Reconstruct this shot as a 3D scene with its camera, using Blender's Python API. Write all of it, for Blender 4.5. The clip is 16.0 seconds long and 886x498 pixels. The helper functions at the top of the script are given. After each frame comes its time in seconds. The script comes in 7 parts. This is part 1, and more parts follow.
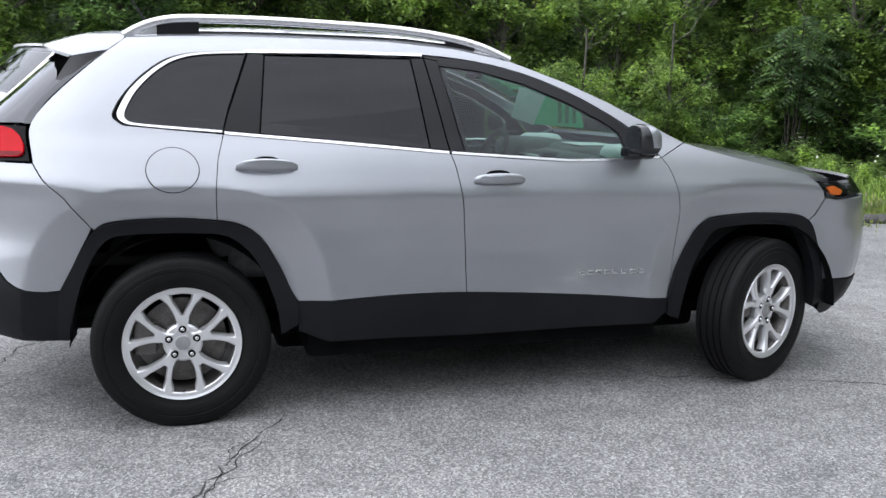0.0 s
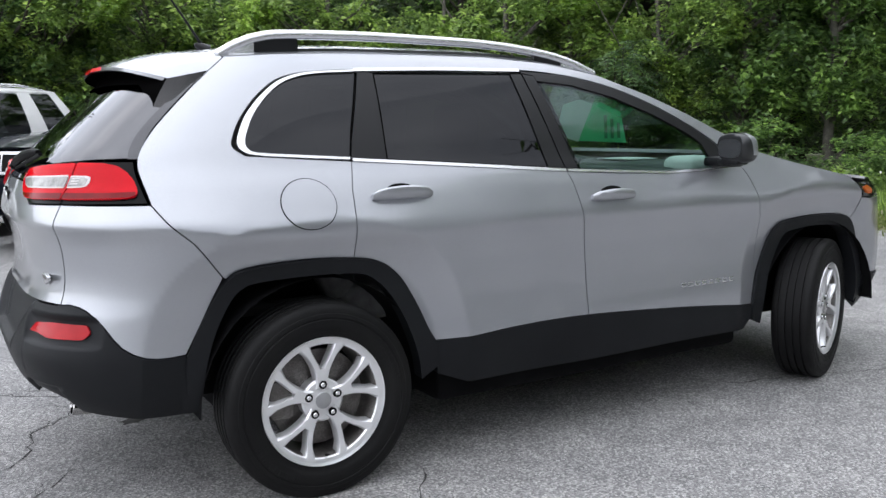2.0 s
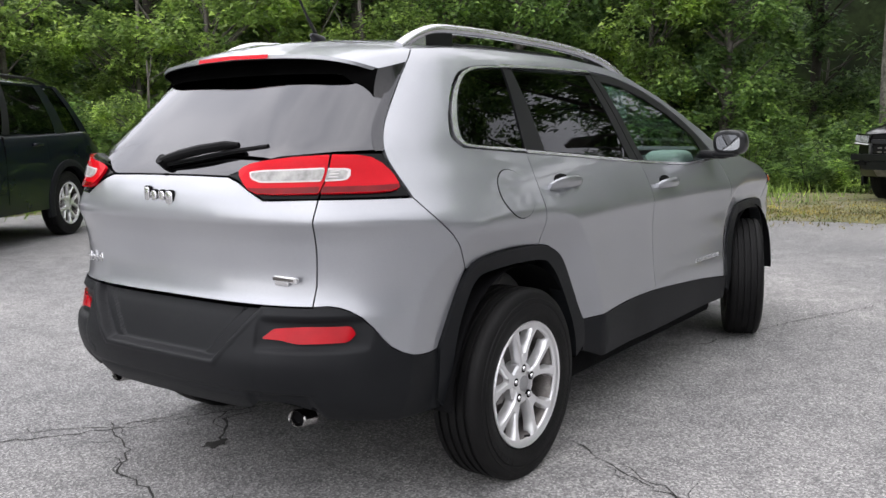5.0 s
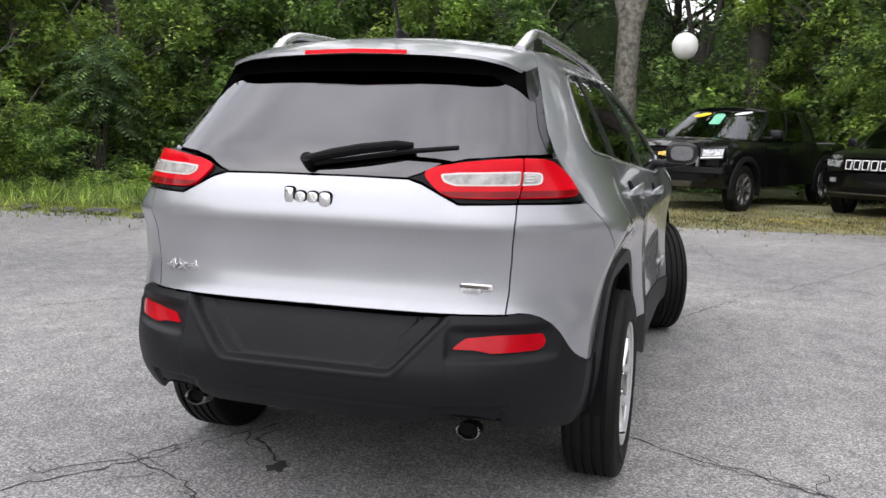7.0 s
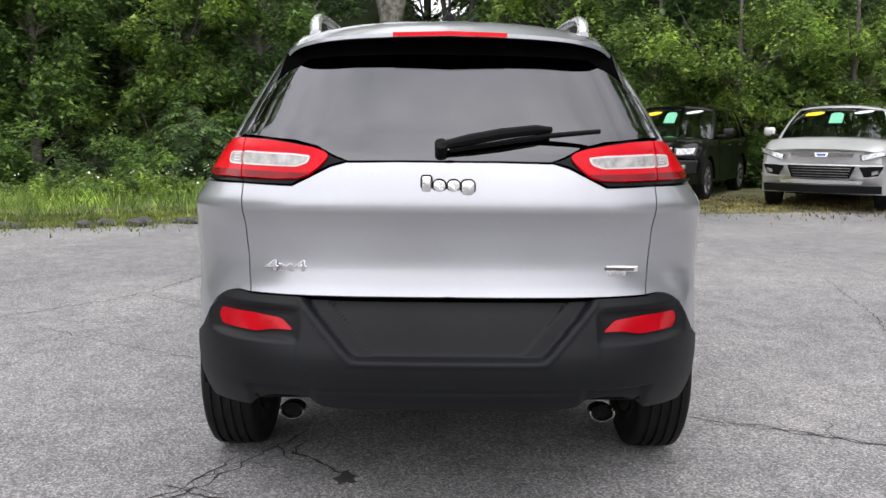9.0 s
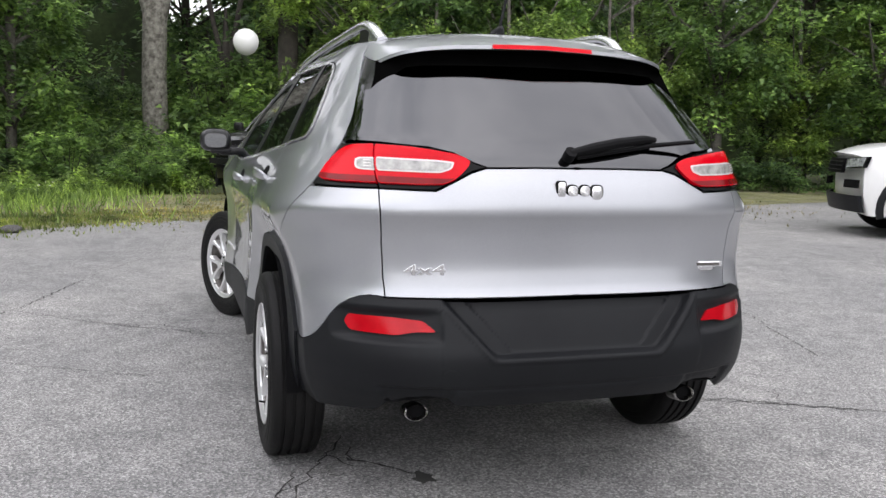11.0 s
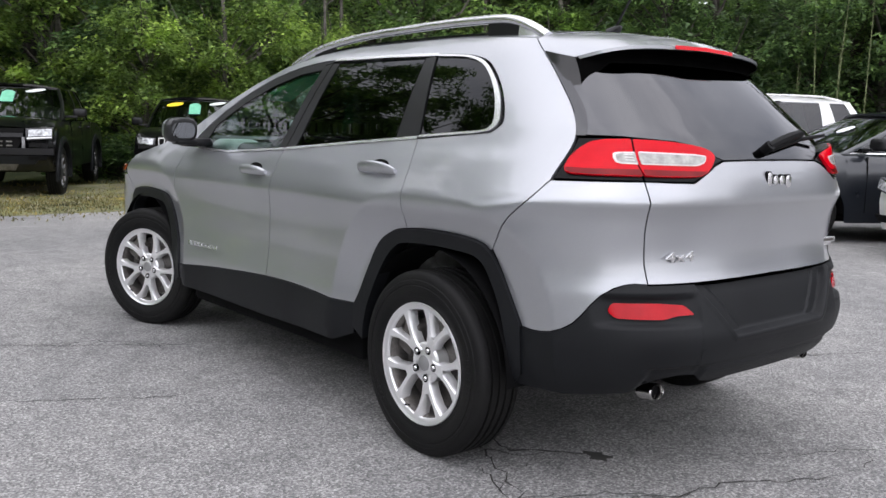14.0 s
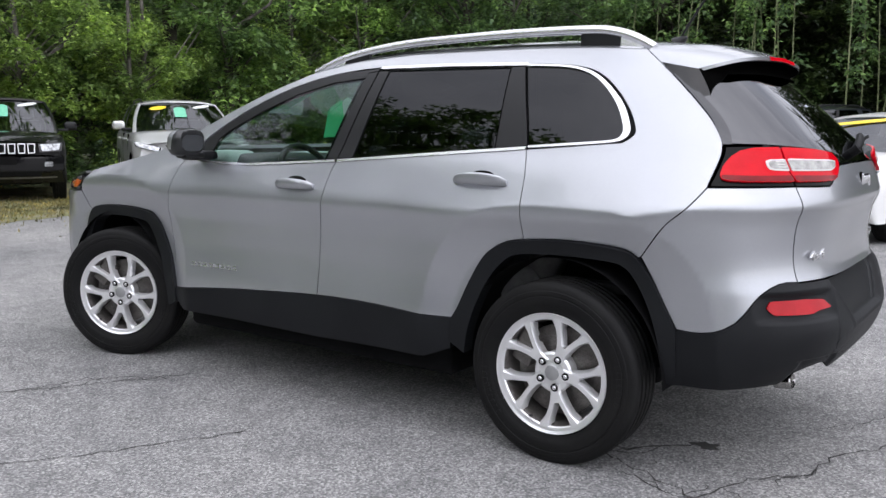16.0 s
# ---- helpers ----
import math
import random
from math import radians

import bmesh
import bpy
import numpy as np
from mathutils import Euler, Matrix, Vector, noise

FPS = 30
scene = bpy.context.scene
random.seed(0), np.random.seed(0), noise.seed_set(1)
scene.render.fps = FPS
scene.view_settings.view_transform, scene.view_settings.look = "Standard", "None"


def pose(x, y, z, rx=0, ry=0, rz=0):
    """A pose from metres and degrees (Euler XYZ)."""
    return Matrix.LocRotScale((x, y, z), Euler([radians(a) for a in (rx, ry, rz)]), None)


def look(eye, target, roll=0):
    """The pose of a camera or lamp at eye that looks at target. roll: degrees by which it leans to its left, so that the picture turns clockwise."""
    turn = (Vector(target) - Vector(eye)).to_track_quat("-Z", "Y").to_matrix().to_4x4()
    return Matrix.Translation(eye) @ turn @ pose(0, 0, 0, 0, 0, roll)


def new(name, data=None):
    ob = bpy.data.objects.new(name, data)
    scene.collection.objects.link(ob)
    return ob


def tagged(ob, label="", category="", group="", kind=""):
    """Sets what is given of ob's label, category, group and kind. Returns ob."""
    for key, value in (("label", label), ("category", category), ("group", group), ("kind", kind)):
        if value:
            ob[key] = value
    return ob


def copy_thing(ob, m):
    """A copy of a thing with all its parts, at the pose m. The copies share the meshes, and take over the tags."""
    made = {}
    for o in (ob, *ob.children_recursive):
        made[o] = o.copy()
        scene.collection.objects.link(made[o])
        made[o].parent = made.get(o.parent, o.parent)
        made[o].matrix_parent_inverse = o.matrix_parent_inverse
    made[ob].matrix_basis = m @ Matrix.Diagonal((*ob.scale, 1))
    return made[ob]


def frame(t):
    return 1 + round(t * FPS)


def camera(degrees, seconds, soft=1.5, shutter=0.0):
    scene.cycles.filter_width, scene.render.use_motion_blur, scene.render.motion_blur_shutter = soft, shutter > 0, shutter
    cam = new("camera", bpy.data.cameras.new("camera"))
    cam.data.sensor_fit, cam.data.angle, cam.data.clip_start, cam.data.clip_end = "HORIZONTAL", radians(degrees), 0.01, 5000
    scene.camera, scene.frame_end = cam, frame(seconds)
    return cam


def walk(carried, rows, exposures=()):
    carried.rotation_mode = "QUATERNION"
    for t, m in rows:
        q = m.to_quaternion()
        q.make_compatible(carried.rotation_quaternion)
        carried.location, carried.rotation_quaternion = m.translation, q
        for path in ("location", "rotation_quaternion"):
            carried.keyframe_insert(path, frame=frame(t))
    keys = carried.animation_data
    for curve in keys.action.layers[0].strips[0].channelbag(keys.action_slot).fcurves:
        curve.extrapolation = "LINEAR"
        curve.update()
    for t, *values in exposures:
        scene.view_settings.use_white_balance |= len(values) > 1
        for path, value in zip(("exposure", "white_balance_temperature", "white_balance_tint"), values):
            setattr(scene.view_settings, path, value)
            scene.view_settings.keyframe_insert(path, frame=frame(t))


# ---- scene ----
cam = camera(53.2, 16.0)
PATH = [
    (0, (0.045, -4.441, 1.361), (0.591, -2.549, 1.01), 1.2),
    (0.5, (-0.247, -4.273, 1.335), (0.415, -2.416, 1.002), 0.5),
    (1, (-0.56, -4.081, 1.301), (0.193, -2.257, 0.976), -0.9),
    (1.5, (-0.856, -3.879, 1.311), (0.008, -2.104, 0.991), -1.4),
    (2, (-1.137, -3.678, 1.298), (-0.143, -1.965, 1.019), -1.1),
    (2.5, (-1.472, -3.534, 1.277), (-0.367, -1.89, 1.0), -0.9),
    (3, (-1.744, -3.341, 1.248), (-0.526, -1.778, 0.978), -0.3),
    (3.5, (-2.002, -3.114, 1.254), (-0.678, -1.636, 1.001), -0.0),
    (3.7, (-2.138, -3.045, 1.238), (-0.773, -1.604, 0.989), -0.1),
    (5.8, (-2.972, -1.96, 1.29), (-1.22, -1.029, 1.015), -0.4),
    (6, (-3.060, -1.811, 1.277), (-1.272, -0.954, 1.009), 0.0),
    (6.5, (-3.170, -1.510, 1.268), (-1.328, -0.777, 1.003), 1.1),
    (7, (-3.299, -1.186, 1.281), (-1.409, -0.591, 1.011), 1.25),
    (7.5, (-3.35, -0.882, 1.266), (-1.423, -0.414, 1.004), 0.2),
    (8, (-3.376, -0.607, 1.264), (-1.42, -0.278, 1.009), -0.7),
    (8.5, (-3.429, -0.27, 1.259), (-1.451, -0.125, 0.997), -0.6),
    (9, (-3.422, 0.021, 1.233), (-1.441, 0.018, 0.961), 0.5),
    (9.2, (-3.432, 0.147, 1.235), (-1.451, 0.084, 0.964), 0.9),
    (11.3, (-3.35, 1.407, 1.227), (-1.485, 0.731, 0.973), 1.5),
    (11.5, (-3.334, 1.533, 1.233), (-1.489, 0.805, 0.978), 1.6),
    (12, (-3.221, 1.822, 1.214), (-1.418, 0.997, 0.944), 0.7),
    (12.5, (-3.078, 2.108, 1.232), (-1.322, 1.185, 0.97), 0.4),
    (13, (-2.921, 2.403, 1.245), (-1.236, 1.355, 0.998), 0.8),
    (13.5, (-2.72, 2.654, 1.219), (-1.12, 1.481, 0.965), 1.0),
    (14, (-2.495, 2.892, 1.217), (-0.982, 1.613, 0.946), 1.5),
    (14.5, (-2.305, 3.168, 1.237), (-0.892, 1.779, 0.961), 1.1),
    (15, (-2.062, 3.368, 1.233), (-0.732, 1.899, 0.961), 0.3),
    (15.5, (-1.789, 3.532, 1.245), (-0.544, 1.99, 0.974), 0.4),
    (16, (-1.516, 3.738, 1.266), (-0.378, 2.117, 0.987), 0.4),
]
walk(cam, [(t, look(eye, target, roll)) for t, eye, target, roll in PATH], exposures=[(0, 0.88, 6150, 12), (3.5, 0.89, 6350, 13), (6, 0.82, 6600, 15), (11, 0.82, 6550, 14), (13, 0.78, 6450, 15), (14.5, 0.72, 6400, 15), (16, 0.73, 6300, 15)])

# ---- light ----
SUN_EL, SUN_AZ = 54.0, 322.0
world = bpy.data.worlds.new("overcast_sky")
world.use_nodes = True
scene.world = world
_n, _l = world.node_tree.nodes, world.node_tree.links
_bg = _n["Background"]
_sky = _n.new("ShaderNodeTexSky")
_sky.sky_type, _sky.sun_disc = "NISHITA", False
_sky.sun_elevation, _sky.sun_rotation = radians(SUN_EL), radians(SUN_AZ)
_tc = _n.new("ShaderNodeTexCoord")
_map = _n.new("ShaderNodeMapping")
_map.inputs["Scale"].default_value = (1.0, 1.0, 2.2)
_cl = _n.new("ShaderNodeTexNoise")
_cl.inputs["Scale"].default_value, _cl.inputs["Detail"].default_value, _cl.inputs["Roughness"].default_value = 2.2, 6.0, 0.55
_cr = _n.new("ShaderNodeValToRGB")
_cr.color_ramp.elements[0].position, _cr.color_ramp.elements[0].color = 0.30, (6.2, 6.5, 7.0, 1)
_cr.color_ramp.elements[1].position, _cr.color_ramp.elements[1].color = 0.72, (12.6, 12.7, 12.8, 1)
_mix = _n.new("ShaderNodeMix")
_mix.data_type = "RGBA"
_mix.inputs[0].default_value = 0.88
_l.new(_tc.outputs["Generated"], _map.inputs["Vector"])
_l.new(_map.outputs[0], _cl.inputs["Vector"])
_l.new(_cl.outputs[0], _cr.inputs[0])
_l.new(_sky.outputs[0], _mix.inputs["A"])
_l.new(_cr.outputs[0], _mix.inputs["B"])
# thin cloud is brighter towards the veiled sun
_dot = _n.new("ShaderNodeVectorMath")
_dot.operation = "DOT_PRODUCT"
_dot.inputs[1].default_value = (math.cos(radians(SUN_EL)) * math.sin(radians(SUN_AZ)), math.cos(radians(SUN_EL)) * math.cos(radians(SUN_AZ)), math.sin(radians(SUN_EL)))
_l.new(_tc.outputs["Generated"], _dot.inputs[0])
_zen = _n.new("ShaderNodeMapRange")
_zen.inputs["From Min"].default_value, _zen.inputs["From Max"].default_value = 0.0, 1.0
_zen.inputs["To Min"].default_value, _zen.inputs["To Max"].default_value = 0.68, 1.20
_l.new(_dot.outputs["Value"], _zen.inputs["Value"])
_mul = _n.new("ShaderNodeVectorMath")
_mul.operation = "SCALE"
_l.new(_mix.outputs["Result"], _mul.inputs[0])
_l.new(_zen.outputs[0], _mul.inputs["Scale"])
_l.new(_mul.outputs[0], _bg.inputs["Color"])
_bg.inputs["Strength"].default_value = 0.125
sun_data = bpy.data.lights.new("sun", "SUN")
sun_data.energy, sun_data.angle, sun_data.color = 0.6, radians(150), (1.0, 0.97, 0.92)
sun = new("sun", sun_data)
sun.matrix_world = look((0, 0, 30), Vector((0, 0, 30)) - Vector((math.cos(radians(SUN_EL)) * math.sin(radians(SUN_AZ)), math.cos(radians(SUN_EL)) * math.cos(radians(SUN_AZ)), math.sin(radians(SUN_EL)))))


# ---- materials ----
def material(name, color=(0.5, 0.5, 0.5), rough=0.5, metal=0.0, coat=0.0, spec=0.5):
    m = bpy.data.materials.new(name)
    m.use_nodes = True
    b = m.node_tree.nodes["Principled BSDF"]
    b.inputs["Base Color"].default_value = (*color, 1)
    b.inputs["Roughness"].default_value = rough
    b.inputs["Metallic"].default_value = metal
    b.inputs["Coat Weight"].default_value = coat
    b.inputs["Coat Roughness"].default_value = 0.03
    b.inputs["Specular IOR Level"].default_value = spec
    return m


def bsdf(m):
    return m.node_tree.nodes["Principled BSDF"]


def noise_node(m, scale, detail=4.0, rough=0.55, coord="Object"):
    n, l = m.node_tree.nodes, m.node_tree.links
    tc = n.new("ShaderNodeTexCoord")
    t = n.new("ShaderNodeTexNoise")
    t.inputs["Scale"].default_value, t.inputs["Detail"].default_value, t.inputs["Roughness"].default_value = scale, detail, rough
    l.new(tc.outputs[coord], t.inputs["Vector"])
    return t


def ramp_node(m, source, stops):
    n, l = m.node_tree.nodes, m.node_tree.links
    r = n.new("ShaderNodeValToRGB")
    els = r.color_ramp.elements
    while len(els) < len(stops):
        els.new(0.5)
    for e, (p, c) in zip(els, stops):
        e.position, e.color = p, (*c, 1) if len(c) == 3 else c
    l.new(source, r.inputs[0])
    return r


def mix_node(m, kind, fac, a, b):
    n, l = m.node_tree.nodes, m.node_tree.links
    x = n.new("ShaderNodeMix")
    x.data_type, x.blend_type = "RGBA", kind
    for key, v in ((0, fac), ("A", a), ("B", b)):
        if isinstance(v, (int, float)):
            x.inputs[key].default_value = v
        elif isinstance(v, tuple):
            x.inputs[key].default_value = (*v, 1)
        else:
            l.new(v, x.inputs[key])
    return x.outputs["Result"]


def bump_into(m, height, strength, distance=0.01):
    n, l = m.node_tree.nodes, m.node_tree.links
    b = n.new("ShaderNodeBump")
    b.inputs["Strength"].default_value, b.inputs["Distance"].default_value = strength, distance
    l.new(height, b.inputs["Height"])
    l.new(b.outputs[0], bsdf(m).inputs["Normal"])


def mottled(name, c0, c1, scale, rough=0.6, fine=0.0, bump=0.0, coord="Object", **kw):
    m = material(name, c0, rough, **kw)
    a = noise_node(m, scale, coord=coord)
    r = ramp_node(m, a.outputs[0], [(0.3, c0), (0.7, c1)])
    out = r.outputs[0]
    if fine:
        f = noise_node(m, fine, 2.0, coord=coord)
        g = ramp_node(m, f.outputs[0], [(0.3, (0.72, 0.72, 0.72)), (0.7, (1.25, 1.25, 1.25))])
        out = mix_node(m, "MULTIPLY", 1.0, out, g.outputs[0])
        if bump:
            bump_into(m, f.outputs[0], bump)
    m.node_tree.links.new(out, bsdf(m).inputs["Base Color"])
    return m


def paint(name, color, metal=0.75, rough=0.32, flake=0.12):
    m = material(name, color, rough, metal, coat=0.8)
    f = noise_node(m, 900.0, 1.0)
    d = noise_node(m, 2.3, 5.0)
    r = ramp_node(m, f.outputs[0], [(0.35, tuple(c * (1 - flake) for c in color)), (0.65, tuple(min(1, c * (1 + flake)) for c in color))])
    g = ramp_node(m, d.outputs[0], [(0.35, (0.95, 0.95, 0.95)), (0.65, (1.03, 1.03, 1.03))])
    m.node_tree.links.new(mix_node(m, "MULTIPLY", 1.0, r.outputs[0], g.outputs[0]), bsdf(m).inputs["Base Color"])
    dust = ramp_node(m, d.outputs[0], [(0.3, (rough - 0.04,) * 3), (0.75, (rough + 0.06,) * 3)])
    m.node_tree.links.new(dust.outputs[0], bsdf(m).inputs["Roughness"])
    return m


def glass(name, tint, f0=0.045):
    m = bpy.data.materials.new(name)
    m.use_nodes = True
    n, l = m.node_tree.nodes, m.node_tree.links
    n.remove(n["Principled BSDF"])
    tr, gl, mx, lw, pw, ma = (n.new("ShaderNode" + k) for k in ("BsdfTransparent", "BsdfGlossy", "MixShader", "LayerWeight", "Math", "Math"))
    tr.inputs[0].default_value = (*tint, 1)
    gl.inputs["Roughness"].default_value = 0.015
    gl.inputs[0].default_value = (0.95, 0.96, 1.0, 1)
    lw.inputs["Blend"].default_value = 0.5
    pw.operation, pw.inputs[1].default_value = "POWER", 5.0
    ma.operation, ma.inputs[1].default_value, ma.inputs[2].default_value = "MULTIPLY_ADD", 1 - f0, f0
    l.new(lw.outputs["Facing"], pw.inputs[0])
    l.new(pw.outputs[0], ma.inputs[0])
    l.new(ma.outputs[0], mx.inputs[0])
    l.new(tr.outputs[0], mx.inputs[1])
    l.new(gl.outputs[0], mx.inputs[2])
    l.new(mx.outputs[0], n["Material Output"].inputs[0])
    return m


SILVER = paint("silver_metallic_paint", (0.40, 0.41, 0.435), 0.69, 0.335)
bsdf(SILVER).inputs["Coat Weight"].default_value = 1.0
bsdf(SILVER).inputs["Coat Roughness"].default_value = 0.02
BLACK_PAINT = paint("black_car_paint", (0.003, 0.003, 0.0035), 0.0, 0.3, 0.05)
bsdf(BLACK_PAINT).inputs["Specular IOR Level"].default_value = 0.1
WHITE_PAINT = paint("white_car_paint", (0.80, 0.80, 0.79), 0.0, 0.35, 0.02)
GREY_PAINT = paint("dark_grey_car_paint", (0.016, 0.019, 0.025), 0.3, 0.3, 0.1)
NAVY_PAINT = paint("blue_black_car_paint", (0.004, 0.006, 0.012), 0.0, 0.3, 0.1)
bsdf(NAVY_PAINT).inputs["Specular IOR Level"].default_value = 0.1
LIGHT_SILVER = paint("light_silver_paint", (0.62, 0.625, 0.62), 0.5, 0.36)
CLADDING = mottled("black_textured_plastic", (0.006, 0.0065, 0.008), (0.010, 0.011, 0.0125), 3.0, 0.48, 700.0, 0.10, spec=0.20)
LINER = mottled("wheel_arch_felt", (0.003, 0.003, 0.0035), (0.006, 0.006, 0.0065), 6.0, 0.9, 200.0, 0.3, spec=0.1)
GLOSS_BLACK = material("gloss_black_trim", (0.006, 0.006, 0.007), 0.12, coat=0.4)
SATIN_BLACK = material("satin_black_pillar", (0.008, 0.008, 0.009), 0.35, spec=0.3)
CHROME = material("polished_chrome", (0.75, 0.75, 0.76), 0.09, 1.0)
BRIGHT = mottled("satin_bright_trim", (0.72, 0.72, 0.73), (0.8, 0.8, 0.81), 4.0, 0.26, metal=0.9)
ALLOY = mottled("silver_alloy", (0.78, 0.78, 0.79), (0.86, 0.86, 0.87), 9.0, 0.30, metal=0.65, coat=0.4)
STEEL = mottled("brake_steel", (0.10, 0.09, 0.085), (0.2, 0.19, 0.18), 14.0, 0.5, 220.0, metal=0.8)
RUBBER = mottled("tyre_rubber", (0.005, 0.005, 0.0055), (0.011, 0.0108, 0.0105), 5.0, 0.56, 260.0, 0.22, spec=0.17)
RED_LENS = mottled("red_lamp_lens", (0.50, 0.001, 0.007), (0.66, 0.002, 0.012), 7.0, 0.12, coat=0.0, spec=0.18)
DEEP_RED = mottled("deep_red_lens_foot", (0.13, 0.001, 0.003), (0.24, 0.002, 0.006), 16.0, 0.12, coat=0.10, spec=0.2)
REFLECTOR_RED = mottled("red_reflector", (0.34, 0.003, 0.008), (0.44, 0.005, 0.012), 14.0, 0.15, coat=0.15, spec=0.2)
LAMP_BLACK = mottled("black_lamp_bezel", (0.003, 0.003, 0.0035), (0.006, 0.006, 0.0065), 20.0, 0.2, spec=0.12)
LENS_RIM = mottled("white_lens_rim", (0.62, 0.58, 0.57), (0.75, 0.71, 0.70), 30.0, 0.15, coat=0.5)
CLEAR_LENS = mottled("clear_lamp_lens", (0.20, 0.20, 0.19), (0.50, 0.49, 0.47), 34.0, 0.12, coat=0.5)
AMBER_LENS = material("amber_lamp_lens", (0.60, 0.13, 0.02), 0.15, coat=1.0)
REFLECTOR = mottled("headlamp_reflector", (0.10, 0.105, 0.11), (0.72, 0.74, 0.76), 22.0, 0.12, metal=0.5, coat=1.0)
DARK_GLASS = glass("privacy_glass", (0.010, 0.011, 0.012), 0.036)
REAR_GLASS = glass("coated_rear_glass", (0.004, 0.0045, 0.005), 0.115)
# same glass with weaker reflection, for the edge that mirrors dark trees
EDGE_GLASS = glass("dim_reflection_edge_glass", (0.004, 0.0045, 0.005), 0.085)
CLEAR_GLASS = glass("clear_window_glass", (0.50, 0.62, 0.58), 0.040)
INTERIOR = mottled("dark_cabin_plastic", (0.02, 0.02, 0.022), (0.04, 0.04, 0.042), 5.0, 0.7, 400.0, 0.1)
LIGHT_TRIM = mottled("light_grey_cabin_trim", (0.08, 0.08, 0.08), (0.12, 0.12, 0.118), 5.0, 0.8, 300.0, 0.1)
SEAT_CLOTH = mottled("grey_seat_cloth", (0.10, 0.10, 0.10), (0.17, 0.17, 0.17), 20.0, 0.9, 500.0, 0.2)
GREEN_PAPER = mottled("green_price_tag", (0.07, 0.60, 0.24), (0.10, 0.68, 0.30), 12.0, 0.6)
PALE_PAPER = mottled("pale_tag_back", (0.55, 0.72, 0.62), (0.66, 0.80, 0.72), 12.0, 0.6)
DARK_GREEN = material("dark_green_print", (0.02, 0.22, 0.09), 0.6)
WHITE_PAPER = material("white_paper", (0.75, 0.78, 0.76), 0.7)
YELLOW_STICKER = material("yellow_sticker", (0.85, 0.62, 0.02), 0.45)

# ---- the silver suv: surface of the body ----
def curve(pts):
    """A smooth function through points (a, b)."""
    xs, ys = np.array([p[0] for p in pts], float), np.array([p[1] for p in pts], float)
    d = np.diff(ys) / np.diff(xs)
    m = np.zeros(len(xs))
    m[0], m[-1] = d[0], d[-1]
    for i in range(1, len(xs) - 1):
        if d[i - 1] * d[i] > 0:
            w0, w1 = 2 * (xs[i + 1] - xs[i]) + (xs[i] - xs[i - 1]), (xs[i + 1] - xs[i]) + 2 * (xs[i] - xs[i - 1])
            m[i] = (w0 + w1) / (w0 / d[i - 1] + w1 / d[i])

    def f(v):
        v = np.clip(np.asarray(v, float), xs[0], xs[-1])
        k = np.clip(np.searchsorted(xs, v) - 1, 0, len(xs) - 2)
        h = xs[k + 1] - xs[k]
        t = (v - xs[k]) / h
        return (2 * t**3 - 3 * t**2 + 1) * ys[k] + (t**3 - 2 * t**2 + t) * h * m[k] + (3 * t**2 - 2 * t**3) * ys[k + 1] + (t**3 - t**2) * h * m[k + 1]

    return f


HALF = curve([(0.18, 0.76), (0.25, 0.835), (0.33, 0.868), (0.42, 0.874), (0.50, 0.870), (0.58, 0.861), (0.68, 0.854), (0.78, 0.853), (0.86, 0.859), (0.905, 0.8665), (0.921, 0.8685), (0.934, 0.867),
              (1.02, 0.842), (1.10, 0.810), (1.17, 0.773), (1.25, 0.735), (1.35, 0.684), (1.45, 0.627), (1.51, 0.588), (1.55, 0.553), (1.58, 0.515)])
REAR = curve([(0.20, -0.70), (0.34, -0.80), (0.40, -0.865), (0.46, -0.91), (0.56, -0.935), (0.62, -0.922), (0.70, -0.896), (0.735, -0.878), (0.77, -0.866), (0.84, -0.858), (0.92, -0.866),
              (0.975, -0.883), (0.995, -0.8925), (1.008, -0.8935), (1.06, -0.884), (1.13, -0.855), (1.2, -0.80), (1.3, -0.70), (1.4, -0.59), (1.47, -0.51), (1.55, -0.42), (1.6, -0.36)])
FRONT = curve([(0.20, 3.25), (0.30, 3.38), (0.45, 3.50), (0.65, 3.56), (0.82, 3.55), (0.95, 3.47), (1.05, 3.32), (1.15, 3.10), (1.3, 2.9)])
EDGE = curve([(-0.6, 1.50), (-0.35, 1.53), (-0.19, 1.552), (0.0, 1.565), (0.4, 1.575), (0.9, 1.572), (1.2, 1.548), (1.45, 1.50), (1.7, 1.412), (1.9, 1.325), (2.1, 1.228), (2.25, 1.15),
              (2.4, 1.11), (2.6, 1.065), (2.8, 1.025), (3.0, 0.985), (3.15, 0.95)])
CROWN = curve([(-0.2, 1.60), (0.0, 1.617), (0.4, 1.635), (0.9, 1.632), (1.2, 1.61), (1.42, 1.568), (1.7, 1.46), (2.0, 1.325), (2.2, 1.23), (2.42, 1.145), (2.6, 1.125), (2.9, 1.085), (3.2, 1.02), (3.4, 0.95), (3.5, 0.90)])
REAR_TRIM = curve([(0.35, -0.030), (0.5, -0.014), (0.6, -0.004), (0.75, 0.008), (0.95, 0.010), (1.05, 0.006), (1.2, 0.0)])
XC, XF, NR, NF = 0.2, 1.9, 3.7, 4.2
WHEEL_R, WHEEL_F = 0.0, 2.69


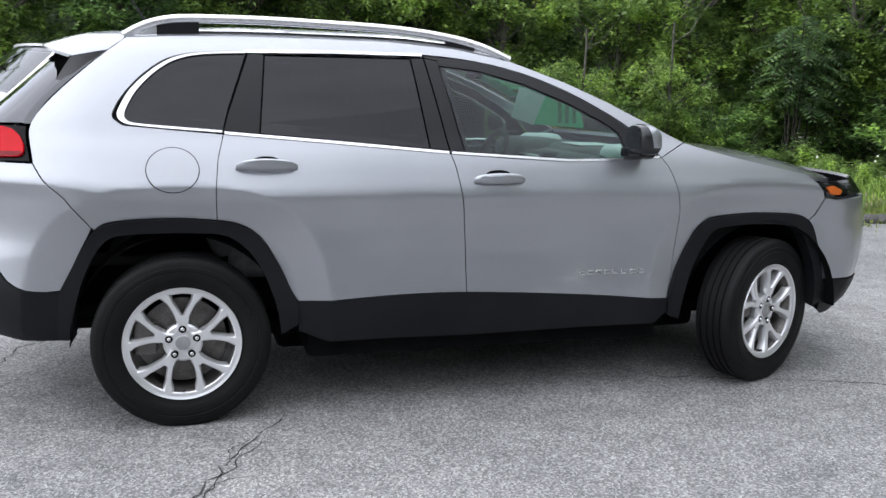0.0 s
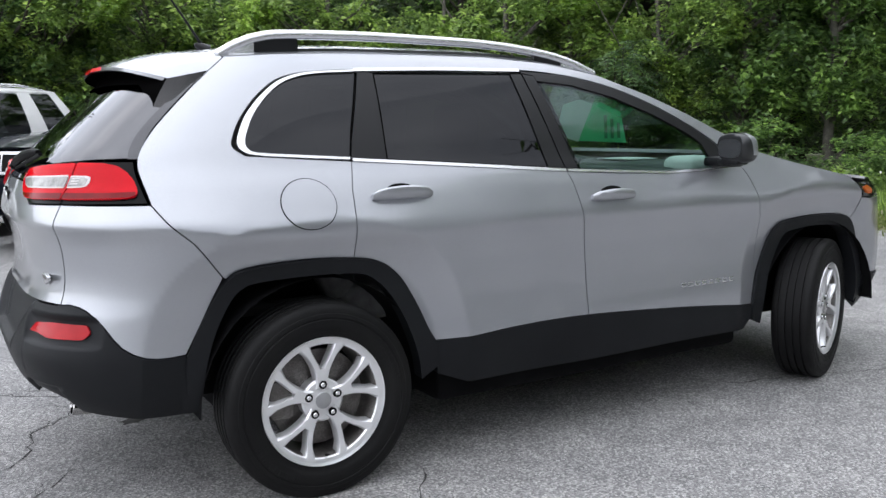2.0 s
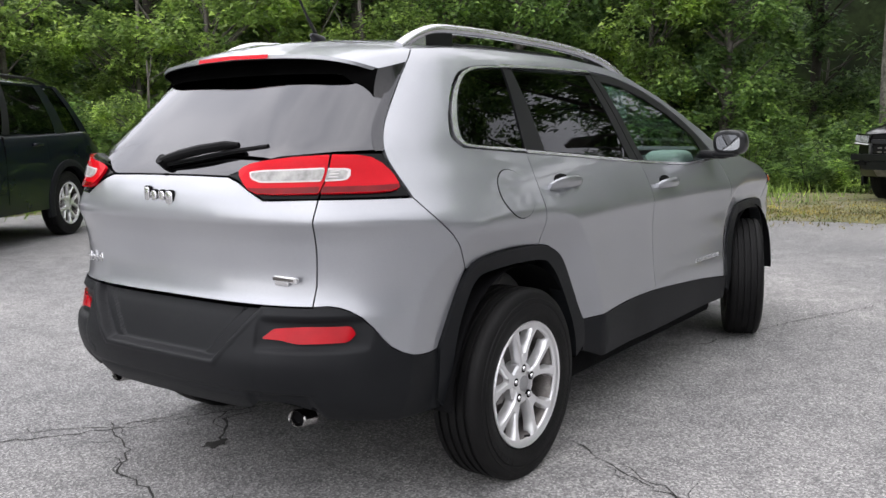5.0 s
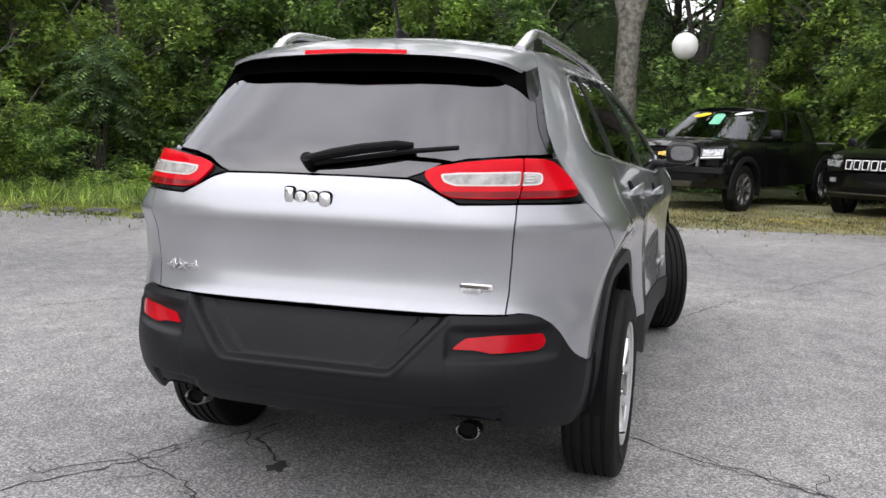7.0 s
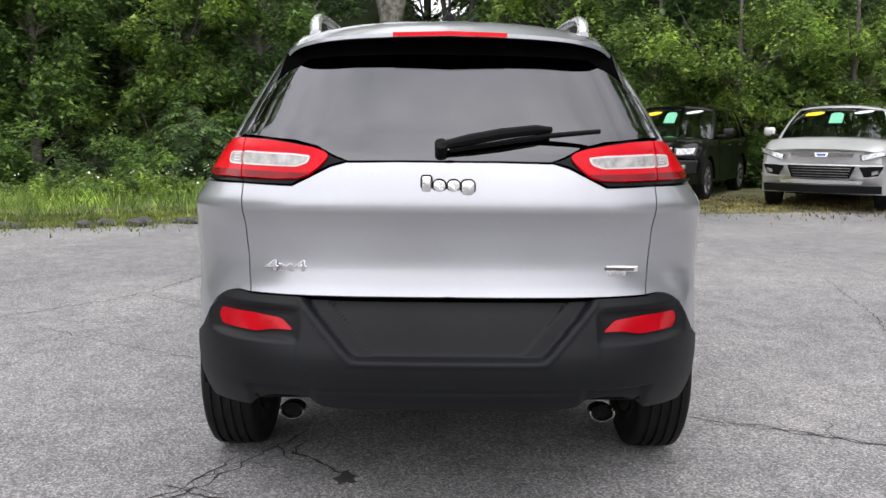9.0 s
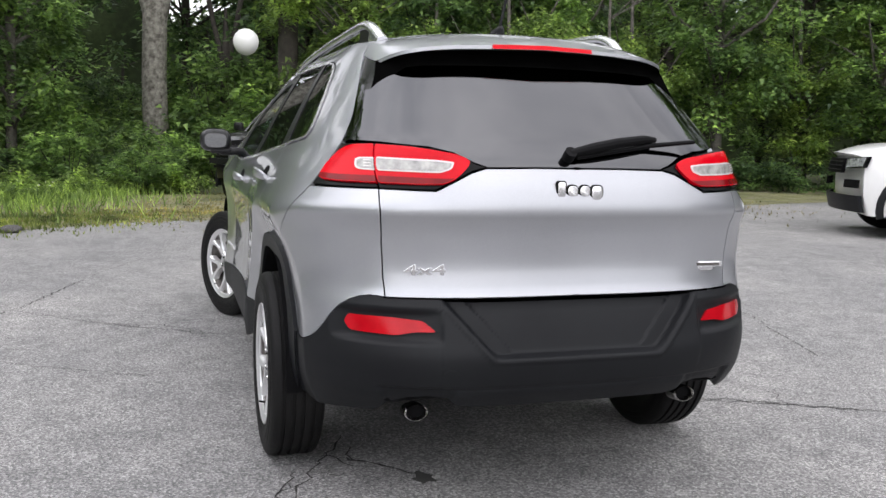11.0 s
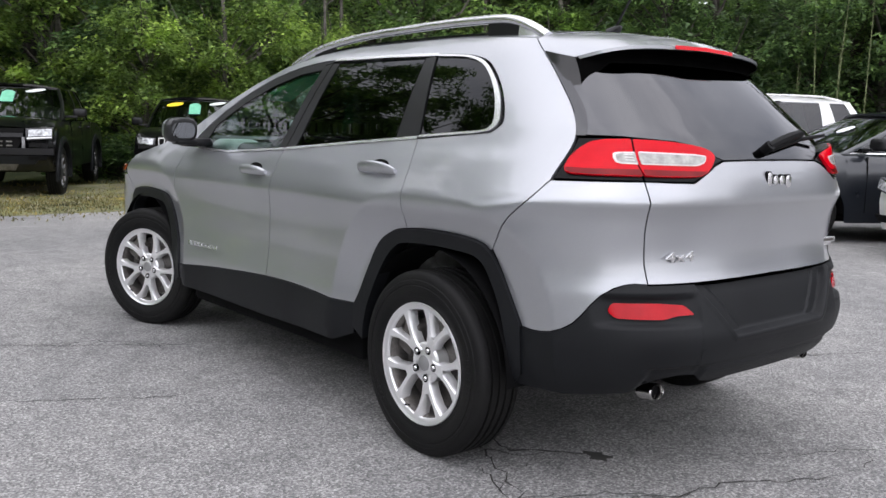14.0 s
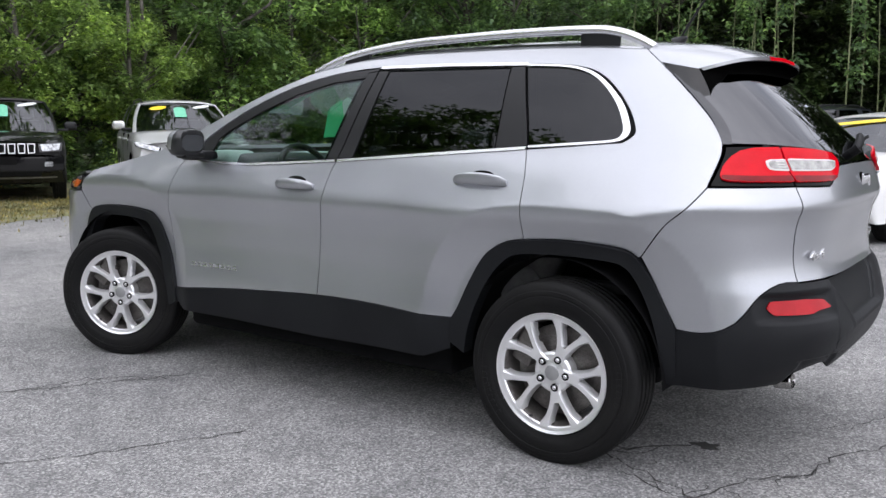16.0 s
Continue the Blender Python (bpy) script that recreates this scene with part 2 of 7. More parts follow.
def haunch(x, z):
    """How far the fenders stand out round the wheels."""
    out = np.zeros_like(np.asarray(x, float))
    for xw, amp in ((WHEEL_R, 0.020), (WHEEL_F - 0.03, 0.020)):
        d = (np.abs((x - xw) / 0.47) ** 2.7 + np.abs((z - 0.36) / 0.485) ** 2.7) ** (1 / 2.7) * 0.47 - 0.47
        up = np.clip((d - 0.13) / 0.36, 0, 1)
        down = np.clip((0.13 - d) / 0.13, 0, 1.0)
        out += np.where(d > 0.13, amp * (1 - up) ** 2 * (1 + 0.5 * up), amp - 0.036 * down) * (z < 1.3)
    return out * np.clip((1.16 - z) / 0.2, 0, 1)


def shell(u, z, shoulder=0.050):
    """The body's skin: u runs round it (0 at x = 0.2 on the flank, -pi/2 at the middle of the tail), z is the height. The left half."""
    u, z = np.asarray(u, float), np.asarray(z, float)
    c = -math.pi / 2
    sign = np.where(u < c, -1.0, 1.0)
    u = np.where(u < c, 2 * c - u, u)
    kc = np.clip((-u - 0.35) / 0.45, 0, 1)
    lift = 0.075 * kc * kc * (3 - 2 * kc) * np.exp(-(((z - 0.96) / 0.075) ** 2))
    w, back, ahead = HALF(z - lift), XC - REAR(z), FRONT(z) - XF
    al = np.clip(u, c, 0)
    ca, sa = np.maximum(-np.sin(al), 1e-9), np.cos(al)
    r = ((ca / back) ** NR + (sa / w) ** NR) ** (-1 / NR)
    be = np.clip(u - (XF - XC), 0, math.pi / 2)
    cb, sb = np.maximum(np.sin(be), 1e-9), np.cos(be)
    q = ((cb / ahead) ** NF + (sb / w) ** NF) ** (-1 / NF)
    mid = np.clip(u, 0, XF - XC)
    x = np.where(u < 0, XC - r * ca, np.where(u > XF - XC, XF + q * cb, XC + mid))
    y = np.where(u < 0, r * sa, np.where(u > XF - XC, q * sb, w))
    y = y * (1 + REAR_TRIM(z) * np.clip((0.1 - x) / 0.5, 0, 1))
    y = y + haunch(x, z) * np.clip(y / 0.6, 0, 1) ** 2
    k = np.clip((y - 0.28) / 0.18, 0, 1)
    side_fade = np.clip((-0.44 - x) / 0.22, 0, 1)
    x = x - shoulder * np.exp(-((z - 1.205) / 0.062) ** 2) * k * k * (3 - 2 * k) * side_fade * side_fade * (3 - 2 * side_fade)
    return np.stack([x, y * sign, z], -1)


def skin(u, z, proud=0.0, shoulder=0.050):
    """Points on the skin, moved outwards by proud."""
    p = shell(u, z, shoulder)
    e = 0.008
    du, dz = shell(u + e, z, shoulder) - shell(u - e, z, shoulder), shell(u, z + e, shoulder) - shell(u, z - e, shoulder)
    n = -np.cross(du, dz)
    n /= np.maximum(np.linalg.norm(n, axis=-1, keepdims=True), 1e-12)
    return p + n * np.asarray(proud)[..., None], n


def glass_skin(u, z, proud=0.0):
    """The rear window's skin, with no more than a trace of the lamps' shoulder."""
    return skin(u, z, proud, 0.008)


def sx(x, z):
    """The u of the flank's point at x and height z."""
    if x >= XF:
        w, a = float(HALF(z)), float(FRONT(z)) - XF
        y = w * max(1 - ((x - XF) / a) ** NF, 0) ** (1 / NF)
        return (XF - XC + math.atan2(x - XF, y), z)
    if x >= XC:
        return (x - XC, z)
    w, a = float(HALF(z)), XC - float(REAR(z))
    y = w * max(1 - ((XC - x) / a) ** NR, 0) ** (1 / NR)
    return (-math.atan2(XC - x, y), z)


def ry(y, z):
    """The u of the tail's point at y and height z."""
    w, a = float(HALF(z)), XC - float(REAR(z))
    d = a * max(1 - (min(abs(y), w) / w) ** NR, 0) ** (1 / NR)
    return (-math.atan2(d, max(y, 0.0)), z)


def soften(pts, r, closed=True):
    """Round the corners of an outline."""
    out, n = [], len(pts)
    for i in range(n):
        if not closed and i in (0, n - 1):
            out.append(tuple(pts[i]))
            continue
        a, b, c = (np.array(pts[(i + k) % n], float) for k in (-1, 0, 1))
        la, lc = np.linalg.norm(a - b), np.linalg.norm(c - b)
        if min(la, lc) < 1e-6:
            continue
        k = min(r, la * 0.48, lc * 0.48)
        p, q = b + (a - b) / la * k, b + (c - b) / lc * k
        for t in (0, 0.25, 0.5, 0.75, 1):
            out.append(tuple((1 - t) ** 2 * p + 2 * t * (1 - t) * b + t * t * q))
    return out


def flow(pts, n=4):
    """A smooth line through open points."""
    p = [np.array(q, float) for q in pts]
    out = [tuple(p[0])]
    for i in range(len(p) - 1):
        a, b, c, d = p[max(i - 1, 0)], p[i], p[i + 1], p[min(i + 2, len(p) - 1)]
        for j in range(1, n + 1):
            t = j / n
            out.append(tuple(0.5 * (2 * b + (c - a) * t + (2 * a - 5 * b + 4 * c - d) * t * t + (3 * b - a - 3 * c + d) * t**3)))
    return out


def dense(pts, step, closed=True):
    out, n = [], len(pts)
    for i in range(n if closed else n - 1):
        a, b = np.array(pts[i], float), np.array(pts[(i + 1) % n], float)
        k = max(1, int(math.ceil(np.linalg.norm(b - a) / step)))
        out += [tuple(a + (b - a) * j / k) for j in range(k)]
    if not closed:
        out.append(tuple(pts[-1]))
    return out


def shrink(pts, d):
    p = np.array(pts)
    nx, pv = np.roll(p, -1, 0), np.roll(p, 1, 0)
    area = np.sum(p[:, 0] * nx[:, 1] - nx[:, 0] * p[:, 1])
    e1, e2 = p - pv, nx - p
    n1, n2 = np.stack([-e1[:, 1], e1[:, 0]], 1), np.stack([-e2[:, 1], e2[:, 0]], 1)
    n1 /= np.maximum(np.linalg.norm(n1, axis=1, keepdims=True), 1e-9)
    n2 /= np.maximum(np.linalg.norm(n2, axis=1, keepdims=True), 1e-9)
    n = n1 + n2
    n /= np.maximum(np.sum(n * n, 1, keepdims=True) / 2, 0.6)
    return p + n * d * (1 if area > 0 else -1)


def inside(q, poly):
    x, y = q[:, 0], q[:, 1]
    r = np.zeros(len(q), bool)
    for (x0, y0), (x1, y1) in zip(poly, np.roll(poly, -1, 0)):
        if y0 == y1:
            continue
        r ^= ((y0 > y) != (y1 > y)) & (x < (x1 - x0) * (y - y0) / (y1 - y0) + x0)
    return r


def far_from(q, poly, d):
    keep = np.ones(len(q), bool)
    for a, b in zip(poly, np.roll(poly, -1, 0)):
        ab = b - a
        t = np.clip(((q - a) @ ab) / max(ab @ ab, 1e-12), 0, 1)
        keep &= np.linalg.norm(q - (a + t[:, None] * ab), axis=1) > d
    return keep


def fill(poly, step):
    """Triangles that fill an outline, with points inside it at even steps."""
    from mathutils.geometry import delaunay_2d_cdt
    poly = np.array(poly)
    lo, hi = poly.min(0), poly.max(0)
    gx, gy = np.meshgrid(np.arange(lo[0] + step / 2, hi[0], step), np.arange(lo[1] + step / 2, hi[1], step))
    q = np.stack([gx.ravel(), gy.ravel()], 1)
    if len(q):
        q = q[inside(q, poly)]
        q = q[far_from(q, poly, step * 0.45)]
    pts = [Vector(p) for p in poly] + [Vector(p) for p in q]
    v, _, faces, *_ = delaunay_2d_cdt(pts, [], [list(range(len(poly)))], 1, 1e-6)
    return np.array([tuple(p) for p in v]), [list(f) for f in faces]


def mesh_of(name, verts, faces, mat, smooth=True, sharp=35):
    me = bpy.data.meshes.new(name)
    me.from_pydata([tuple(map(float, v)) for v in verts], [], faces)
    me.materials.append(mat)
    if smooth:
        me.polygons.foreach_set("use_smooth", [True] * len(me.polygons))
        me.set_sharp_from_angle(angle=radians(sharp))
    me.update()
    return me


def child(name, me, parent, label=""):
    ob = new(name, me)
    ob.parent = parent
    if label:
        ob["label"] = label
    return ob


def part(name, bm, mat, parent, label="", smooth=True, sharp=35):
    """One mesh from a bmesh, under a thing or a part."""
    bmesh.ops.recalc_face_normals(bm, faces=bm.faces)
    me = bpy.data.meshes.new(name)
    bm.to_mesh(me)
    bm.free()
    me.materials.append(mat)
    if smooth:
        me.polygons.foreach_set("use_smooth", [True] * len(me.polygons))
        me.set_sharp_from_angle(angle=radians(sharp))
    return child(name, me, parent, label)


def panel_mesh(name, outline, mat, side=1, step=0.04, gap=0.002, proud=0.0, lip=0.016, relief=None, edge=0.02, surface=None):
    surface = surface or skin
    poly = np.array(dense(outline, edge))
    if gap:
        poly = shrink(poly, gap)
    v2, faces = fill(poly, step)
    pr = np.full(len(v2), proud)
    if relief:
        base, _ = surface(v2[:, 0], v2[:, 1], np.zeros(len(v2)))
        pr = pr + relief(base[:, 0], base[:, 1], base[:, 2])
    v, n = surface(v2[:, 0], v2[:, 1], pr)
    edges = {}
    for f in faces:
        for a, b in zip(f, f[1:] + f[:1]):
            edges[(a, b)] = 1
    rim = [(a, b) for a, b in edges if (b, a) not in edges]
    back = {}
    verts = [tuple(p) for p in v]
    for a, b in rim:
        for k in (a, b):
            if k not in back:
                back[k] = len(verts)
                verts.append(tuple(v[k] - n[k] * lip))
    out = [f for f in faces] + [[b, a, back[a], back[b]] for a, b in rim]
    verts = np.array(verts)
    agree = sum(float(np.cross(verts[f[1]] - verts[f[0]], verts[f[2]] - verts[f[0]]) @ n[f[0]]) for f in faces)
    if agree < 0:
        out = [f[::-1] for f in out]
    flip = np.array([1, -1, 1]) if side < 0 else np.array([1, 1, 1])
    if side < 0:
        verts = verts * flip
        out = [f[::-1] for f in out]
    me = mesh_of(name, verts, out, mat)
    if surface in (skin, glass_skin):
        if relief:
            def lifted(u, z):
                b = surface(u, z, np.zeros(len(u)))[0]
                return surface(u, z, proud + relief(b[:, 0], b[:, 1], b[:, 2]))[0]
            e, u0, z0 = 0.003, v2[:, 0], v2[:, 1]
            n = -np.cross(lifted(u0 + e, z0) - lifted(u0 - e, z0), lifted(u0, z0 + e) - lifted(u0, z0 - e))
            n /= np.maximum(np.linalg.norm(n, axis=-1, keepdims=True), 1e-12)
        normals = []
        for i, f in enumerate(out):
            pn = me.polygons[i].normal
            normals += [tuple(n[k] * flip) for k in f] if i < len(faces) else [tuple(pn)] * len(f)
        me.normals_split_custom_set(normals)
    return me


def panel(name, outline, mat, parent, side=1, label="", **kw):
    return child(name, panel_mesh(name, outline, mat, side, **kw), parent, label)


def both(name, outline, mat, parent, label="", **kw):
    a = panel(name, outline, mat, parent, 1, label, **kw)
    b = panel(name, outline, mat, parent, -1, label, **kw)
    return a, b


def mirrored(half):
    """A whole outline across the tail from its left half, given from the middle's foot to the middle's top."""
    c = -math.pi
    return list(half) + [(c - u, z) for u, z in reversed(half)]


def tube(path, radius, closed=False, sides=8):
    """A bmesh rod along a path of points; radius: a number or one for each point."""
    bm = bmesh.new()
    pts = [Vector(p) for p in path]
    n = len(pts)
    rings = []
    steep = all(abs((q - p).normalized().z) > 0.6 for p, q in zip(pts, pts[1:]))
    for i, p in enumerate(pts):
        a, b = pts[(i - 1) % n if closed else max(i - 1, 0)], pts[(i + 1) % n if closed else min(i + 1, n - 1)]
        d = (b - a).normalized()
        s = d.cross(Vector((0, 1, 0) if steep else (0, 0, 1)))
        if s.length < 1e-4:
            s = Vector((1, 0, 0))
        s.normalize()
        t = s.cross(d)
        r = radius[i] if isinstance(radius, (list, tuple)) else radius
        rings.append([bm.verts.new(p + (s * math.cos(2 * math.pi * k / sides) + t * math.sin(2 * math.pi * k / sides)) * r) for k in range(sides)])
    for i in range(n if closed else n - 1):
        a, b = rings[i], rings[(i + 1) % n]
        for k in range(sides):
            bm.faces.new([a[k], a[(k + 1) % sides], b[(k + 1) % sides], b[k]])
    if not closed:
        bm.faces.new(rings[0][::-1])
        bm.faces.new(rings[-1])
    return bm


def lathe(profile, steps=48, axis="y"):
    """A bmesh turned about the y axis from (radius, y) pairs."""
    bm = bmesh.new()
    rings = []
    for r, h in profile:
        rings.append([bm.verts.new((r * math.cos(2 * math.pi * k / steps), h, r * math.sin(2 * math.pi * k / steps))) for k in range(steps)])
    for a, b in zip(rings, rings[1:]):
        for k in range(steps):
            bm.faces.new([a[k], a[(k + 1) % steps], b[(k + 1) % steps], b[k]])
    return bm


def box(bm, lo, hi, bevel=0.0, m=None, seg=2):
    """A box with rounded edges, added to bm."""
    c, s = (Vector(lo) + Vector(hi)) / 2, Vector(hi) - Vector(lo)
    v = bmesh.ops.create_cube(bm, size=1.0, matrix=Matrix.Translation(c) @ Matrix.Diagonal((*s, 1)))["verts"]
    if bevel:
        e = list({x for k in v for x in k.link_edges})
        r = bmesh.ops.bevel(bm, geom=e, offset=bevel, segments=seg, affect="EDGES", profile=0.5)
        v = list({k for f in r["faces"] for k in f.verts} | {k for k in v if k.is_valid})
    if m is not None:
        bmesh.ops.transform(bm, matrix=m, verts=v)
    return v


def grid_mesh(name, fn, nu, nv, mat, thick=0.0, flip=False):
    """A sheet of nu x nv points fn(s, t), s and t from 0 to 1, with a turned-down edge."""
    verts = [fn(i / (nu - 1), j / (nv - 1)) for i in range(nu) for j in range(nv)]
    faces = [[i * nv + j, (i + 1) * nv + j, (i + 1) * nv + j + 1, i * nv + j + 1] for i in range(nu - 1) for j in range(nv - 1)]
    if thick:
        ring = [i * nv for i in range(nu)] + [(nu - 1) * nv + j for j in range(1, nv)] + [i * nv + nv - 1 for i in range(nu - 2, -1, -1)] + [j for j in range(nv - 2, 0, -1)]
        k = len(verts)
        verts += [(verts[r][0], verts[r][1], verts[r][2] - thick) for r in ring]
        m = len(ring)
        faces += [[ring[i], k + i, k + (i + 1) % m, ring[(i + 1) % m]] for i in range(m)]
    if flip:
        faces = [f[::-1] for f in faces]
    return mesh_of(name, verts, faces, mat)


# ---- ground ----
def asphalt_material():
    m = material("worn_asphalt", (0.2, 0.2, 0.2), 0.85)
    big = noise_node(m, 0.35, 6.0, 0.6)
    mid = noise_node(m, 5.0, 5.0, 0.6)
    fine = noise_node(m, 95.0, 3.0, 0.75)
    n, l = m.node_tree.nodes, m.node_tree.links
    tc = n.new("ShaderNodeTexCoord")
    vor = n.new("ShaderNodeTexVoronoi")
    vor.inputs["Scale"].default_value = 130.0
    l.new(tc.outputs["Object"], vor.inputs["Vector"])
    stones = ramp_node(m, vor.outputs["Color"], [(0.15, (0.12, 0.12, 0.122)), (0.55, (0.22, 0.22, 0.22)), (0.9, (0.40, 0.395, 0.39))])
    tone = ramp_node(m, big.outputs[0], [(0.3, (0.76, 0.76, 0.77)), (0.5, (1.02, 1.01, 1.0)), (0.7, (1.34, 1.31, 1.28))])
    patch = ramp_node(m, mid.outputs[0], [(0.3, (0.78, 0.78, 0.785)), (0.7, (1.14, 1.135, 1.13))])
    grain = ramp_node(m, fine.outputs[0], [(0.3, (0.62, 0.62, 0.62)), (0.72, (1.45, 1.45, 1.45))])
    c = mix_node(m, "MULTIPLY", 1.0, stones.outputs[0], tone.outputs[0])
    c = mix_node(m, "MULTIPLY", 1.0, c, patch.outputs[0])
    c = mix_node(m, "MULTIPLY", 1.0, c, grain.outputs[0])
    l.new(c, bsdf(m).inputs["Base Color"])
    bump_into(m, vor.outputs["Distance"], 0.35, 0.006)
    return m


ASPHALT = asphalt_material()
EARTH = mottled("leafy_earth", (0.035, 0.045, 0.018), (0.09, 0.10, 0.04), 0.6, 0.95, 14.0, 0.5)
VERGE = mottled("worn_verge", (0.085, 0.105, 0.035), (0.22, 0.215, 0.085), 1.6, 0.95, 26.0, 0.6)
_bare = ramp_node(VERGE, noise_node(VERGE, 2.6, 6.0, 0.7).outputs[0], [(0.47, (0, 0, 0)), (0.62, (0.85, 0.85, 0.85))])
_litter = ramp_node(VERGE, noise_node(VERGE, 22.0, 2.0, 0.8).outputs[0], [(0.62, (0, 0, 0)), (0.68, (1, 1, 1))])
_base = bsdf(VERGE).inputs["Base Color"].links[0].from_socket
_c = mix_node(VERGE, "MIX", _bare.outputs[0], _base, (0.23, 0.20, 0.15))
VERGE.node_tree.links.new(mix_node(VERGE, "MIX", _litter.outputs[0], _c, (0.36, 0.30, 0.17)), bsdf(VERGE).inputs["Base Color"])

bm = bmesh.new()
bmesh.ops.create_grid(bm, x_segments=2, y_segments=2, size=900)
bmesh.ops.translate(bm, vec=(0, 0, -0.03), verts=bm.verts)
me = bpy.data.meshes.new("ground")
bm.to_mesh(me)
bm.free()
me.materials.append(EARTH)
tagged(new("ground", me), "green-brown woodland ground", "ground", kind="structure")

# the edge of the asphalt, towards the trees
LOT_EDGE = [(-60, 15.0), (-20, 13.5), (-6, 12.5), (2, 12.0), (5.5, 11.0), (7.0, 8.6), (6.9, 6.3), (7.2, 4.3), (8.1, 2.8), (9.1, 1.4), (9.3, -1.0), (9.4, -3.0), (9.9, -5.0), (10.6, -7.0), (11.5, -9.5), (12.5, -13), (12.5, -17), (8, -19), (-10, -20), (-60, -22)]


def ragged(pts, step, amount, seed):
    rng = random.Random(seed)
    return [(x + rng.uniform(-amount, amount), y + rng.uniform(-amount, amount)) for x, y in dense(pts, step, False)]


EDGE_LINE = ragged(soften(LOT_EDGE, 1.2, False), 0.22, 0.05, 3)
v2, faces = fill(np.array(dense([(-60, -22), (-60, 15.0)], 4.0, False) + EDGE_LINE[1:-1]), 3.0)
me = mesh_of("asphalt_lot", [(x, y, 0.0) for x, y in v2], [f if np.cross(v2[f[1]] - v2[f[0]], v2[f[2]] - v2[f[0]]) > 0 else f[::-1] for f in faces], ASPHALT, False)
tagged(new("asphalt_lot", me), "worn grey asphalt of a car lot", "asphalt", kind="structure")
mid_part = [p for p in EDGE_LINE if p[0] > -20 and p[1] > -17.2]
outer_edge = [(p[0] + 4.2, p[1] + (3.5 if p[1] > 2 else 0.0)) for p in mid_part]
vv = [(x, y, 0.004) for x, y in mid_part] + [(x + (0.5 * (ox - x)), y + 0.5 * (oy - y), 0.03) for (x, y), (ox, oy) in zip(mid_part, outer_edge)] + [(x, y, 0.06) for x, y in outer_edge]
k = len(mid_part)
ff = [[j * k + i, j * k + i + 1, (j + 1) * k + i + 1, (j + 1) * k + i] for j in range(2) for i in range(k - 1)]
me = mesh_of("grass_verge", vv, [f[::-1] for f in ff], VERGE)
tagged(new("grass_verge", me), "short patchy grass verge along the asphalt", "grass verge", kind="structure")

# cracks in the asphalt
CRACK = mottled("crack_dirt", (0.018, 0.018, 0.018), (0.05, 0.048, 0.045), 9.0, 0.95)


def crack(pts, width, seed, branches=2):
    rg = random.Random(seed)
    vv, ff = [], []

    def ribbon(line, w0):
        k = len(vv)
        for i, p in enumerate(line):
            a, b = line[max(i - 1, 0)], line[min(i + 1, len(line) - 1)]
            d = Vector((b[0] - a[0], b[1] - a[1]))
            d = d.normalized() if d.length else Vector((1, 0))
            ww = w0 * rg.uniform(0.3, 1.0) * (0.3 if i in (0, len(line) - 1) else 1)
            vv.append((p[0] - d.y * ww, p[1] + d.x * ww, 0.0022))
            vv.append((p[0] + d.y * ww, p[1] - d.x * ww, 0.0022))
        for i in range(len(line) - 1):
            ff.append([k + 2 * i, k + 2 * i + 1, k + 2 * i + 3, k + 2 * i + 2])

    line = [(x + rg.uniform(-0.018, 0.018), y + rg.uniform(-0.018, 0.018)) for x, y in dense(pts, 0.045, False)]
    ribbon(line, width)
    for _ in range(branches):
        i = rg.randrange(len(line))
        a, ln = rg.uniform(0, 6.28), rg.uniform(0.1, 0.35)
        x, y = line[i]
        ribbon([(x + math.cos(a + 0.3 * math.sin(k)) * ln * k / 6 + rg.uniform(-0.01, 0.01), y + math.sin(a + 0.3 * math.sin(k)) * ln * k / 6 + rg.uniform(-0.01, 0.01)) for k in range(7)], width * 0.6)
    me = mesh_of("asphalt_crack", vv, [f if (Vector(vv[f[1]]) - Vector(vv[f[0]])).cross(Vector(vv[f[2]]) - Vector(vv[f[0]])).z > 0 else f[::-1] for f in ff], CRACK, False)
    tagged(new("asphalt_crack", me), "thin dark crack in the asphalt", "crack", "asphalt cracks", "structure")


CRACKS = [([(-1.6, 1.45), (-0.95, 1.15), (-0.57, 0.88), (-0.21, 0.70), (0.1, 0.55)], 0.006), ([(-0.158, 0.594), (-0.271, 0.48), (-0.394, 0.382), (-0.44, 0.35)], 0.008), ([(1.6, 3.3), (2.18, 2.86), (2.73, 2.38), (3.18, 2.16), (4.2, 1.9)], 0.007), ([(0.42, -0.85), (0.21, -1.15), (0.10, -1.40), (-0.15, -1.9)], 0.005), ([(2.2, -0.7), (2.76, -0.87), (3.26, -1.06), (4.3, -1.5)], 0.005), ([(3.0, 2.2), (2.50, 1.64), (2.02, 0.87)], 0.004), ([(1.9, 2.5), (1.42, 1.78), (1.15, 1.27)], 0.004), ([(-0.50, 0.98), (-0.70, 0.57), (-0.84, 0.42), (-0.87, 0.2), (-1.1, -0.2)], 0.005), ([(0.30, -1.05), (0.11, -1.44), (-0.22, -2.06), (-0.5, -2.6)], 0.004), ([(-0.24, 0.79), (-0.52, 0.90), (-0.9, 1.25)], 0.004), ([(4.5, -2.5), (6.0, -1.2), (7.6, -0.9)], 0.006), ([(0.8, -2.4), (2.4, -2.9), (3.9, -3.2)], 0.005), ([(4.3, -1.6), (5.4, -2.2), (6.7, -2.85), (8.0, -3.4)], 0.006), ([(3.7, 5.15), (4.94, 5.32), (6.1, 5.7)], 0.006), ([(2.47, 1.63), (2.38, 1.26), (2.05, 0.93)], 0.005), ([(3.7, 2.02), (4.7, 1.75), (5.92, 1.25), (7.37, 0.0)], 0.004), ([(-0.74, -0.1), (-0.9, -0.35), (-1.04, -0.63)], 0.004)]
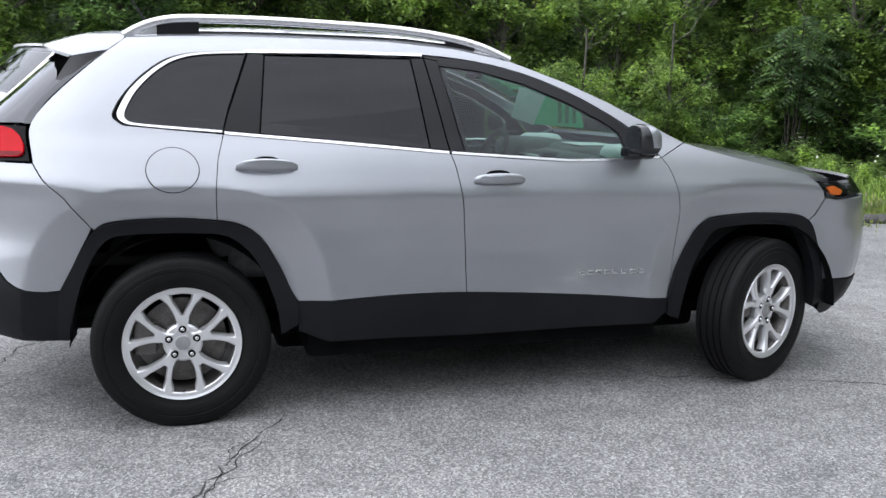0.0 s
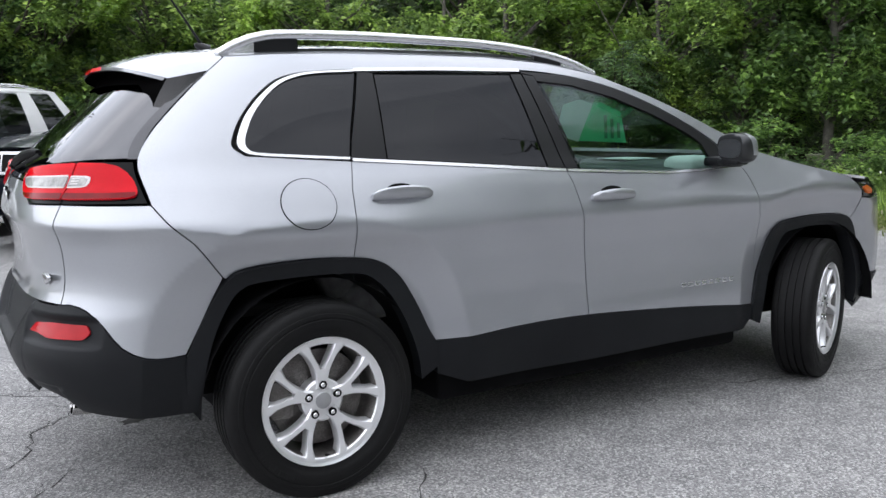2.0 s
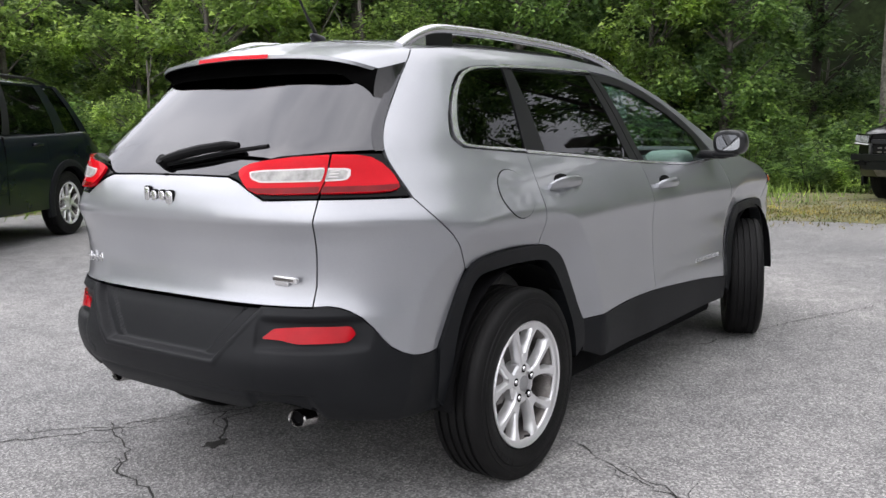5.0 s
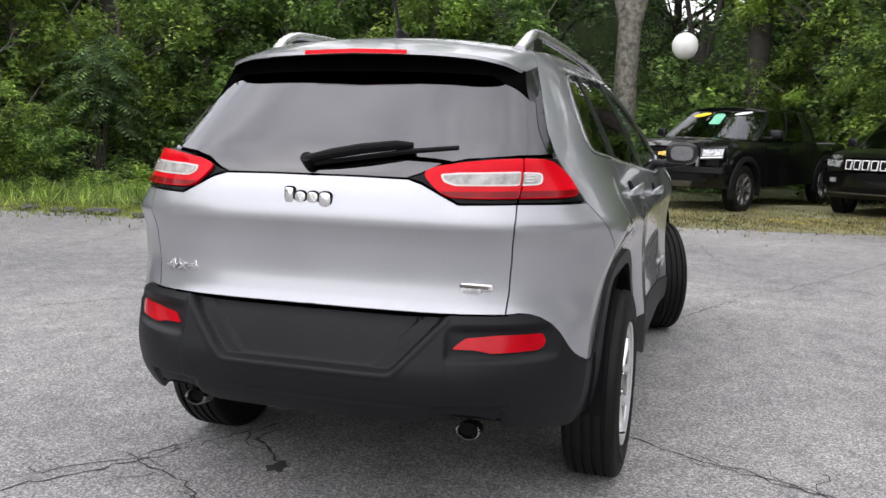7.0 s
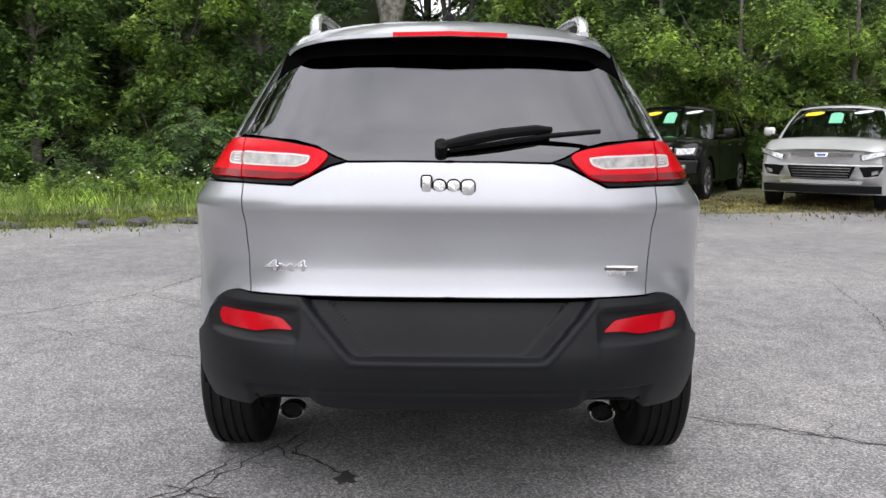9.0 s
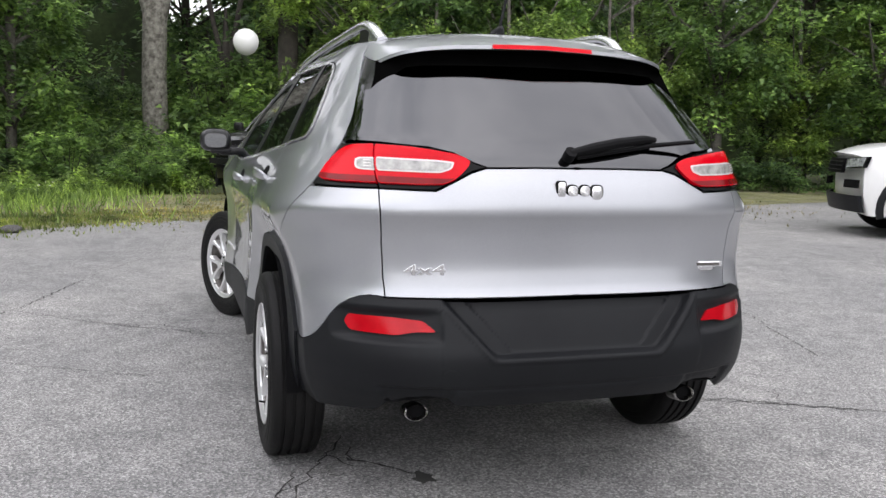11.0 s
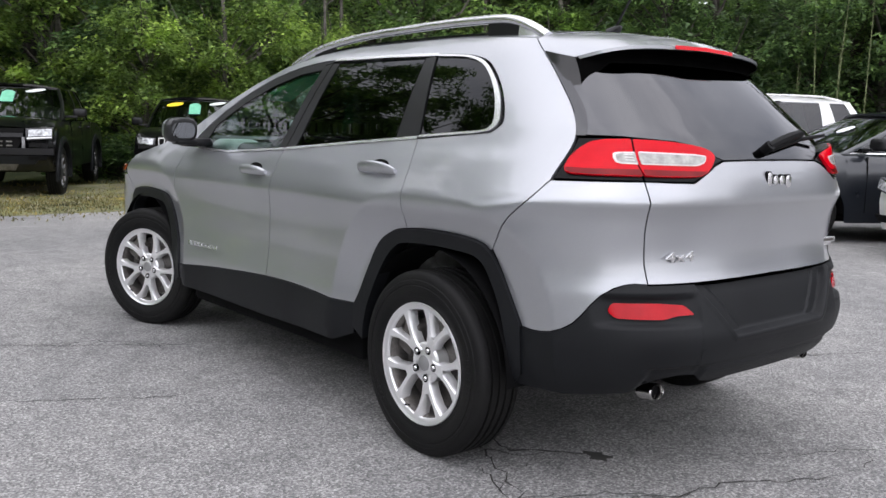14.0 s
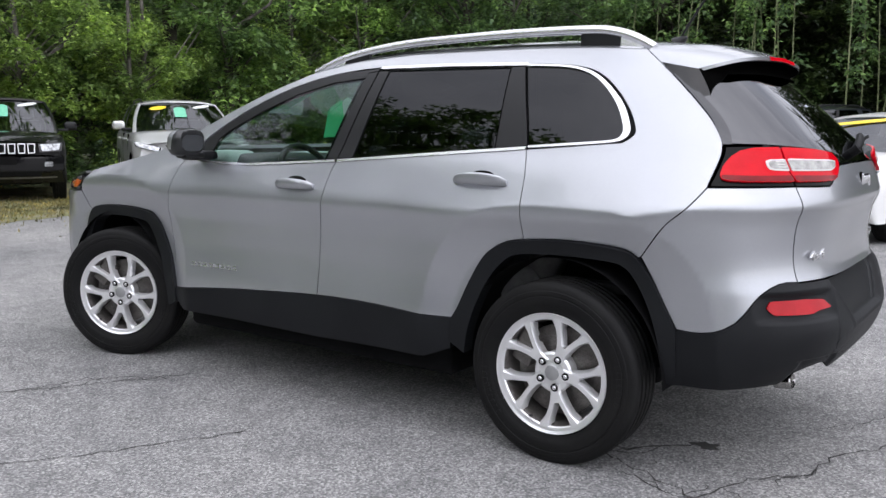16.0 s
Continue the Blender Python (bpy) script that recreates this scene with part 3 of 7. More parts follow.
for i, (pts, wd) in enumerate(CRACKS):
    crack(pts, wd, 40 + i)
pts = [(-0.435 + (0.055 + 0.02 * math.sin(3 * a + 1)) * math.cos(a), 0.352 + (0.038 + 0.012 * math.sin(5 * a)) * math.sin(a), 0.0026) for a in np.linspace(0, 2 * math.pi, 24, endpoint=False)]
tagged(new("oil_stain", mesh_of("oil_stain", pts, [list(range(24))], CRACK, False)), "small dark oil stain on the asphalt", "stain", kind="structure")

# broken asphalt lumps along the verge
rg = random.Random(77)
lump_src = []
for k in range(5):
    bm = bmesh.new()
    bmesh.ops.create_icosphere(bm, subdivisions=2, radius=1.0)
    for v in bm.verts:
        v.co *= 1 + 0.35 * noise.noise(v.co * 1.7 + Vector((k * 7, 0, 0)))
        v.co.z *= 0.42
    me = bpy.data.meshes.new("asphalt_lump")
    bm.to_mesh(me)
    bm.free()
    me.materials.append(mottled("broken_asphalt", (0.05, 0.048, 0.045), (0.14, 0.135, 0.13), 8.0, 0.95, 60.0, 0.6) if k == 0 else lump_src[0].materials[0])
    lump_src.append(me)
for x, y in dense([(6.95, 8.4), (6.85, 6.3), (7.15, 4.4), (7.9, 3.05)], 0.16, False):
    if rg.random() < 0.25:
        continue
    ob = new("asphalt_lump", lump_src[rg.randrange(5)])
    s_ = rg.uniform(0.05, 0.15)
    ob.matrix_basis = pose(x + rg.uniform(-0.1, 0.16), y + rg.uniform(-0.1, 0.1), s_ * 0.25, 0, 0, rg.uniform(0, 360)) @ Matrix.Diagonal((s_, s_ * rg.uniform(0.6, 1), s_, 1))
    tagged(ob, "lump of broken asphalt at the verge", "rubble", "broken asphalt lumps")


# ---- wheel ----
def tyre_bm(radius, rim, width, steps=64):
    h = width / 2
    prof = [(rim - 0.006, -h * 0.72), (rim + 0.012, -h * 0.86), (rim + 0.03, -h * 0.94), (rim + 0.036, -h * 0.955), (rim + 0.040, -h * 0.985), (rim + (radius - rim) * 0.45, -h), (rim + (radius - rim) * 0.56, -h * 1.0), (rim + (radius - rim) * 0.575, -h * 0.975), (rim + (radius - rim) * 0.61, -h * 0.975), (rim + (radius - rim) * 0.625, -h * 0.995), (rim + (radius - rim) * 0.72, -h * 0.985), (rim + (radius - rim) * 0.735, -h * 0.96), (radius - 0.022, -h * 0.94), (radius - 0.008, -h * 0.86)]
    tread = []
    for g in (-0.52, -0.17, 0.17, 0.52):
        tread += [(radius, h * (g - 0.07)), (radius - 0.008, h * (g - 0.055)), (radius - 0.008, h * (g + 0.055)), (radius, h * (g + 0.07))]
    prof = prof + [(radius - 0.002, -h * 0.76)] + tread + [(radius - 0.002, h * 0.76)] + [(r, -y) for r, y in reversed(prof)]
    return lathe(prof, steps)


def wheel_parts(parent, radius=0.351, rim=0.218, width=0.225, pairs=5, spread=18.5, metal=None, detail=True, label="silver ten-spoke alloy rim"):
    """A wheel whose outer face looks along -y."""
    metal = metal or ALLOY
    tyre = part("tyre", tyre_bm(radius, rim, width * 0.89, 64 if detail else 32), RUBBER, parent, "black road tyre with worn tread")
    h = width / 2
    part("barrel", lathe([(rim - 0.010, -h * 0.66), (rim - 0.018, -h * 0.55), (rim - 0.024, -h * 0.1), (rim - 0.03, h * 0.5), (rim, h * 0.8)], 48), STEEL, parent, "dark inner wheel barrel")
    bm = lathe([(rim + 0.002, -h * 0.80), (rim + 0.012, -h * 0.84), (rim + 0.014, -h * 0.80), (rim + 0.004, -h * 0.775), (rim - 0.010, -h * 0.745), (rim - 0.014, -h * 0.70), (rim - 0.010, -h * 0.64)], 64)
    k = rim / 0.218
    for i in range(pairs):
        mid = 90 + 360 / pairs * i
        axis, across = Vector((math.cos(radians(mid)), 0, math.sin(radians(mid)))), Vector((-math.sin(radians(mid)), 0, math.cos(radians(mid))))
        # the stem, from the hub to the fork
        secs = []
        for r, half in ((0.045, 0.030), (0.062, 0.025), (0.080, 0.0225), (0.096, 0.024), (0.108, 0.0265), (0.114, 0.018)):
            y0 = -h * (0.60 + 0.15 * r / 0.213)
            secs.append([bm.verts.new(axis * r * k + across * q * half * k + Vector((0, y, 0))) for q, y in ((-1.12, y0 + 0.04), (-1.0, y0 + 0.007), (-0.74, y0), (0.74, y0), (1.0, y0 + 0.007), (1.12, y0 + 0.04))])
        for p, q in zip(secs, secs[1:]):
            for j in range(5):
                bm.faces.new([p[j], p[j + 1], q[j + 1], q[j]])
        bm.faces.new(secs[-1])
        # its two arms, curving out to the rim
        for s in (-1, 1):
            a1 = radians(mid + s * spread)
            p0, pc = (axis * 0.086 + across * s * 0.0105) * k, (axis * 0.128 + across * s * 0.0185) * k
            p1 = Vector((math.cos(a1), 0, math.sin(a1))) * 0.213 * k
            secs = []
            for t in (0.0, 0.15, 0.3, 0.45, 0.6, 0.75, 0.88, 1.0):
                c = p0 * (1 - t) ** 2 + pc * 2 * t * (1 - t) + p1 * t * t
                d = Vector((0, 1, 0)).cross((pc - p0) * (1 - t) + (p1 - pc) * t).normalized() * -1
                wdt = (0.0150 - 0.0020 * math.sin(math.pi * t) + 0.009 * max(t - 0.75, 0) / 0.25) * k
                y0 = -h * (0.60 + 0.15 * c.length / 0.213 / k - 0.02 * math.sin(math.pi * t)) - 0.0006
                secs.append([bm.verts.new(c + d * q * wdt + Vector((0, y, 0))) for q, y in ((-1.12, y0 + 0.04), (-0.98, y0 + 0.007), (-0.62, y0), (0.62, y0), (0.98, y0 + 0.007), (1.12, y0 + 0.04))])
            for p, q in zip(secs, secs[1:]):
                for j in range(5):
                    bm.faces.new([p[j], p[j + 1], q[j + 1], q[j]])
    hub = lathe([(0.0, -h * 0.63), (0.03 * k, -h * 0.63), (0.036 * k, -h * 0.60), (0.070 * k, -h * 0.60), (0.078 * k, -h * 0.54), (0.076 * k, 0.0)], 40)
    me = bpy.data.meshes.new("tmp")
    hub.to_mesh(me)
    hub.free()
    bm.from_mesh(me)
    bpy.data.meshes.remove(me)
    rim_ob = part("rim", bm, metal, parent, label)
    part("brake_disc", lathe([(0.06, -0.012), (rim - 0.045, -0.012), (rim - 0.045, 0.012), (0.06, 0.012), (0.06, -0.012)], 40), STEEL, parent)
    bm = bmesh.new()
    box(bm, (-0.19 * k, -0.055, -0.05), (-0.10 * k, 0.06, 0.09), 0.015)
    part("brake_caliper", bm, STEEL, parent)
    if detail:
        part("centre_cap", lathe([(0.0, -h * 0.68), (0.024, -h * 0.675), (0.029, -h * 0.655), (0.03, -h * 0.6)], 28), SATIN_ALLOY, rim_ob)
        for i in range(5):
            a = radians(90 + 72 * i)
            bm = lathe([(0.0, -h * 0.70), (0.006, -h * 0.70), (0.0085, -h * 0.68), (0.0105, -h * 0.60)], 10)
            bmesh.ops.translate(bm, vec=(0.057 * math.cos(a), 0, 0.057 * math.sin(a)), verts=bm.verts)
            # raised black disc in place of the shaded hollow round the nut
            ring = lathe([(0.0, -h * 0.655), (0.0150, -h * 0.655), (0.0160, -h * 0.60)], 14)
            bmesh.ops.translate(ring, vec=(0.057 * math.cos(a), 0, 0.057 * math.sin(a)), verts=ring.verts)
            part("lug_shade_disc", ring, MATT_BLACK, rim_ob)
            part("lug_nut", bm, CHROME, rim_ob, "chrome lug nut")
        rr = rim + (radius - rim) * 0.50
        for start, count in ((52, 7), (205, 9)):
            bm = bmesh.new()
            for i in range(count):
                box(bm, (-0.007, -h * 0.89 - 0.0012, rr - 0.011), (0.007, -h * 0.89 + 0.004, rr + 0.011), 0.001, pose(0, 0, 0, 0, start + i * 4.6, 0), seg=1)
            part("raised_marking", bm, RUBBER, tyre, "raised plain marks on the sidewall")
        bm = tube([(0, -h * 0.66, -0.198), (0, -h * 0.86, -0.192)], 0.004, sides=8)
        part("valve_stem", bm, RUBBER, rim_ob)
    return parent


MATT_BLACK = mottled("matt_black_plastic", (0.003, 0.003, 0.003), (0.005, 0.005, 0.005), 8.0, 0.75, spec=0.1)
SATIN_ALLOY = mottled("dull_alloy_cap", (0.40, 0.40, 0.41), (0.5, 0.5, 0.51), 30.0, 0.4, metal=0.8)

# ---- the silver suv ----
suv = tagged(new("suv"), "silver metallic mid-size suv with black cladding on asphalt", "car")

ARCH_R = [(-0.452, 0.566), (-0.405, 0.655), (-0.368, 0.728), (-0.314, 0.806), (-0.242, 0.838), (-0.04, 0.848), (0.145, 0.836), (0.24, 0.815), (0.317, 0.761), (0.383, 0.655), (0.434, 0.54), (0.462, 0.495)]
ARCH_RI = [(-0.415, 0.36), (-0.395, 0.50), (-0.36, 0.62), (-0.31, 0.72), (-0.265, 0.768), (-0.20, 0.785), (-0.02, 0.79), (0.15, 0.78), (0.215, 0.755), (0.28, 0.69), (0.335, 0.59), (0.375, 0.47), (0.392, 0.36)]
ARCH_F = [(2.166, 0.433), (2.185, 0.50), (2.225, 0.60), (2.30, 0.735), (2.35, 0.785), (2.41, 0.808), (2.60, 0.822), (2.80, 0.815), (2.92, 0.795), (2.985, 0.735), (3.035, 0.60), (3.065, 0.475)]
ARCH_FI = [(2.235, 0.33), (2.25, 0.43), (2.29, 0.56), (2.36, 0.69), (2.41, 0.745), (2.48, 0.76), (2.62, 0.768), (2.78, 0.76), (2.87, 0.74), (2.93, 0.68), (2.985, 0.56), (3.01, 0.45), (3.02, 0.34)]
CLAD = [(0.462, 0.495), (0.60, 0.497), (0.87, 0.506), (1.187, 0.505), (1.65, 0.477), (1.93, 0.455), (2.166, 0.433)]
SEAM_D = [(-0.525, 1.06), (-0.537, 1.13), (-0.525, 1.207), (-0.496, 1.272), (-0.434, 1.341), (-0.31, 1.455), (-0.19, 1.551)]
BELT = [(-0.20, 1.205), (0.0, 1.188), (0.179, 1.174), (0.6, 1.141), (1.134, 1.098), (1.66, 1.066), (2.12, 1.083)]
SEAM_R = [(0.145, 0.836), (0.144, 0.97), (0.155, 1.08), (0.179, 1.174)]
SEAM_M = [(1.187, 0.505), (1.18, 0.70), (1.170, 0.85), (1.158, 0.93), (1.135, 1.05), (1.118, 1.099)]
SEAM_F = [(2.166, 0.433), (2.192, 0.60), (2.203, 0.80), (2.183, 0.93), (2.155, 1.03), (2.12, 1.083)]
TOP_LINE = [(-0.20, 1.205), (-0.236, 1.232), (-0.235, 1.262), (-0.195, 1.33), (-0.125, 1.405), (-0.045, 1.462), (0.03, 1.487), (0.12, 1.499), (0.29, 1.508), (0.66, 1.516), (1.045, 1.516), (1.295, 1.492), (1.51, 1.443), (1.707, 1.368), (1.882, 1.277), (2.019, 1.187), (2.12, 1.083)]
SEAM_D, TOP_LINE, SEAM_M, SEAM_F, CLAD, ARCH_R, ARCH_F, ARCH_RI, ARCH_FI = (flow(q, 4) for q in (SEAM_D, TOP_LINE, SEAM_M, SEAM_F, CLAD, ARCH_R, ARCH_F, ARCH_RI, ARCH_FI))
UPPER = [(x, float(EDGE(x))) for x in (-0.19, 0.0, 0.3, 0.6, 0.9, 1.2, 1.45, 1.7, 1.9, 2.1, 2.25)]


def S(pts):
    return [sx(x, z) for x, z in pts]


# quarter panel with the roof rail and front pillar strip
QUARTER = S(SEAM_D[:1] + [(-0.42, 0.935), (-0.325, 0.812)] + [p for p in ARCH_R if -0.32 < p[0] < 0.14] + SEAM_R + BELT[1:2] + [BELT[0]] + TOP_LINE[1:] + [(2.17, 1.11), (2.25, 1.15)] + UPPER[-2::-1] + SEAM_D[-2:0:-1])
both("quarter_panel", QUARTER, SILVER, suv, step=0.02)
REAR_DOOR = S(SEAM_R[::-1] + [p for p in ARCH_R if p[0] > 0.146] + [p for p in CLAD if 0.463 < p[0] < 1.18] + SEAM_M + [(0.6, 1.141), (0.25, 1.168)])
rear_doors = both("rear_door", REAR_DOOR, SILVER, suv, step=0.016)
FRONT_DOOR = S(SEAM_M[::-1] + [p for p in CLAD if 1.19 < p[0] < 2.16] + SEAM_F + [(1.9, 1.074), (1.66, 1.066), (1.4, 1.08)])
front_doors = both("front_door", FRONT_DOOR, SILVER, suv, step=0.016)
FENDER = S(SEAM_F + [(2.17, 1.11), (2.25, 1.15), (2.4, 1.11), (2.6, 1.065), (2.8, 1.025), (2.9, 1.005), (2.97, 0.96), (3.02, 0.885), (2.985, 0.80), (2.95, 0.77)] + [p for p in reversed(ARCH_F) if 2.17 < p[0] < 2.95])
both("front_fender", FENDER, SILVER, suv, step=0.022)
def flap_outline(r):
    return [sx(-0.018 + (0.098 + r) * math.cos(a), 1.037 + (0.083 + r) * math.sin(a)) for a in np.linspace(0, 2 * math.pi, 48, endpoint=False)]


panel("fuel_flap_gap", flap_outline(0.0035), MATT_BLACK, suv, -1, "dark joint round the fuel flap", proud=0.0012, lip=0.004, gap=0, step=0.012)
panel("fuel_flap", flap_outline(0.0), SILVER, suv, -1, "round silver fuel flap", proud=0.0034, lip=0.004, gap=0, step=0.012)

# flared arches and sill
both("rear_arch_flare", S(ARCH_R + [(0.462, 0.40)] + ARCH_RI[::-1] + [(-0.452, 0.40)]), CLADDING, suv, proud=0.014, lip=0.06, gap=0.001, step=0.05)
both("front_arch_flare", S(ARCH_F + [(3.065, 0.36)] + ARCH_FI[::-1] + [(2.166, 0.36)]), CLADDING, suv, proud=0.014, lip=0.06, gap=0.001, step=0.05)
both("sill_cladding", S(CLAD + [(2.166, 0.37), (2.10, 0.325), (1.2, 0.315), (0.58, 0.325), (0.462, 0.37)]), CLADDING, suv, proud=0.006, lip=0.06, gap=0.001)

# tail
GATE_SEAM = [(0.588, 0.738), (0.592, 0.80), (0.60, 0.90), (0.607, 1.0), (0.611, 1.065)]
CORNER = [ry(*p) for p in GATE_SEAM] + S([(-0.525, 1.06), (-0.42, 0.935), (-0.325, 0.812), (-0.368, 0.728), (-0.405, 0.655), (-0.452, 0.566), (-0.50, 0.563), (-0.54, 0.565), (-0.58, 0.572), (-0.615, 0.586), (-0.645, 0.607), (-0.668, 0.637), (-0.688, 0.672), (-0.708, 0.702), (-0.732, 0.725)]) + [ry(0.652, 0.736), ry(0.625, 0.741)]
both("bumper_corner", CORNER, SILVER, suv, step=0.014)


def ease(k):
    k = np.clip(k, 0, 1)
    return k * k * (3 - 2 * k)


def plate_recess(x, y, z):
    a = np.abs(y)

    def trapeze(z0, y0, slope):
        dx = np.maximum((y0 + slope * (z - z0) - a) / math.sqrt(1 + slope * slope), 1e-4)
        dz = np.maximum(z - z0, 1e-4)
        return (dx**-2.2 + dz**-2.2) ** (-1 / 2.2)

    outer = ease(trapeze(0.556, 0.280, 0.90) / 0.018)
    inner = ease(trapeze(0.578, 0.222, 0.88) / 0.007)
    ridge = np.exp(-(((trapeze(0.540, 0.290, 0.90) - 0.010) / 0.009) ** 2)) * (a < 0.44)
    ref = np.clip(1 - np.abs((a - 0.59) / 0.155) ** 6, 0, 1) * np.clip(1 - np.abs((z - 0.655) / 0.05) ** 6, 0, 1)
    groove = np.exp(-((z - 0.462) / 0.006) ** 2) * (a < 0.62)
    pods = ease((0.115 - np.abs(a - 0.50)) / 0.03) * ease((0.475 - z) / 0.02)
    return 0.004 * ridge - 0.030 * outer - 0.007 * inner - 0.018 * ref * (x < -0.5) - 0.003 * groove - 0.012 * pods


BUMPER = mirrored([ry(0, 0.395), ry(0.2, 0.397), ry(0.34, 0.398), ry(0.38, 0.405), ry(0.42, 0.424), ry(0.48, 0.430), ry(0.54, 0.424), ry(0.585, 0.405), ry(0.615, 0.378)] + S([(-0.60, 0.362), (-0.48, 0.36), (-0.418, 0.36), (-0.425, 0.46), (-0.452, 0.566), (-0.50, 0.563), (-0.54, 0.565), (-0.58, 0.572), (-0.615, 0.586), (-0.645, 0.607), (-0.668, 0.637), (-0.688, 0.672), (-0.708, 0.702), (-0.732, 0.725)]) + [ry(0.652, 0.736), ry(0.625, 0.741), ry(0.60, 0.740), ry(0.588, 0.735), ry(0.3, 0.735), ry(0, 0.735)])
rear_bumper = panel("rear_bumper", BUMPER, CLADDING, suv, label="black textured rear bumper with plate recess", step=0.0085, edge=0.009, proud=0.004, lip=0.05, relief=plate_recess, gap=0.0015)
GATE = mirrored([ry(0, 0.739), ry(0.3, 0.739)] + [ry(*p) for p in GATE_SEAM] + [ry(0.455, 1.062), ry(0.40, 1.09), ry(0.345, 1.118), ry(0.30, 1.131), ry(0.15, 1.134), ry(0, 1.134)])
tailgate = panel("tailgate", GATE, SILVER, suv, label="silver tailgate panel with a horizontal crease", step=0.014)
GLASS = mirrored([ry(0, 1.136), ry(0.15, 1.136), ry(0.295, 1.134), ry(0.335, 1.148), ry(0.39, 1.176), ry(0.46, 1.192), ry(0.60, 1.204)] + S([q for q in SEAM_D if 1.205 < q[1] < 1.485]) + [ry(0.3, 1.50), ry(0, 1.50)])
panel("rear_window", GLASS, REAR_GLASS, suv, label="dark tinted rear window reflecting the sky", step=0.014, surface=glass_skin)
LAMP_OUT = [ry(0.6115, 1.067)] + S([(-0.532, 1.064), (-0.542, 1.10), (-0.545, 1.13), (-0.541, 1.165), (-0.534, 1.196)]) + [ry(0.6115, 1.200)]
LAMP_IN = [ry(0.6095, 1.066), ry(0.6095, 1.200), ry(0.53, 1.197), ry(0.46, 1.188), ry(0.39, 1.172), ry(0.333, 1.145), ry(0.30, 1.134), ry(0.347, 1.121), ry(0.402, 1.093), ry(0.457, 1.065)]
for side in (1, -1):
    outer = panel("tail_lamp", LAMP_OUT, LAMP_BLACK, suv, side, "red and clear tail lamp in a gloss black bezel", proud=0.002, step=0.02, lip=0.055)
    panel("red_lens", soften([ry(0.6125, 1.079), sx(-0.64, 1.078), sx(-0.585, 1.080), sx(-0.563, 1.085), sx(-0.555, 1.100), sx(-0.555, 1.130), sx(-0.561, 1.160), sx(-0.574, 1.180), sx(-0.600, 1.189), sx(-0.65, 1.192), ry(0.6125, 1.193)], 0.006), RED_LENS, outer, side, "red lens", proud=0.012, lip=0.014, step=0.02, gap=0)
    panel("lens_foot", soften([ry(0.6135, 1.081), sx(-0.64, 1.080), sx(-0.585, 1.082), sx(-0.564, 1.087), sx(-0.560, 1.098), sx(-0.64, 1.097), ry(0.6135, 1.099)], 0.004), DEEP_RED, outer, side, "darker foot of the red lens", proud=0.0132, lip=0.003, step=0.02, gap=0)
    ring = panel("clear_lens", soften([ry(0.614, 1.114), ry(0.650, 1.115), ry(0.659, 1.119), ry(0.661, 1.130), ry(0.658, 1.147), ry(0.649, 1.152), ry(0.614, 1.154)], 0.003), LENS_RIM, outer, side, "clear lens with a bright rim", proud=0.0145, lip=0.004, step=0.02, gap=0)
    panel("lens_core", soften([ry(0.614, 1.119), ry(0.648, 1.120), ry(0.655, 1.124), ry(0.654, 1.142), ry(0.646, 1.147), ry(0.614, 1.149)], 0.002), CLEAR_LENS, ring, side, "grey lens core", proud=0.0165, lip=0.004, step=0.02, gap=0)
    for k in range(3):
        panel("lens_baffle", [ry(0.620, 1.125 + 0.009 * k), ry(0.638, 1.125 + 0.009 * k), ry(0.638, 1.1275 + 0.009 * k), ry(0.620, 1.1275 + 0.009 * k)], LENS_RIM, ring, side, "white baffle in the lens", proud=0.0175, lip=0.002, step=0.02, gap=0)
    inner = panel("tailgate_lamp", LAMP_IN, LAMP_BLACK, suv, side, "red and clear lamp on the tailgate", proud=0.002, step=0.02, lip=0.055)
    panel("red_lens", soften([ry(0.6085, 1.079), ry(0.6085, 1.192), ry(0.53, 1.188), ry(0.455, 1.180), ry(0.400, 1.170), ry(0.368, 1.159), ry(0.352, 1.148), ry(0.356, 1.135), ry(0.378, 1.112), ry(0.405, 1.091), ry(0.436, 1.080), ry(0.49, 1.078)], 0.006), RED_LENS, inner, side, "red lens", proud=0.012, lip=0.014, step=0.02, gap=0)
    panel("lens_foot", soften([ry(0.6075, 1.081), ry(0.6075, 1.099), ry(0.49, 1.097), ry(0.412, 1.096), ry(0.398, 1.100), ry(0.410, 1.090), ry(0.438, 1.082), ry(0.49, 1.080)], 0.004), DEEP_RED, inner, side, "darker foot of the red lens", proud=0.0132, lip=0.003, step=0.02, gap=0)
    ring = panel("clear_lens", soften([ry(0.607, 1.114), ry(0.607, 1.156), ry(0.45, 1.153), ry(0.400, 1.146), ry(0.408, 1.125), ry(0.440, 1.113)], 0.008), LENS_RIM, inner, side, "clear lens with a bright rim", proud=0.0145, lip=0.004, step=0.02, gap=0)
    panel("lens_core", soften([ry(0.607, 1.119), ry(0.607, 1.151), ry(0.45, 1.148), ry(0.407, 1.142), ry(0.414, 1.128), ry(0.443, 1.118)], 0.006), CLEAR_LENS, ring, side, "grey lens core", proud=0.0165, lip=0.004, step=0.02, gap=0)
    panel("rear_reflector", soften([ry(0.456, 0.642), ry(0.52, 0.641), ry(0.57, 0.630), ry(0.69, 0.633), ry(0.703, 0.655), ry(0.69, 0.681), ry(0.58, 0.682), ry(0.492, 0.674)], 0.010), REFLECTOR_RED, suv, side, "red bumper reflector", proud=-0.004, step=0.03, gap=0)

def cap_outline(r):
    return [ry(0.42 + r * math.cos(a), 0.508 + r * math.sin(a)) for a in np.linspace(0, 2 * math.pi, 32, endpoint=False)]


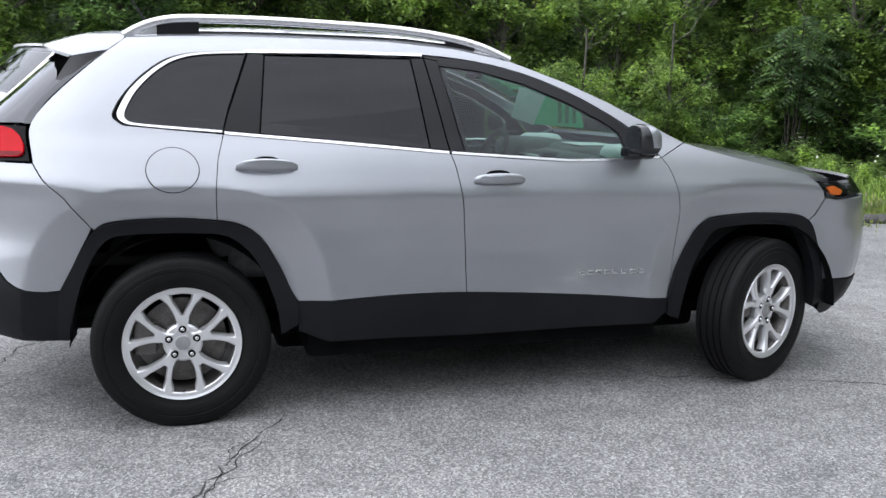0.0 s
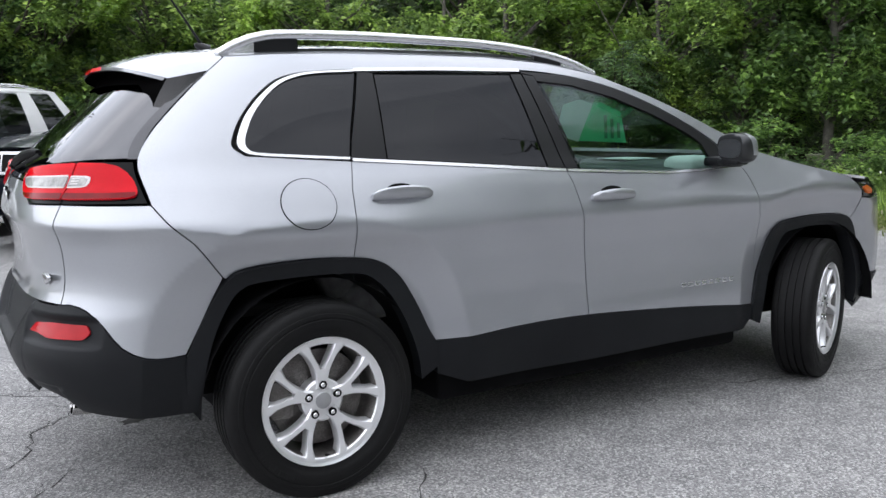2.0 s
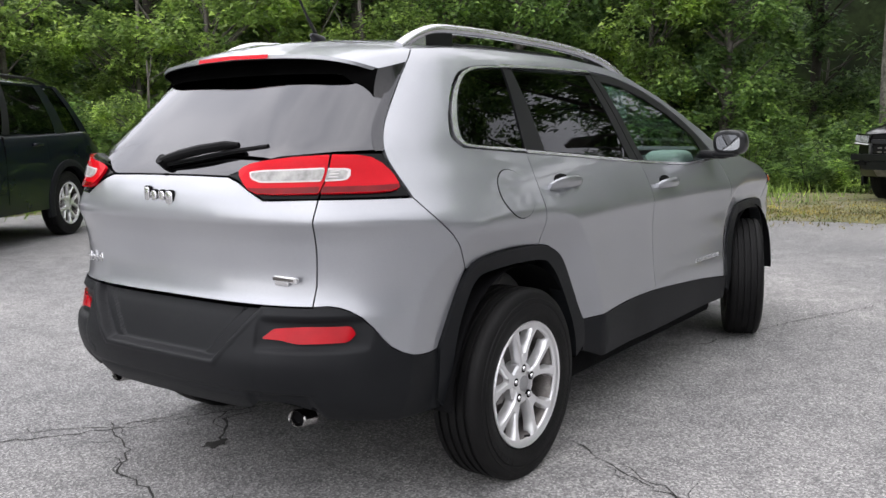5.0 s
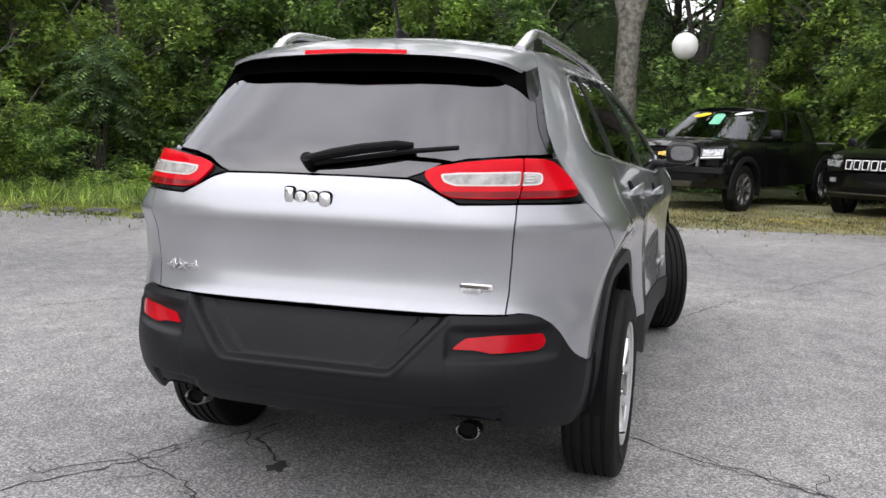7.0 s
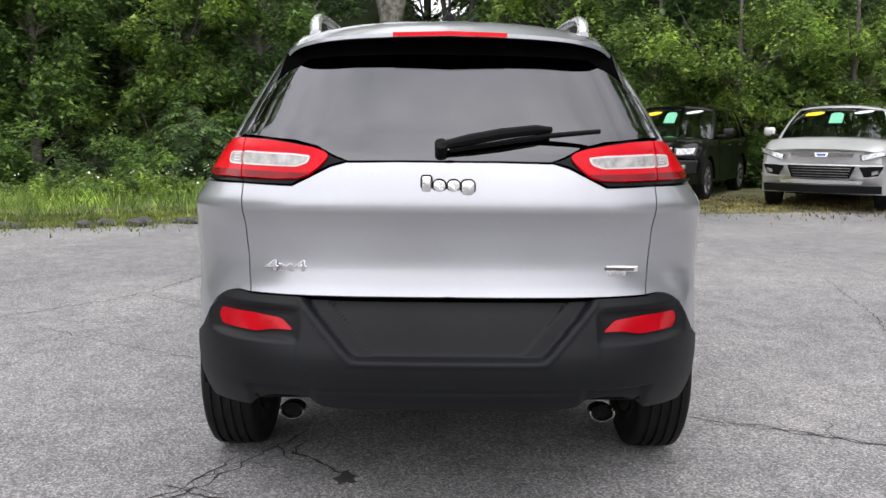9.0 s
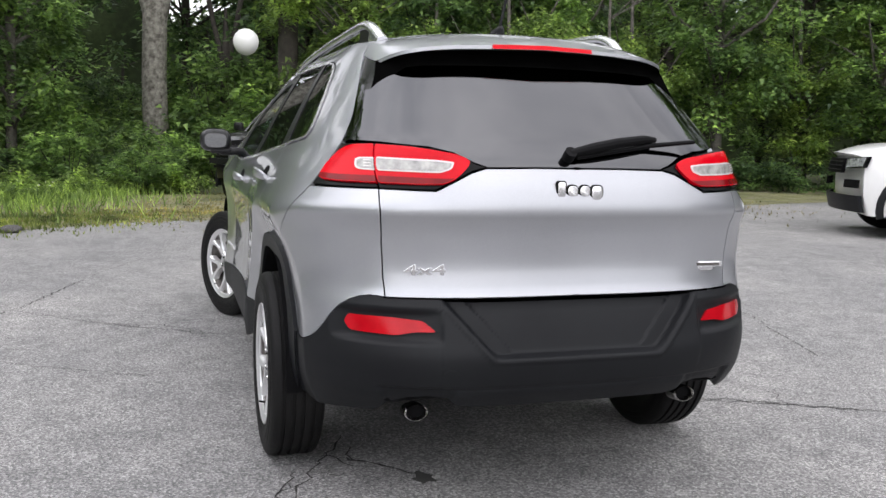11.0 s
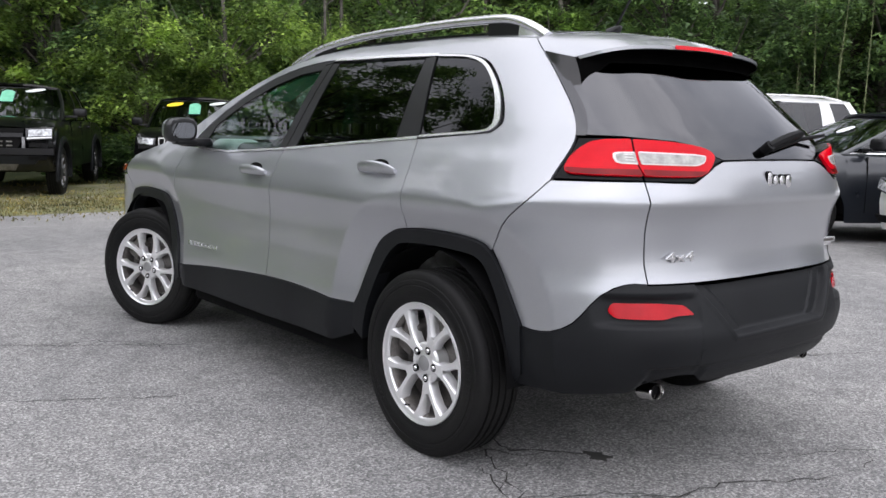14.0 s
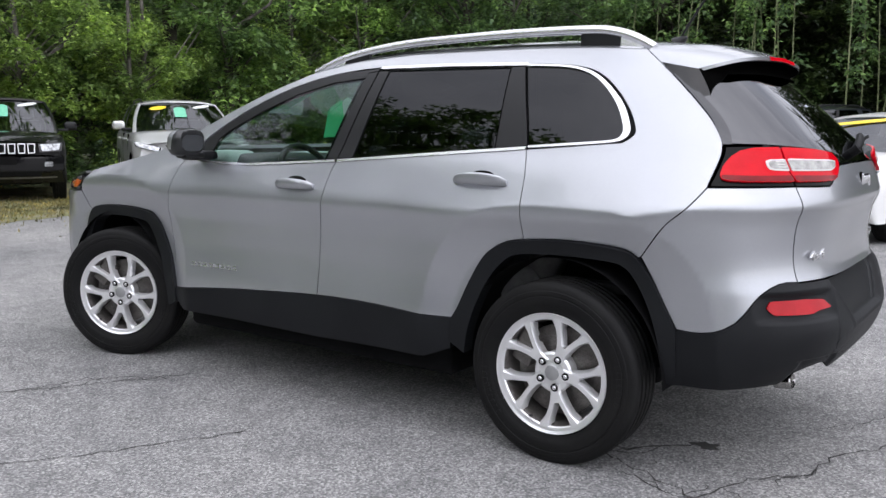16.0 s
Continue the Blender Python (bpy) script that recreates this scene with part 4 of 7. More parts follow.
cap_gap = panel("tow_cap_gap", cap_outline(0.0255), MATT_BLACK, rear_bumper, 1, "thin joint round the towing eye cover", proud=0.0046, lip=0.003, gap=0, step=0.01)
panel("tow_cap", cap_outline(0.0235), CLADDING, cap_gap, 1, "round black towing eye cover", proud=0.0062, lip=0.003, gap=0, step=0.01)

# side glass, pillars and bright trim
QGLASS = S(flow([(0.176, 1.186), (0.0, 1.199), (-0.150, 1.211), (-0.187, 1.223), (-0.196, 1.246), (-0.183, 1.283), (-0.149, 1.340), (-0.093, 1.402), (-0.026, 1.451), (0.044, 1.478), (0.13, 1.492), (0.284, 1.500)]))
RGLASS = S([(0.325, 1.178), (1.03, 1.122), (0.985, 1.498), (0.36, 1.494)])
FGLASS = S([(1.185, 1.108), (1.66, 1.078), (1.96, 1.085), (1.925, 1.187), (1.84, 1.245), (1.69, 1.321), (1.49, 1.400), (1.285, 1.452), (1.113, 1.470)])
both("quarter_window", QGLASS, DARK_GLASS, suv, "dark tinted quarter window", proud=-0.004)
both("rear_door_window", RGLASS, DARK_GLASS, suv, "dark tinted door window", proud=-0.004)
both("front_door_window", FGLASS, CLEAR_GLASS, suv, "clear door window", proud=-0.004)
both("rear_pillar_trim", S([(0.181, 1.187), (0.322, 1.176), (0.357, 1.498), (0.292, 1.502)]), SATIN_BLACK, suv, proud=-0.001)
both("middle_pillar_trim", S([(1.033, 1.12), (1.115, 1.113), (1.045, 1.502), (0.988, 1.50)]), SATIN_BLACK, suv, proud=-0.001)
both("front_pillar_trim", S([(1.118, 1.112), (1.182, 1.107), (1.108, 1.493), (1.049, 1.502)]), SATIN_BLACK, suv, proud=-0.001)
both("rear_pillar_backing", S([(0.15, 1.172), (0.365, 1.160), (0.395, 1.508), (0.25, 1.505)]), MATT_BLACK, suv, proud=-0.016, gap=0)
both("middle_pillar_backing", S([(0.99, 1.112), (1.21, 1.098), (1.14, 1.495), (0.95, 1.508)]), MATT_BLACK, suv, proud=-0.016, gap=0)
both("window_frame", S([(1.049, 1.505), (1.107, 1.495), (1.112, 1.472), (1.286, 1.455), (1.491, 1.403), (1.691, 1.324), (1.841, 1.248), (1.927, 1.190), (1.962, 1.088), (2.11, 1.09), (2.008, 1.190), (1.873, 1.281), (1.70, 1.372), (1.505, 1.447), (1.293, 1.494), (1.05, 1.512)]), SATIN_BLACK, suv, proud=-0.001, gap=0)
FRAME_IN = flow([(0.176, 1.187), (0.0, 1.200), (-0.150, 1.212), (-0.186, 1.224), (-0.195, 1.246), (-0.182, 1.283), (-0.148, 1.340), (-0.092, 1.401), (-0.026, 1.450), (0.044, 1.477), (0.13, 1.491), (0.278, 1.499)])
FRAME_OUT = flow([(0.173, 1.179), (0.0, 1.191), (-0.162, 1.205), (-0.208, 1.220), (-0.222, 1.246), (-0.208, 1.285), (-0.172, 1.343), (-0.110, 1.405), (-0.037, 1.457), (0.036, 1.484), (0.12, 1.497), (0.279, 1.506)])
both("quarter_window_frame", S(FRAME_IN + FRAME_OUT[::-1]), BRIGHT, suv, "bright trim round the quarter window", proud=0.004, gap=0)


def strip(pts, w0):
    """An outline of a band below a line of points."""
    return S(pts) + S([(x, z - w0) for x, z in reversed(pts)])


both("belt_trim", strip([(0.184, 1.184), (0.6, 1.151), (1.112, 1.109)], 0.011), BRIGHT, suv, "bright window sill strip", proud=0.004, gap=0)
both("belt_trim", strip([(1.124, 1.108), (1.66, 1.076), (1.9, 1.079), (2.11, 1.090)], 0.010), BRIGHT, suv, "bright window sill strip", proud=0.004, gap=0)
both("roof_trim", strip([(0.28, 1.513), (0.66, 1.521), (1.04, 1.521)], 0.012), BRIGHT, suv, "bright strip over the door window", proud=0.003, gap=0)


# roof, windscreen and bonnet
def edge_point(x):
    z = float(EDGE(x))
    p = shell(np.array(sx(x, z)[0]), np.array(z))
    return float(p[0]), float(p[1]), z


def roof_point(s, t):
    x = -0.19 + t * 1.60 - 0.0 * s
    q = 2 * s - 1
    xe, ye, ze = edge_point(x)
    c = float(CROWN(x))
    return (x + (1 - q * q) * (0.02 * t - 0.05 * (1 - t)), q * ye, ze + (c - ze) * (1 - abs(q) ** 2.6))


def screen_point(s, t):
    q = 2 * s - 1
    xe, ye, ze = edge_point(1.412 + t * 0.80)
    xm = 1.435 + t * 0.98
    return (xe + (xm - xe) * (1 - q * q), q * ye * 0.985, ze - 0.004 + (float(CROWN(xm)) - ze) * (1 - abs(q) ** 2.4))


def hood_point(s, t):
    q = 2 * s - 1
    xe, ye, ze = edge_point(2.26 + t * 0.70)
    xm = 2.47 + t * 0.98
    return (xe + (xm - xe) * (1 - abs(q) ** 2.5), q * ye * 0.992, ze - 0.002 + (float(CROWN(xm)) - ze) * (1 - abs(q) ** 2.2))


child("roof_panel", grid_mesh("roof_panel", roof_point, 41, 30, SILVER, 0.02, True), suv)
child("windscreen", grid_mesh("windscreen", screen_point, 31, 16, CLEAR_GLASS, 0.0, True), suv, "clear windscreen")
child("bonnet", grid_mesh("bonnet", hood_point, 41, 24, SILVER, 0.02, True), suv)


def body_at(u, z):
    p = shell(np.array([u]), np.array([z]))[0]
    return float(p[0]), float(p[1]), float(p[2])


CORNER_TIP = Vector((-0.392, 0.545, 1.472))
LIP_X = curve([(0.0, -0.552), (0.4, -0.543), (0.65, -0.522), (0.85, -0.475), (1.0, CORNER_TIP.x)])
LIP_Y = curve([(0.0, 0.0), (0.4, 0.235), (0.65, 0.385), (0.85, 0.487), (1.0, CORNER_TIP.y)])
LIP_Z = curve([(0.0, 1.533), (0.4, 1.527), (0.65, 1.517), (0.85, 1.498), (1.0, CORNER_TIP.z)])
SEAM_AT = curve(sorted((z, x) for x, z in SEAM_D))
FIN_TOP, FIN_END = 1.500, 1.315


def lip_point(q):
    a = abs(q)
    return Vector((float(LIP_X(a)), math.copysign(float(LIP_Y(a)), q), float(LIP_Z(a))))


def seam_point(z, back=0.004):
    """A point on the seam behind the quarter panel, at a height."""
    return Vector(body_at(*sx(float(SEAM_AT(z)) - back, z)))


def spoiler_top(s, t):
    q = 2 * s - 1
    a = abs(q)
    if a < 0.86:
        k = q / 0.86
        xe, ye, ze = edge_point(-0.193)
        front_pt = Vector((-0.243 + 0.05 * k * k, k * ye, ze + (1.599 - ze) * (1 - abs(k) ** 2.6)))
    else:
        front_pt = seam_point(1.550 + (FIN_TOP - 1.550) * (a - 0.86) / 0.14)
        front_pt.y = math.copysign(front_pt.y, q)
    p = front_pt.lerp(lip_point(q), t)
    p.z += 0.016 * math.sin(math.pi * t) * (1 - a**3)
    return tuple(p)


def fin_edge(s):
    """The fin's inner edge, from the spoiler's corner down to the seam."""
    foot, end = Vector(body_at(*ry(0.502, 1.428))), seam_point(FIN_END, 0.006)
    p = foot.lerp(end, s) + (CORNER_TIP - foot) * max(1 - s / 0.7, 0) ** 1.4
    p.x -= 0.006 * (1 - s)
    return p


def fin_point(s, t):
    outer_pt = seam_point(FIN_TOP + (FIN_END - FIN_TOP) * s)
    p = outer_pt.lerp(fin_edge(s), t)
    p.y += 0.010 * math.sin(math.pi * t) * (1 - s)
    return p


def spoiler_under(s, t):
    q = 2 * s - 1
    a = abs(q)
    if a < 0.8:
        start = lip_point(q / 0.8) + Vector((0.003, 0, -0.016 * (1 - (a / 0.8) ** 6)))
        end = Vector(body_at(*ry(0.45 * a / 0.8, 1.464 - 0.010 * (a / 0.8) ** 2)))
        end.x -= 0.012
    else:
        k = (a - 0.8) / 0.2
        start = fin_edge(k * 0.7)
        base_line = Vector(body_at(*ry(0.502, 1.428))).lerp(seam_point(FIN_END, 0.006), k * 0.7)
        end = Vector(body_at(*ry(0.45, 1.454))).lerp(base_line, k**0.6)
        end.x -= 0.012 * (1 - k)
    start.y, end.y = math.copysign(start.y, q), math.copysign(end.y, q)
    p = start.lerp(end, t)
    if a < 0.8:
        p.z = start.z + (end.z - start.z) * t**2.0
        p.x += 0.05 * math.sin(math.pi * t) * (1 - (a / 0.8) ** 3)
    return tuple(p)


UNDER_BLACK = mottled("black_underside", (0.0015, 0.0015, 0.0015), (0.003, 0.003, 0.003), 8.0, 0.9, spec=0.0)
FIN_GREY = mottled("dark_grey_fin", (0.005, 0.0052, 0.0055), (0.008, 0.0082, 0.0085), 10.0, 0.26, spec=0.45)
spoiler = child("spoiler", grid_mesh("spoiler", spoiler_top, 61, 14, SILVER, 0.012, False), suv, "silver roof spoiler over the rear window")
child("spoiler_underside", grid_mesh("spoiler_underside", spoiler_under, 61, 12, UNDER_BLACK, 0.0, False), spoiler, "black underside")


def brake_light(s, t):
    q = 2 * s - 1
    x, y, z = spoiler_top(0.5 + q * 0.155, 1.0)
    return (x - 0.005 + 0.004 * t, y, z - 0.011 + t * 0.014)


child("high_brake_light", grid_mesh("high_brake_light", brake_light, 21, 4, RED_LENS, 0.0, True), spoiler, "red high-level brake light strip")
for side in (1, -1):
    def fin_sheet(u, v, side=side):
        p = fin_point(u, v)
        return (p.x, p.y * side, p.z)

    band_line = [(x - 0.003, z) for x, z in [(-0.526, 1.204)] + [q for q in SEAM_D if 1.212 < q[1] < 1.47]]
    inner_line = [(x - 0.034 - 0.010 * math.sin(math.pi * (z - 1.2) / 0.27), z - 0.012 * min(max((z - 1.21) / 0.05, 0), 1)) for x, z in band_line]
    # added strip over the glass, dimmed to imitate a dark reflection
    panel("dim_reflection_band", S(band_line + inner_line[::-1]), EDGE_GLASS, suv, side, "added dimmer strip imitating dark reflections at the rear window's edge", proud=0.002, lip=0.004, step=0.014, gap=0, surface=glass_skin)
    child("window_side_fin", grid_mesh("window_side_fin", fin_sheet, 16, 8, FIN_GREY, 0.0, side < 0), suv, "dark grey fin beside the rear window")

# roof rails
for side in (1, -1):
    rail = []
    for x, h in ((-0.20, 0.0), (-0.13, 0.035), (-0.05, 0.058), (0.06, 0.067), (0.35, 0.064), (0.67, 0.058), (0.95, 0.05), (1.17, 0.042), (1.33, 0.028), (1.46, 0.0)):
        xe, ye, ze = edge_point(x)
        rail.append((x, side * (ye - 0.045), ze + 0.009 + h * 0.92))
    bm = bmesh.new()
    secs = []
    fine = [Vector(rail[0])]
    for i in range(len(rail) - 1):
        p0, p1, p2, p3 = (Vector(rail[min(max(i + k, 0), len(rail) - 1)]) for k in (-1, 0, 1, 2))
        for t in (0.25, 0.5, 0.75, 1.0):
            fine.append(0.5 * (2 * p1 + (p2 - p0) * t + (2 * p0 - 5 * p1 + 4 * p2 - p3) * t * t + (3 * p1 - p0 - 3 * p2 + p3) * t**3))
    for i, p in enumerate(fine):
        d = (fine[min(i + 1, len(fine) - 1)] - fine[max(i - 1, 0)]).normalized()
        up = Vector((-d.z, 0, d.x)).normalized()
        lat = Vector((0, 1, 0))
        secs.append([bm.verts.new(p + lat * (0.021 * math.cos(a)) + up * (0.0185 * math.sin(a))) for a in [2 * math.pi * k / 12 for k in range(12)]])
    for a, b in zip(secs, secs[1:]):
        for k in range(12):
            bm.faces.new([a[k], a[(k + 1) % 12], b[(k + 1) % 12], b[k]])
    bm.faces.new(secs[0])
    bm.faces.new(secs[-1][::-1])
    rail_ob = part("roof_rail", bm, BRIGHT, suv, "bright silver roof rail")
    for x0, x1, foot_mat in ((-0.185, -0.07, BRIGHT), (-0.07, 0.10, SATIN_BLACK), (0.10, 1.17, GLOSS_BLACK), (1.17, 1.30, SATIN_BLACK), (1.30, 1.445, BRIGHT)):
        bm = bmesh.new()
        rows = []
        for k in range(7):
            x = x0 + (x1 - x0) * k / 6
            xe, ye, ze = edge_point(x)
            top = float(np.interp(x, [p[0] for p in rail], [p[2] for p in rail])) - 0.008
            if foot_mat is GLOSS_BLACK:
                top = ze + 0.020
            rows.append([bm.verts.new((x, side * (ye - 0.062), ze - 0.005)), bm.verts.new((x, side * (ye - 0.032), ze - 0.012)), bm.verts.new((x, side * (ye - 0.036), top)), bm.verts.new((x, side * (ye - 0.056), top))])
        for a, b in zip(rows, rows[1:]):
            for k in range(4):
                bm.faces.new([a[k], a[(k + 1) % 4], b[(k + 1) % 4], b[k]])
        bm.faces.new(rows[0]), bm.faces.new(rows[-1][::-1])
        part("rail_foot", bm, foot_mat, rail_ob, {"satin_black_pillar": "black rail foot", "gloss_black_trim": "black strip under the rail"}.get(foot_mat.name, "bright rail end"))

# front end
NOSE = math.pi / 2 + XF - XC
both("front_bumper", S([(2.952, 0.772), (2.987, 0.80), (3.022, 0.885), (3.10, 0.878)]) + [(NOSE, 0.88), (NOSE, 0.47)] + S([(3.066, 0.47), (3.036, 0.60), (2.99, 0.725)]), SILVER, suv, step=0.05)
both("front_apron", [(NOSE, 0.467)] + S([(3.066, 0.467), (3.068, 0.37), (3.085, 0.31), (3.14, 0.28)]) + [(NOSE, 0.27)], CLADDING, suv, proud=0.008, lip=0.05, step=0.06)
both("grille_band", S([(3.20, 0.895), (3.195, 0.93), (3.05, 0.968)]) + [(NOSE, 0.985), (NOSE, 0.885)], GLOSS_BLACK, suv, proud=-0.004, step=0.06)
for side in (1, -1):
    lamp = panel("headlamp", S([(2.965, 0.965), (3.02, 0.893), (3.10, 0.885), (3.19, 0.89), (3.20, 0.93), (3.06, 0.965)]), GLOSS_BLACK, suv, side, "slim dark headlamp with an amber marker", proud=0.003)
    panel("amber_marker", soften(S([(3.01, 0.94), (3.04, 0.905), (3.11, 0.898), (3.13, 0.92), (3.06, 0.945)]), 0.008), AMBER_LENS, lamp, side, "amber side marker", proud=0.008, gap=0)

# door handles
for side in (1, -1):
    for x0, x1, z, door in ((0.22, 0.465, 1.045, rear_doors), (1.21, 1.44, 0.988, front_doors)):
        bm = bmesh.new()
        secs = []
        for k in range(13):
            t = k / 12
            x = x0 + (x1 - x0) * t
            p, n = skin(np.array([sx(x, z)[0]]), np.array([z]), np.array([0.004 + 0.034 * math.sin(math.pi * min(max((t - 0.02) / 0.96, 0), 1)) ** 0.45]))
            c = Vector(p[0])
            w = (0.010 + 0.013 * math.sin(math.pi * t) ** 0.4)
            nn = Vector(n[0])
            secs.append([bm.verts.new(c + Vector((0, 0, 1)) * w * math.sin(a) + nn * 0.013 * math.cos(a)) for a in [2 * math.pi * j / 10 for j in range(10)]])
        for a, b in zip(secs, secs[1:]):
            for j in range(10):
                bm.faces.new([a[j], a[(j + 1) % 10], b[(j + 1) % 10], b[j]])
        bm.faces.new(secs[0]), bm.faces.new(secs[-1][::-1])
        if side < 0:
            bmesh.ops.scale(bm, vec=(1, -1, 1), verts=bm.verts)
        handle = part("door_handle", bm, SILVER, door[0 if side > 0 else 1], "silver pull handle")
        cx = (x0 + x1) / 2
        # black oval on the door, painted shade of the cup behind the handle
        panel("handle_shade", [sx(cx + 0.060 * math.cos(a), z + 0.019 + 0.024 * math.sin(a)) for a in np.linspace(0, 2 * math.pi, 24, endpoint=False)], MATT_BLACK, handle, side, proud=0.004, lip=0.004, gap=0, step=0.01)

# mirrors
MIRROR_GLASS = material("mirror_glass", (0.32, 0.33, 0.34), 0.03, 1.0)
MIRROR_SHELL = mottled("black_mirror_shell", (0.012, 0.013, 0.014), (0.02, 0.021, 0.022), 12.0, 0.32, coat=0.3)
for side in (1, -1):
    bm = bmesh.new()
    bmesh.ops.create_uvsphere(bm, u_segments=24, v_segments=14, radius=1.0)
    for v in bm.verts:
        x, y, z = v.co
        sgn = lambda q, e: math.copysign(abs(q) ** e, q)
        v.co = (1.952 + 0.062 * sgn(x, 0.75) - 0.015 * z, (0.950 + 0.088 * sgn(y, 0.7)) * side, 1.170 + 0.066 * sgn(z, 0.7))
    for v in bm.verts:
        if v.co.x < 1.905:
            v.co.x = 1.905
    mirror = part("wing_mirror", bm, MIRROR_SHELL, suv, "wing mirror with a silver cap on a black foot")
    bm = bmesh.new()
    bmesh.ops.create_uvsphere(bm, u_segments=24, v_segments=14, radius=1.0)
    for v in bm.verts:
        x, y, z = v.co
        v.co = (1.953 + 0.064 * sgn(x, 0.75) - 0.015 * z, (0.950 + 0.0895 * sgn(y, 0.7)) * side, 1.172 + 0.067 * sgn(z, 0.7))
    bmesh.ops.bisect_plane(bm, geom=bm.verts[:] + bm.edges[:] + bm.faces[:], plane_co=(1.950, 0, 1.17), plane_no=(1, 0, 0.25), clear_inner=True)
    bmesh.ops.bisect_plane(bm, geom=bm.verts[:] + bm.edges[:] + bm.faces[:], plane_co=(0, 0, 1.140), plane_no=(0, 0, 1), clear_inner=True)
    part("mirror_cap", bm, SILVER, mirror, "silver mirror cap")
    bm = bmesh.new()
    pts = [(0.952 + 0.060 * math.copysign(abs(math.cos(a)) ** 0.6, math.cos(a)), 1.170 + 0.040 * math.copysign(abs(math.sin(a)) ** 0.6, math.sin(a))) for a in np.linspace(0, 2 * math.pi, 28, endpoint=False)]
    bm.faces.new([bm.verts.new((1.900 - 0.02 * (z - 1.168) + 0.06 * (y - 0.958), side * y, z)) for y, z in pts])
    part("mirror_glass", bm, MIRROR_GLASS, mirror, "mirror glass")
    bm = bmesh.new()
    box(bm, (1.93, 0.77, 1.085), (2.03, 0.93, 1.13), 0.015)
    box(bm, (1.92, 0.86, 1.095), (2.0, 0.98, 1.125), 0.012)
    if side < 0:
        bmesh.ops.scale(bm, vec=(1, -1, 1), verts=bm.verts)
    part("mirror_foot", bm, SATIN_BLACK, mirror, "black mirror foot")

# rear wiper
bm = bmesh.new()


def tail_at(y, z, off):
    p, n = skin(np.array([ry(abs(y), z)[0]]), np.array([z]), np.array([off]))
    return Vector((p[0][0], math.copysign(p[0][1], y), p[0][2]))


path = [tail_at(0.025, 1.166, 0.024), tail_at(-0.06, 1.180, 0.03), tail_at(-0.15, 1.195, 0.032), tail_at(-0.25, 1.210, 0.028), tail_at(-0.30, 1.214, 0.022)]
bm = tube(path, [0.013, 0.017, 0.017, 0.015, 0.009], sides=10)
WIPER = mottled("black_wiper_plastic", (0.003, 0.003, 0.0035), (0.006, 0.006, 0.0065), 20.0, 0.5, spec=0.08)
wiper = part("rear_wiper", bm, WIPER, suv, "black rear wiper arm and blade")
part("wiper_blade", tube([tail_at(0.0, 1.160, 0.012), tail_at(-0.27, 1.200, 0.014), tail_at(-0.44, 1.215, 0.014)], [0.006, 0.008, 0.007], sides=8), WIPER, wiper)
part("wiper_pivot", tube([tail_at(0.025, 1.166, 0.0), tail_at(0.025, 1.166, 0.034)], 0.019, sides=14), WIPER, wiper)

# badges: plain raised shapes
def pill(name, shapes, mat, parent, off, grow, label=""):
    """Flat raised shapes with round corners on the tailgate: centre, half width, half height, round."""
    bm = bmesh.new()
    for yc, zc, hw, hh, r in shapes:
        w, h, rr = hw + grow, hh + grow, r + grow
        ring = []
        for cy, cz, a0 in ((w - rr, h - rr, 0), (rr - w, h - rr, 90), (rr - w, rr - h, 180), (w - rr, rr - h, 270)):
            ring += [(yc + cy + rr * math.cos(radians(a0 + d)), zc + cz + rr * math.sin(radians(a0 + d))) for d in (0, 22, 45, 68, 90)]
        x = tail_at(yc, zc, 0).x
        lo = [bm.verts.new((x + 0.006, y, z)) for y, z in ring]
        mid = [bm.verts.new((x - off, y, z)) for y, z in ring]
        top = [bm.verts.new((x - off - 0.0015, yc + (y - yc) * 0.86, zc + (z - zc) * 0.9)) for y, z in ring]
        for u, v in ((lo, mid), (mid, top)):
            for k in range(len(ring)):
                bm.faces.new([u[k], u[(k + 1) % len(ring)], v[(k + 1) % len(ring)], v[k]])
        bm.faces.new(top)
    bmesh.ops.recalc_face_normals(bm, faces=bm.faces)
    return part(name, bm, mat, parent, label)


BADGE = [(0.066, 1.072, 0.013, 0.022, 0.006), (0.029, 1.067, 0.017, 0.016, 0.014), (-0.012, 1.067, 0.017, 0.016, 0.014), (-0.053, 1.062, 0.018, 0.021, 0.012)]
outline = pill("badge_outline", BADGE, MATT_BLACK, tailgate, 0.002, 0.0045, "thin dark outline of the maker badge")
pill("maker_badge", BADGE, BRIGHT, outline, 0.006, 0.0, "chrome maker badge of four plain raised shapes")
badge = pill("trim_badge", [(-0.485, 0.821, 0.078, 0.0095, 0.005), (-0.485, 0.809, 0.042, 0.009, 0.006)], BRIGHT, tailgate, 0.004, 0.0, "chrome trim badge with a dark centre")
pill("badge_field", [(-0.485, 0.821, 0.066, 0.005, 0.003)], STEEL, badge, 0.006, 0.0, "grey lettering field")


def lettering(name, text, size, at, normal, up, mat, parent, depth=0.003, label="", wide=1.0):
    cu = bpy.data.curves.new(name, "FONT")
    cu.body, cu.size, cu.extrude, cu.bevel_depth, cu.align_x, cu.align_y = text, size, depth, depth * 0.25, "CENTER", "CENTER"
    tmp = bpy.data.objects.new(name, cu)
    scene.collection.objects.link(tmp)
    me = bpy.data.meshes.new_from_object(tmp.evaluated_get(bpy.context.evaluated_depsgraph_get()))
    bpy.data.objects.remove(tmp)
    z = Vector(normal).normalized()
    x = Vector(up).cross(z).normalized()
    y = z.cross(x)
    m = Matrix((x, y, z)).transposed().to_4x4()
    m.translation = Vector(at)
    me.transform(m @ Matrix.Diagonal((wide, 1, 1, 1)))
    me.materials.clear()
    me.materials.append(mat)
    return child(name, me, parent, label)


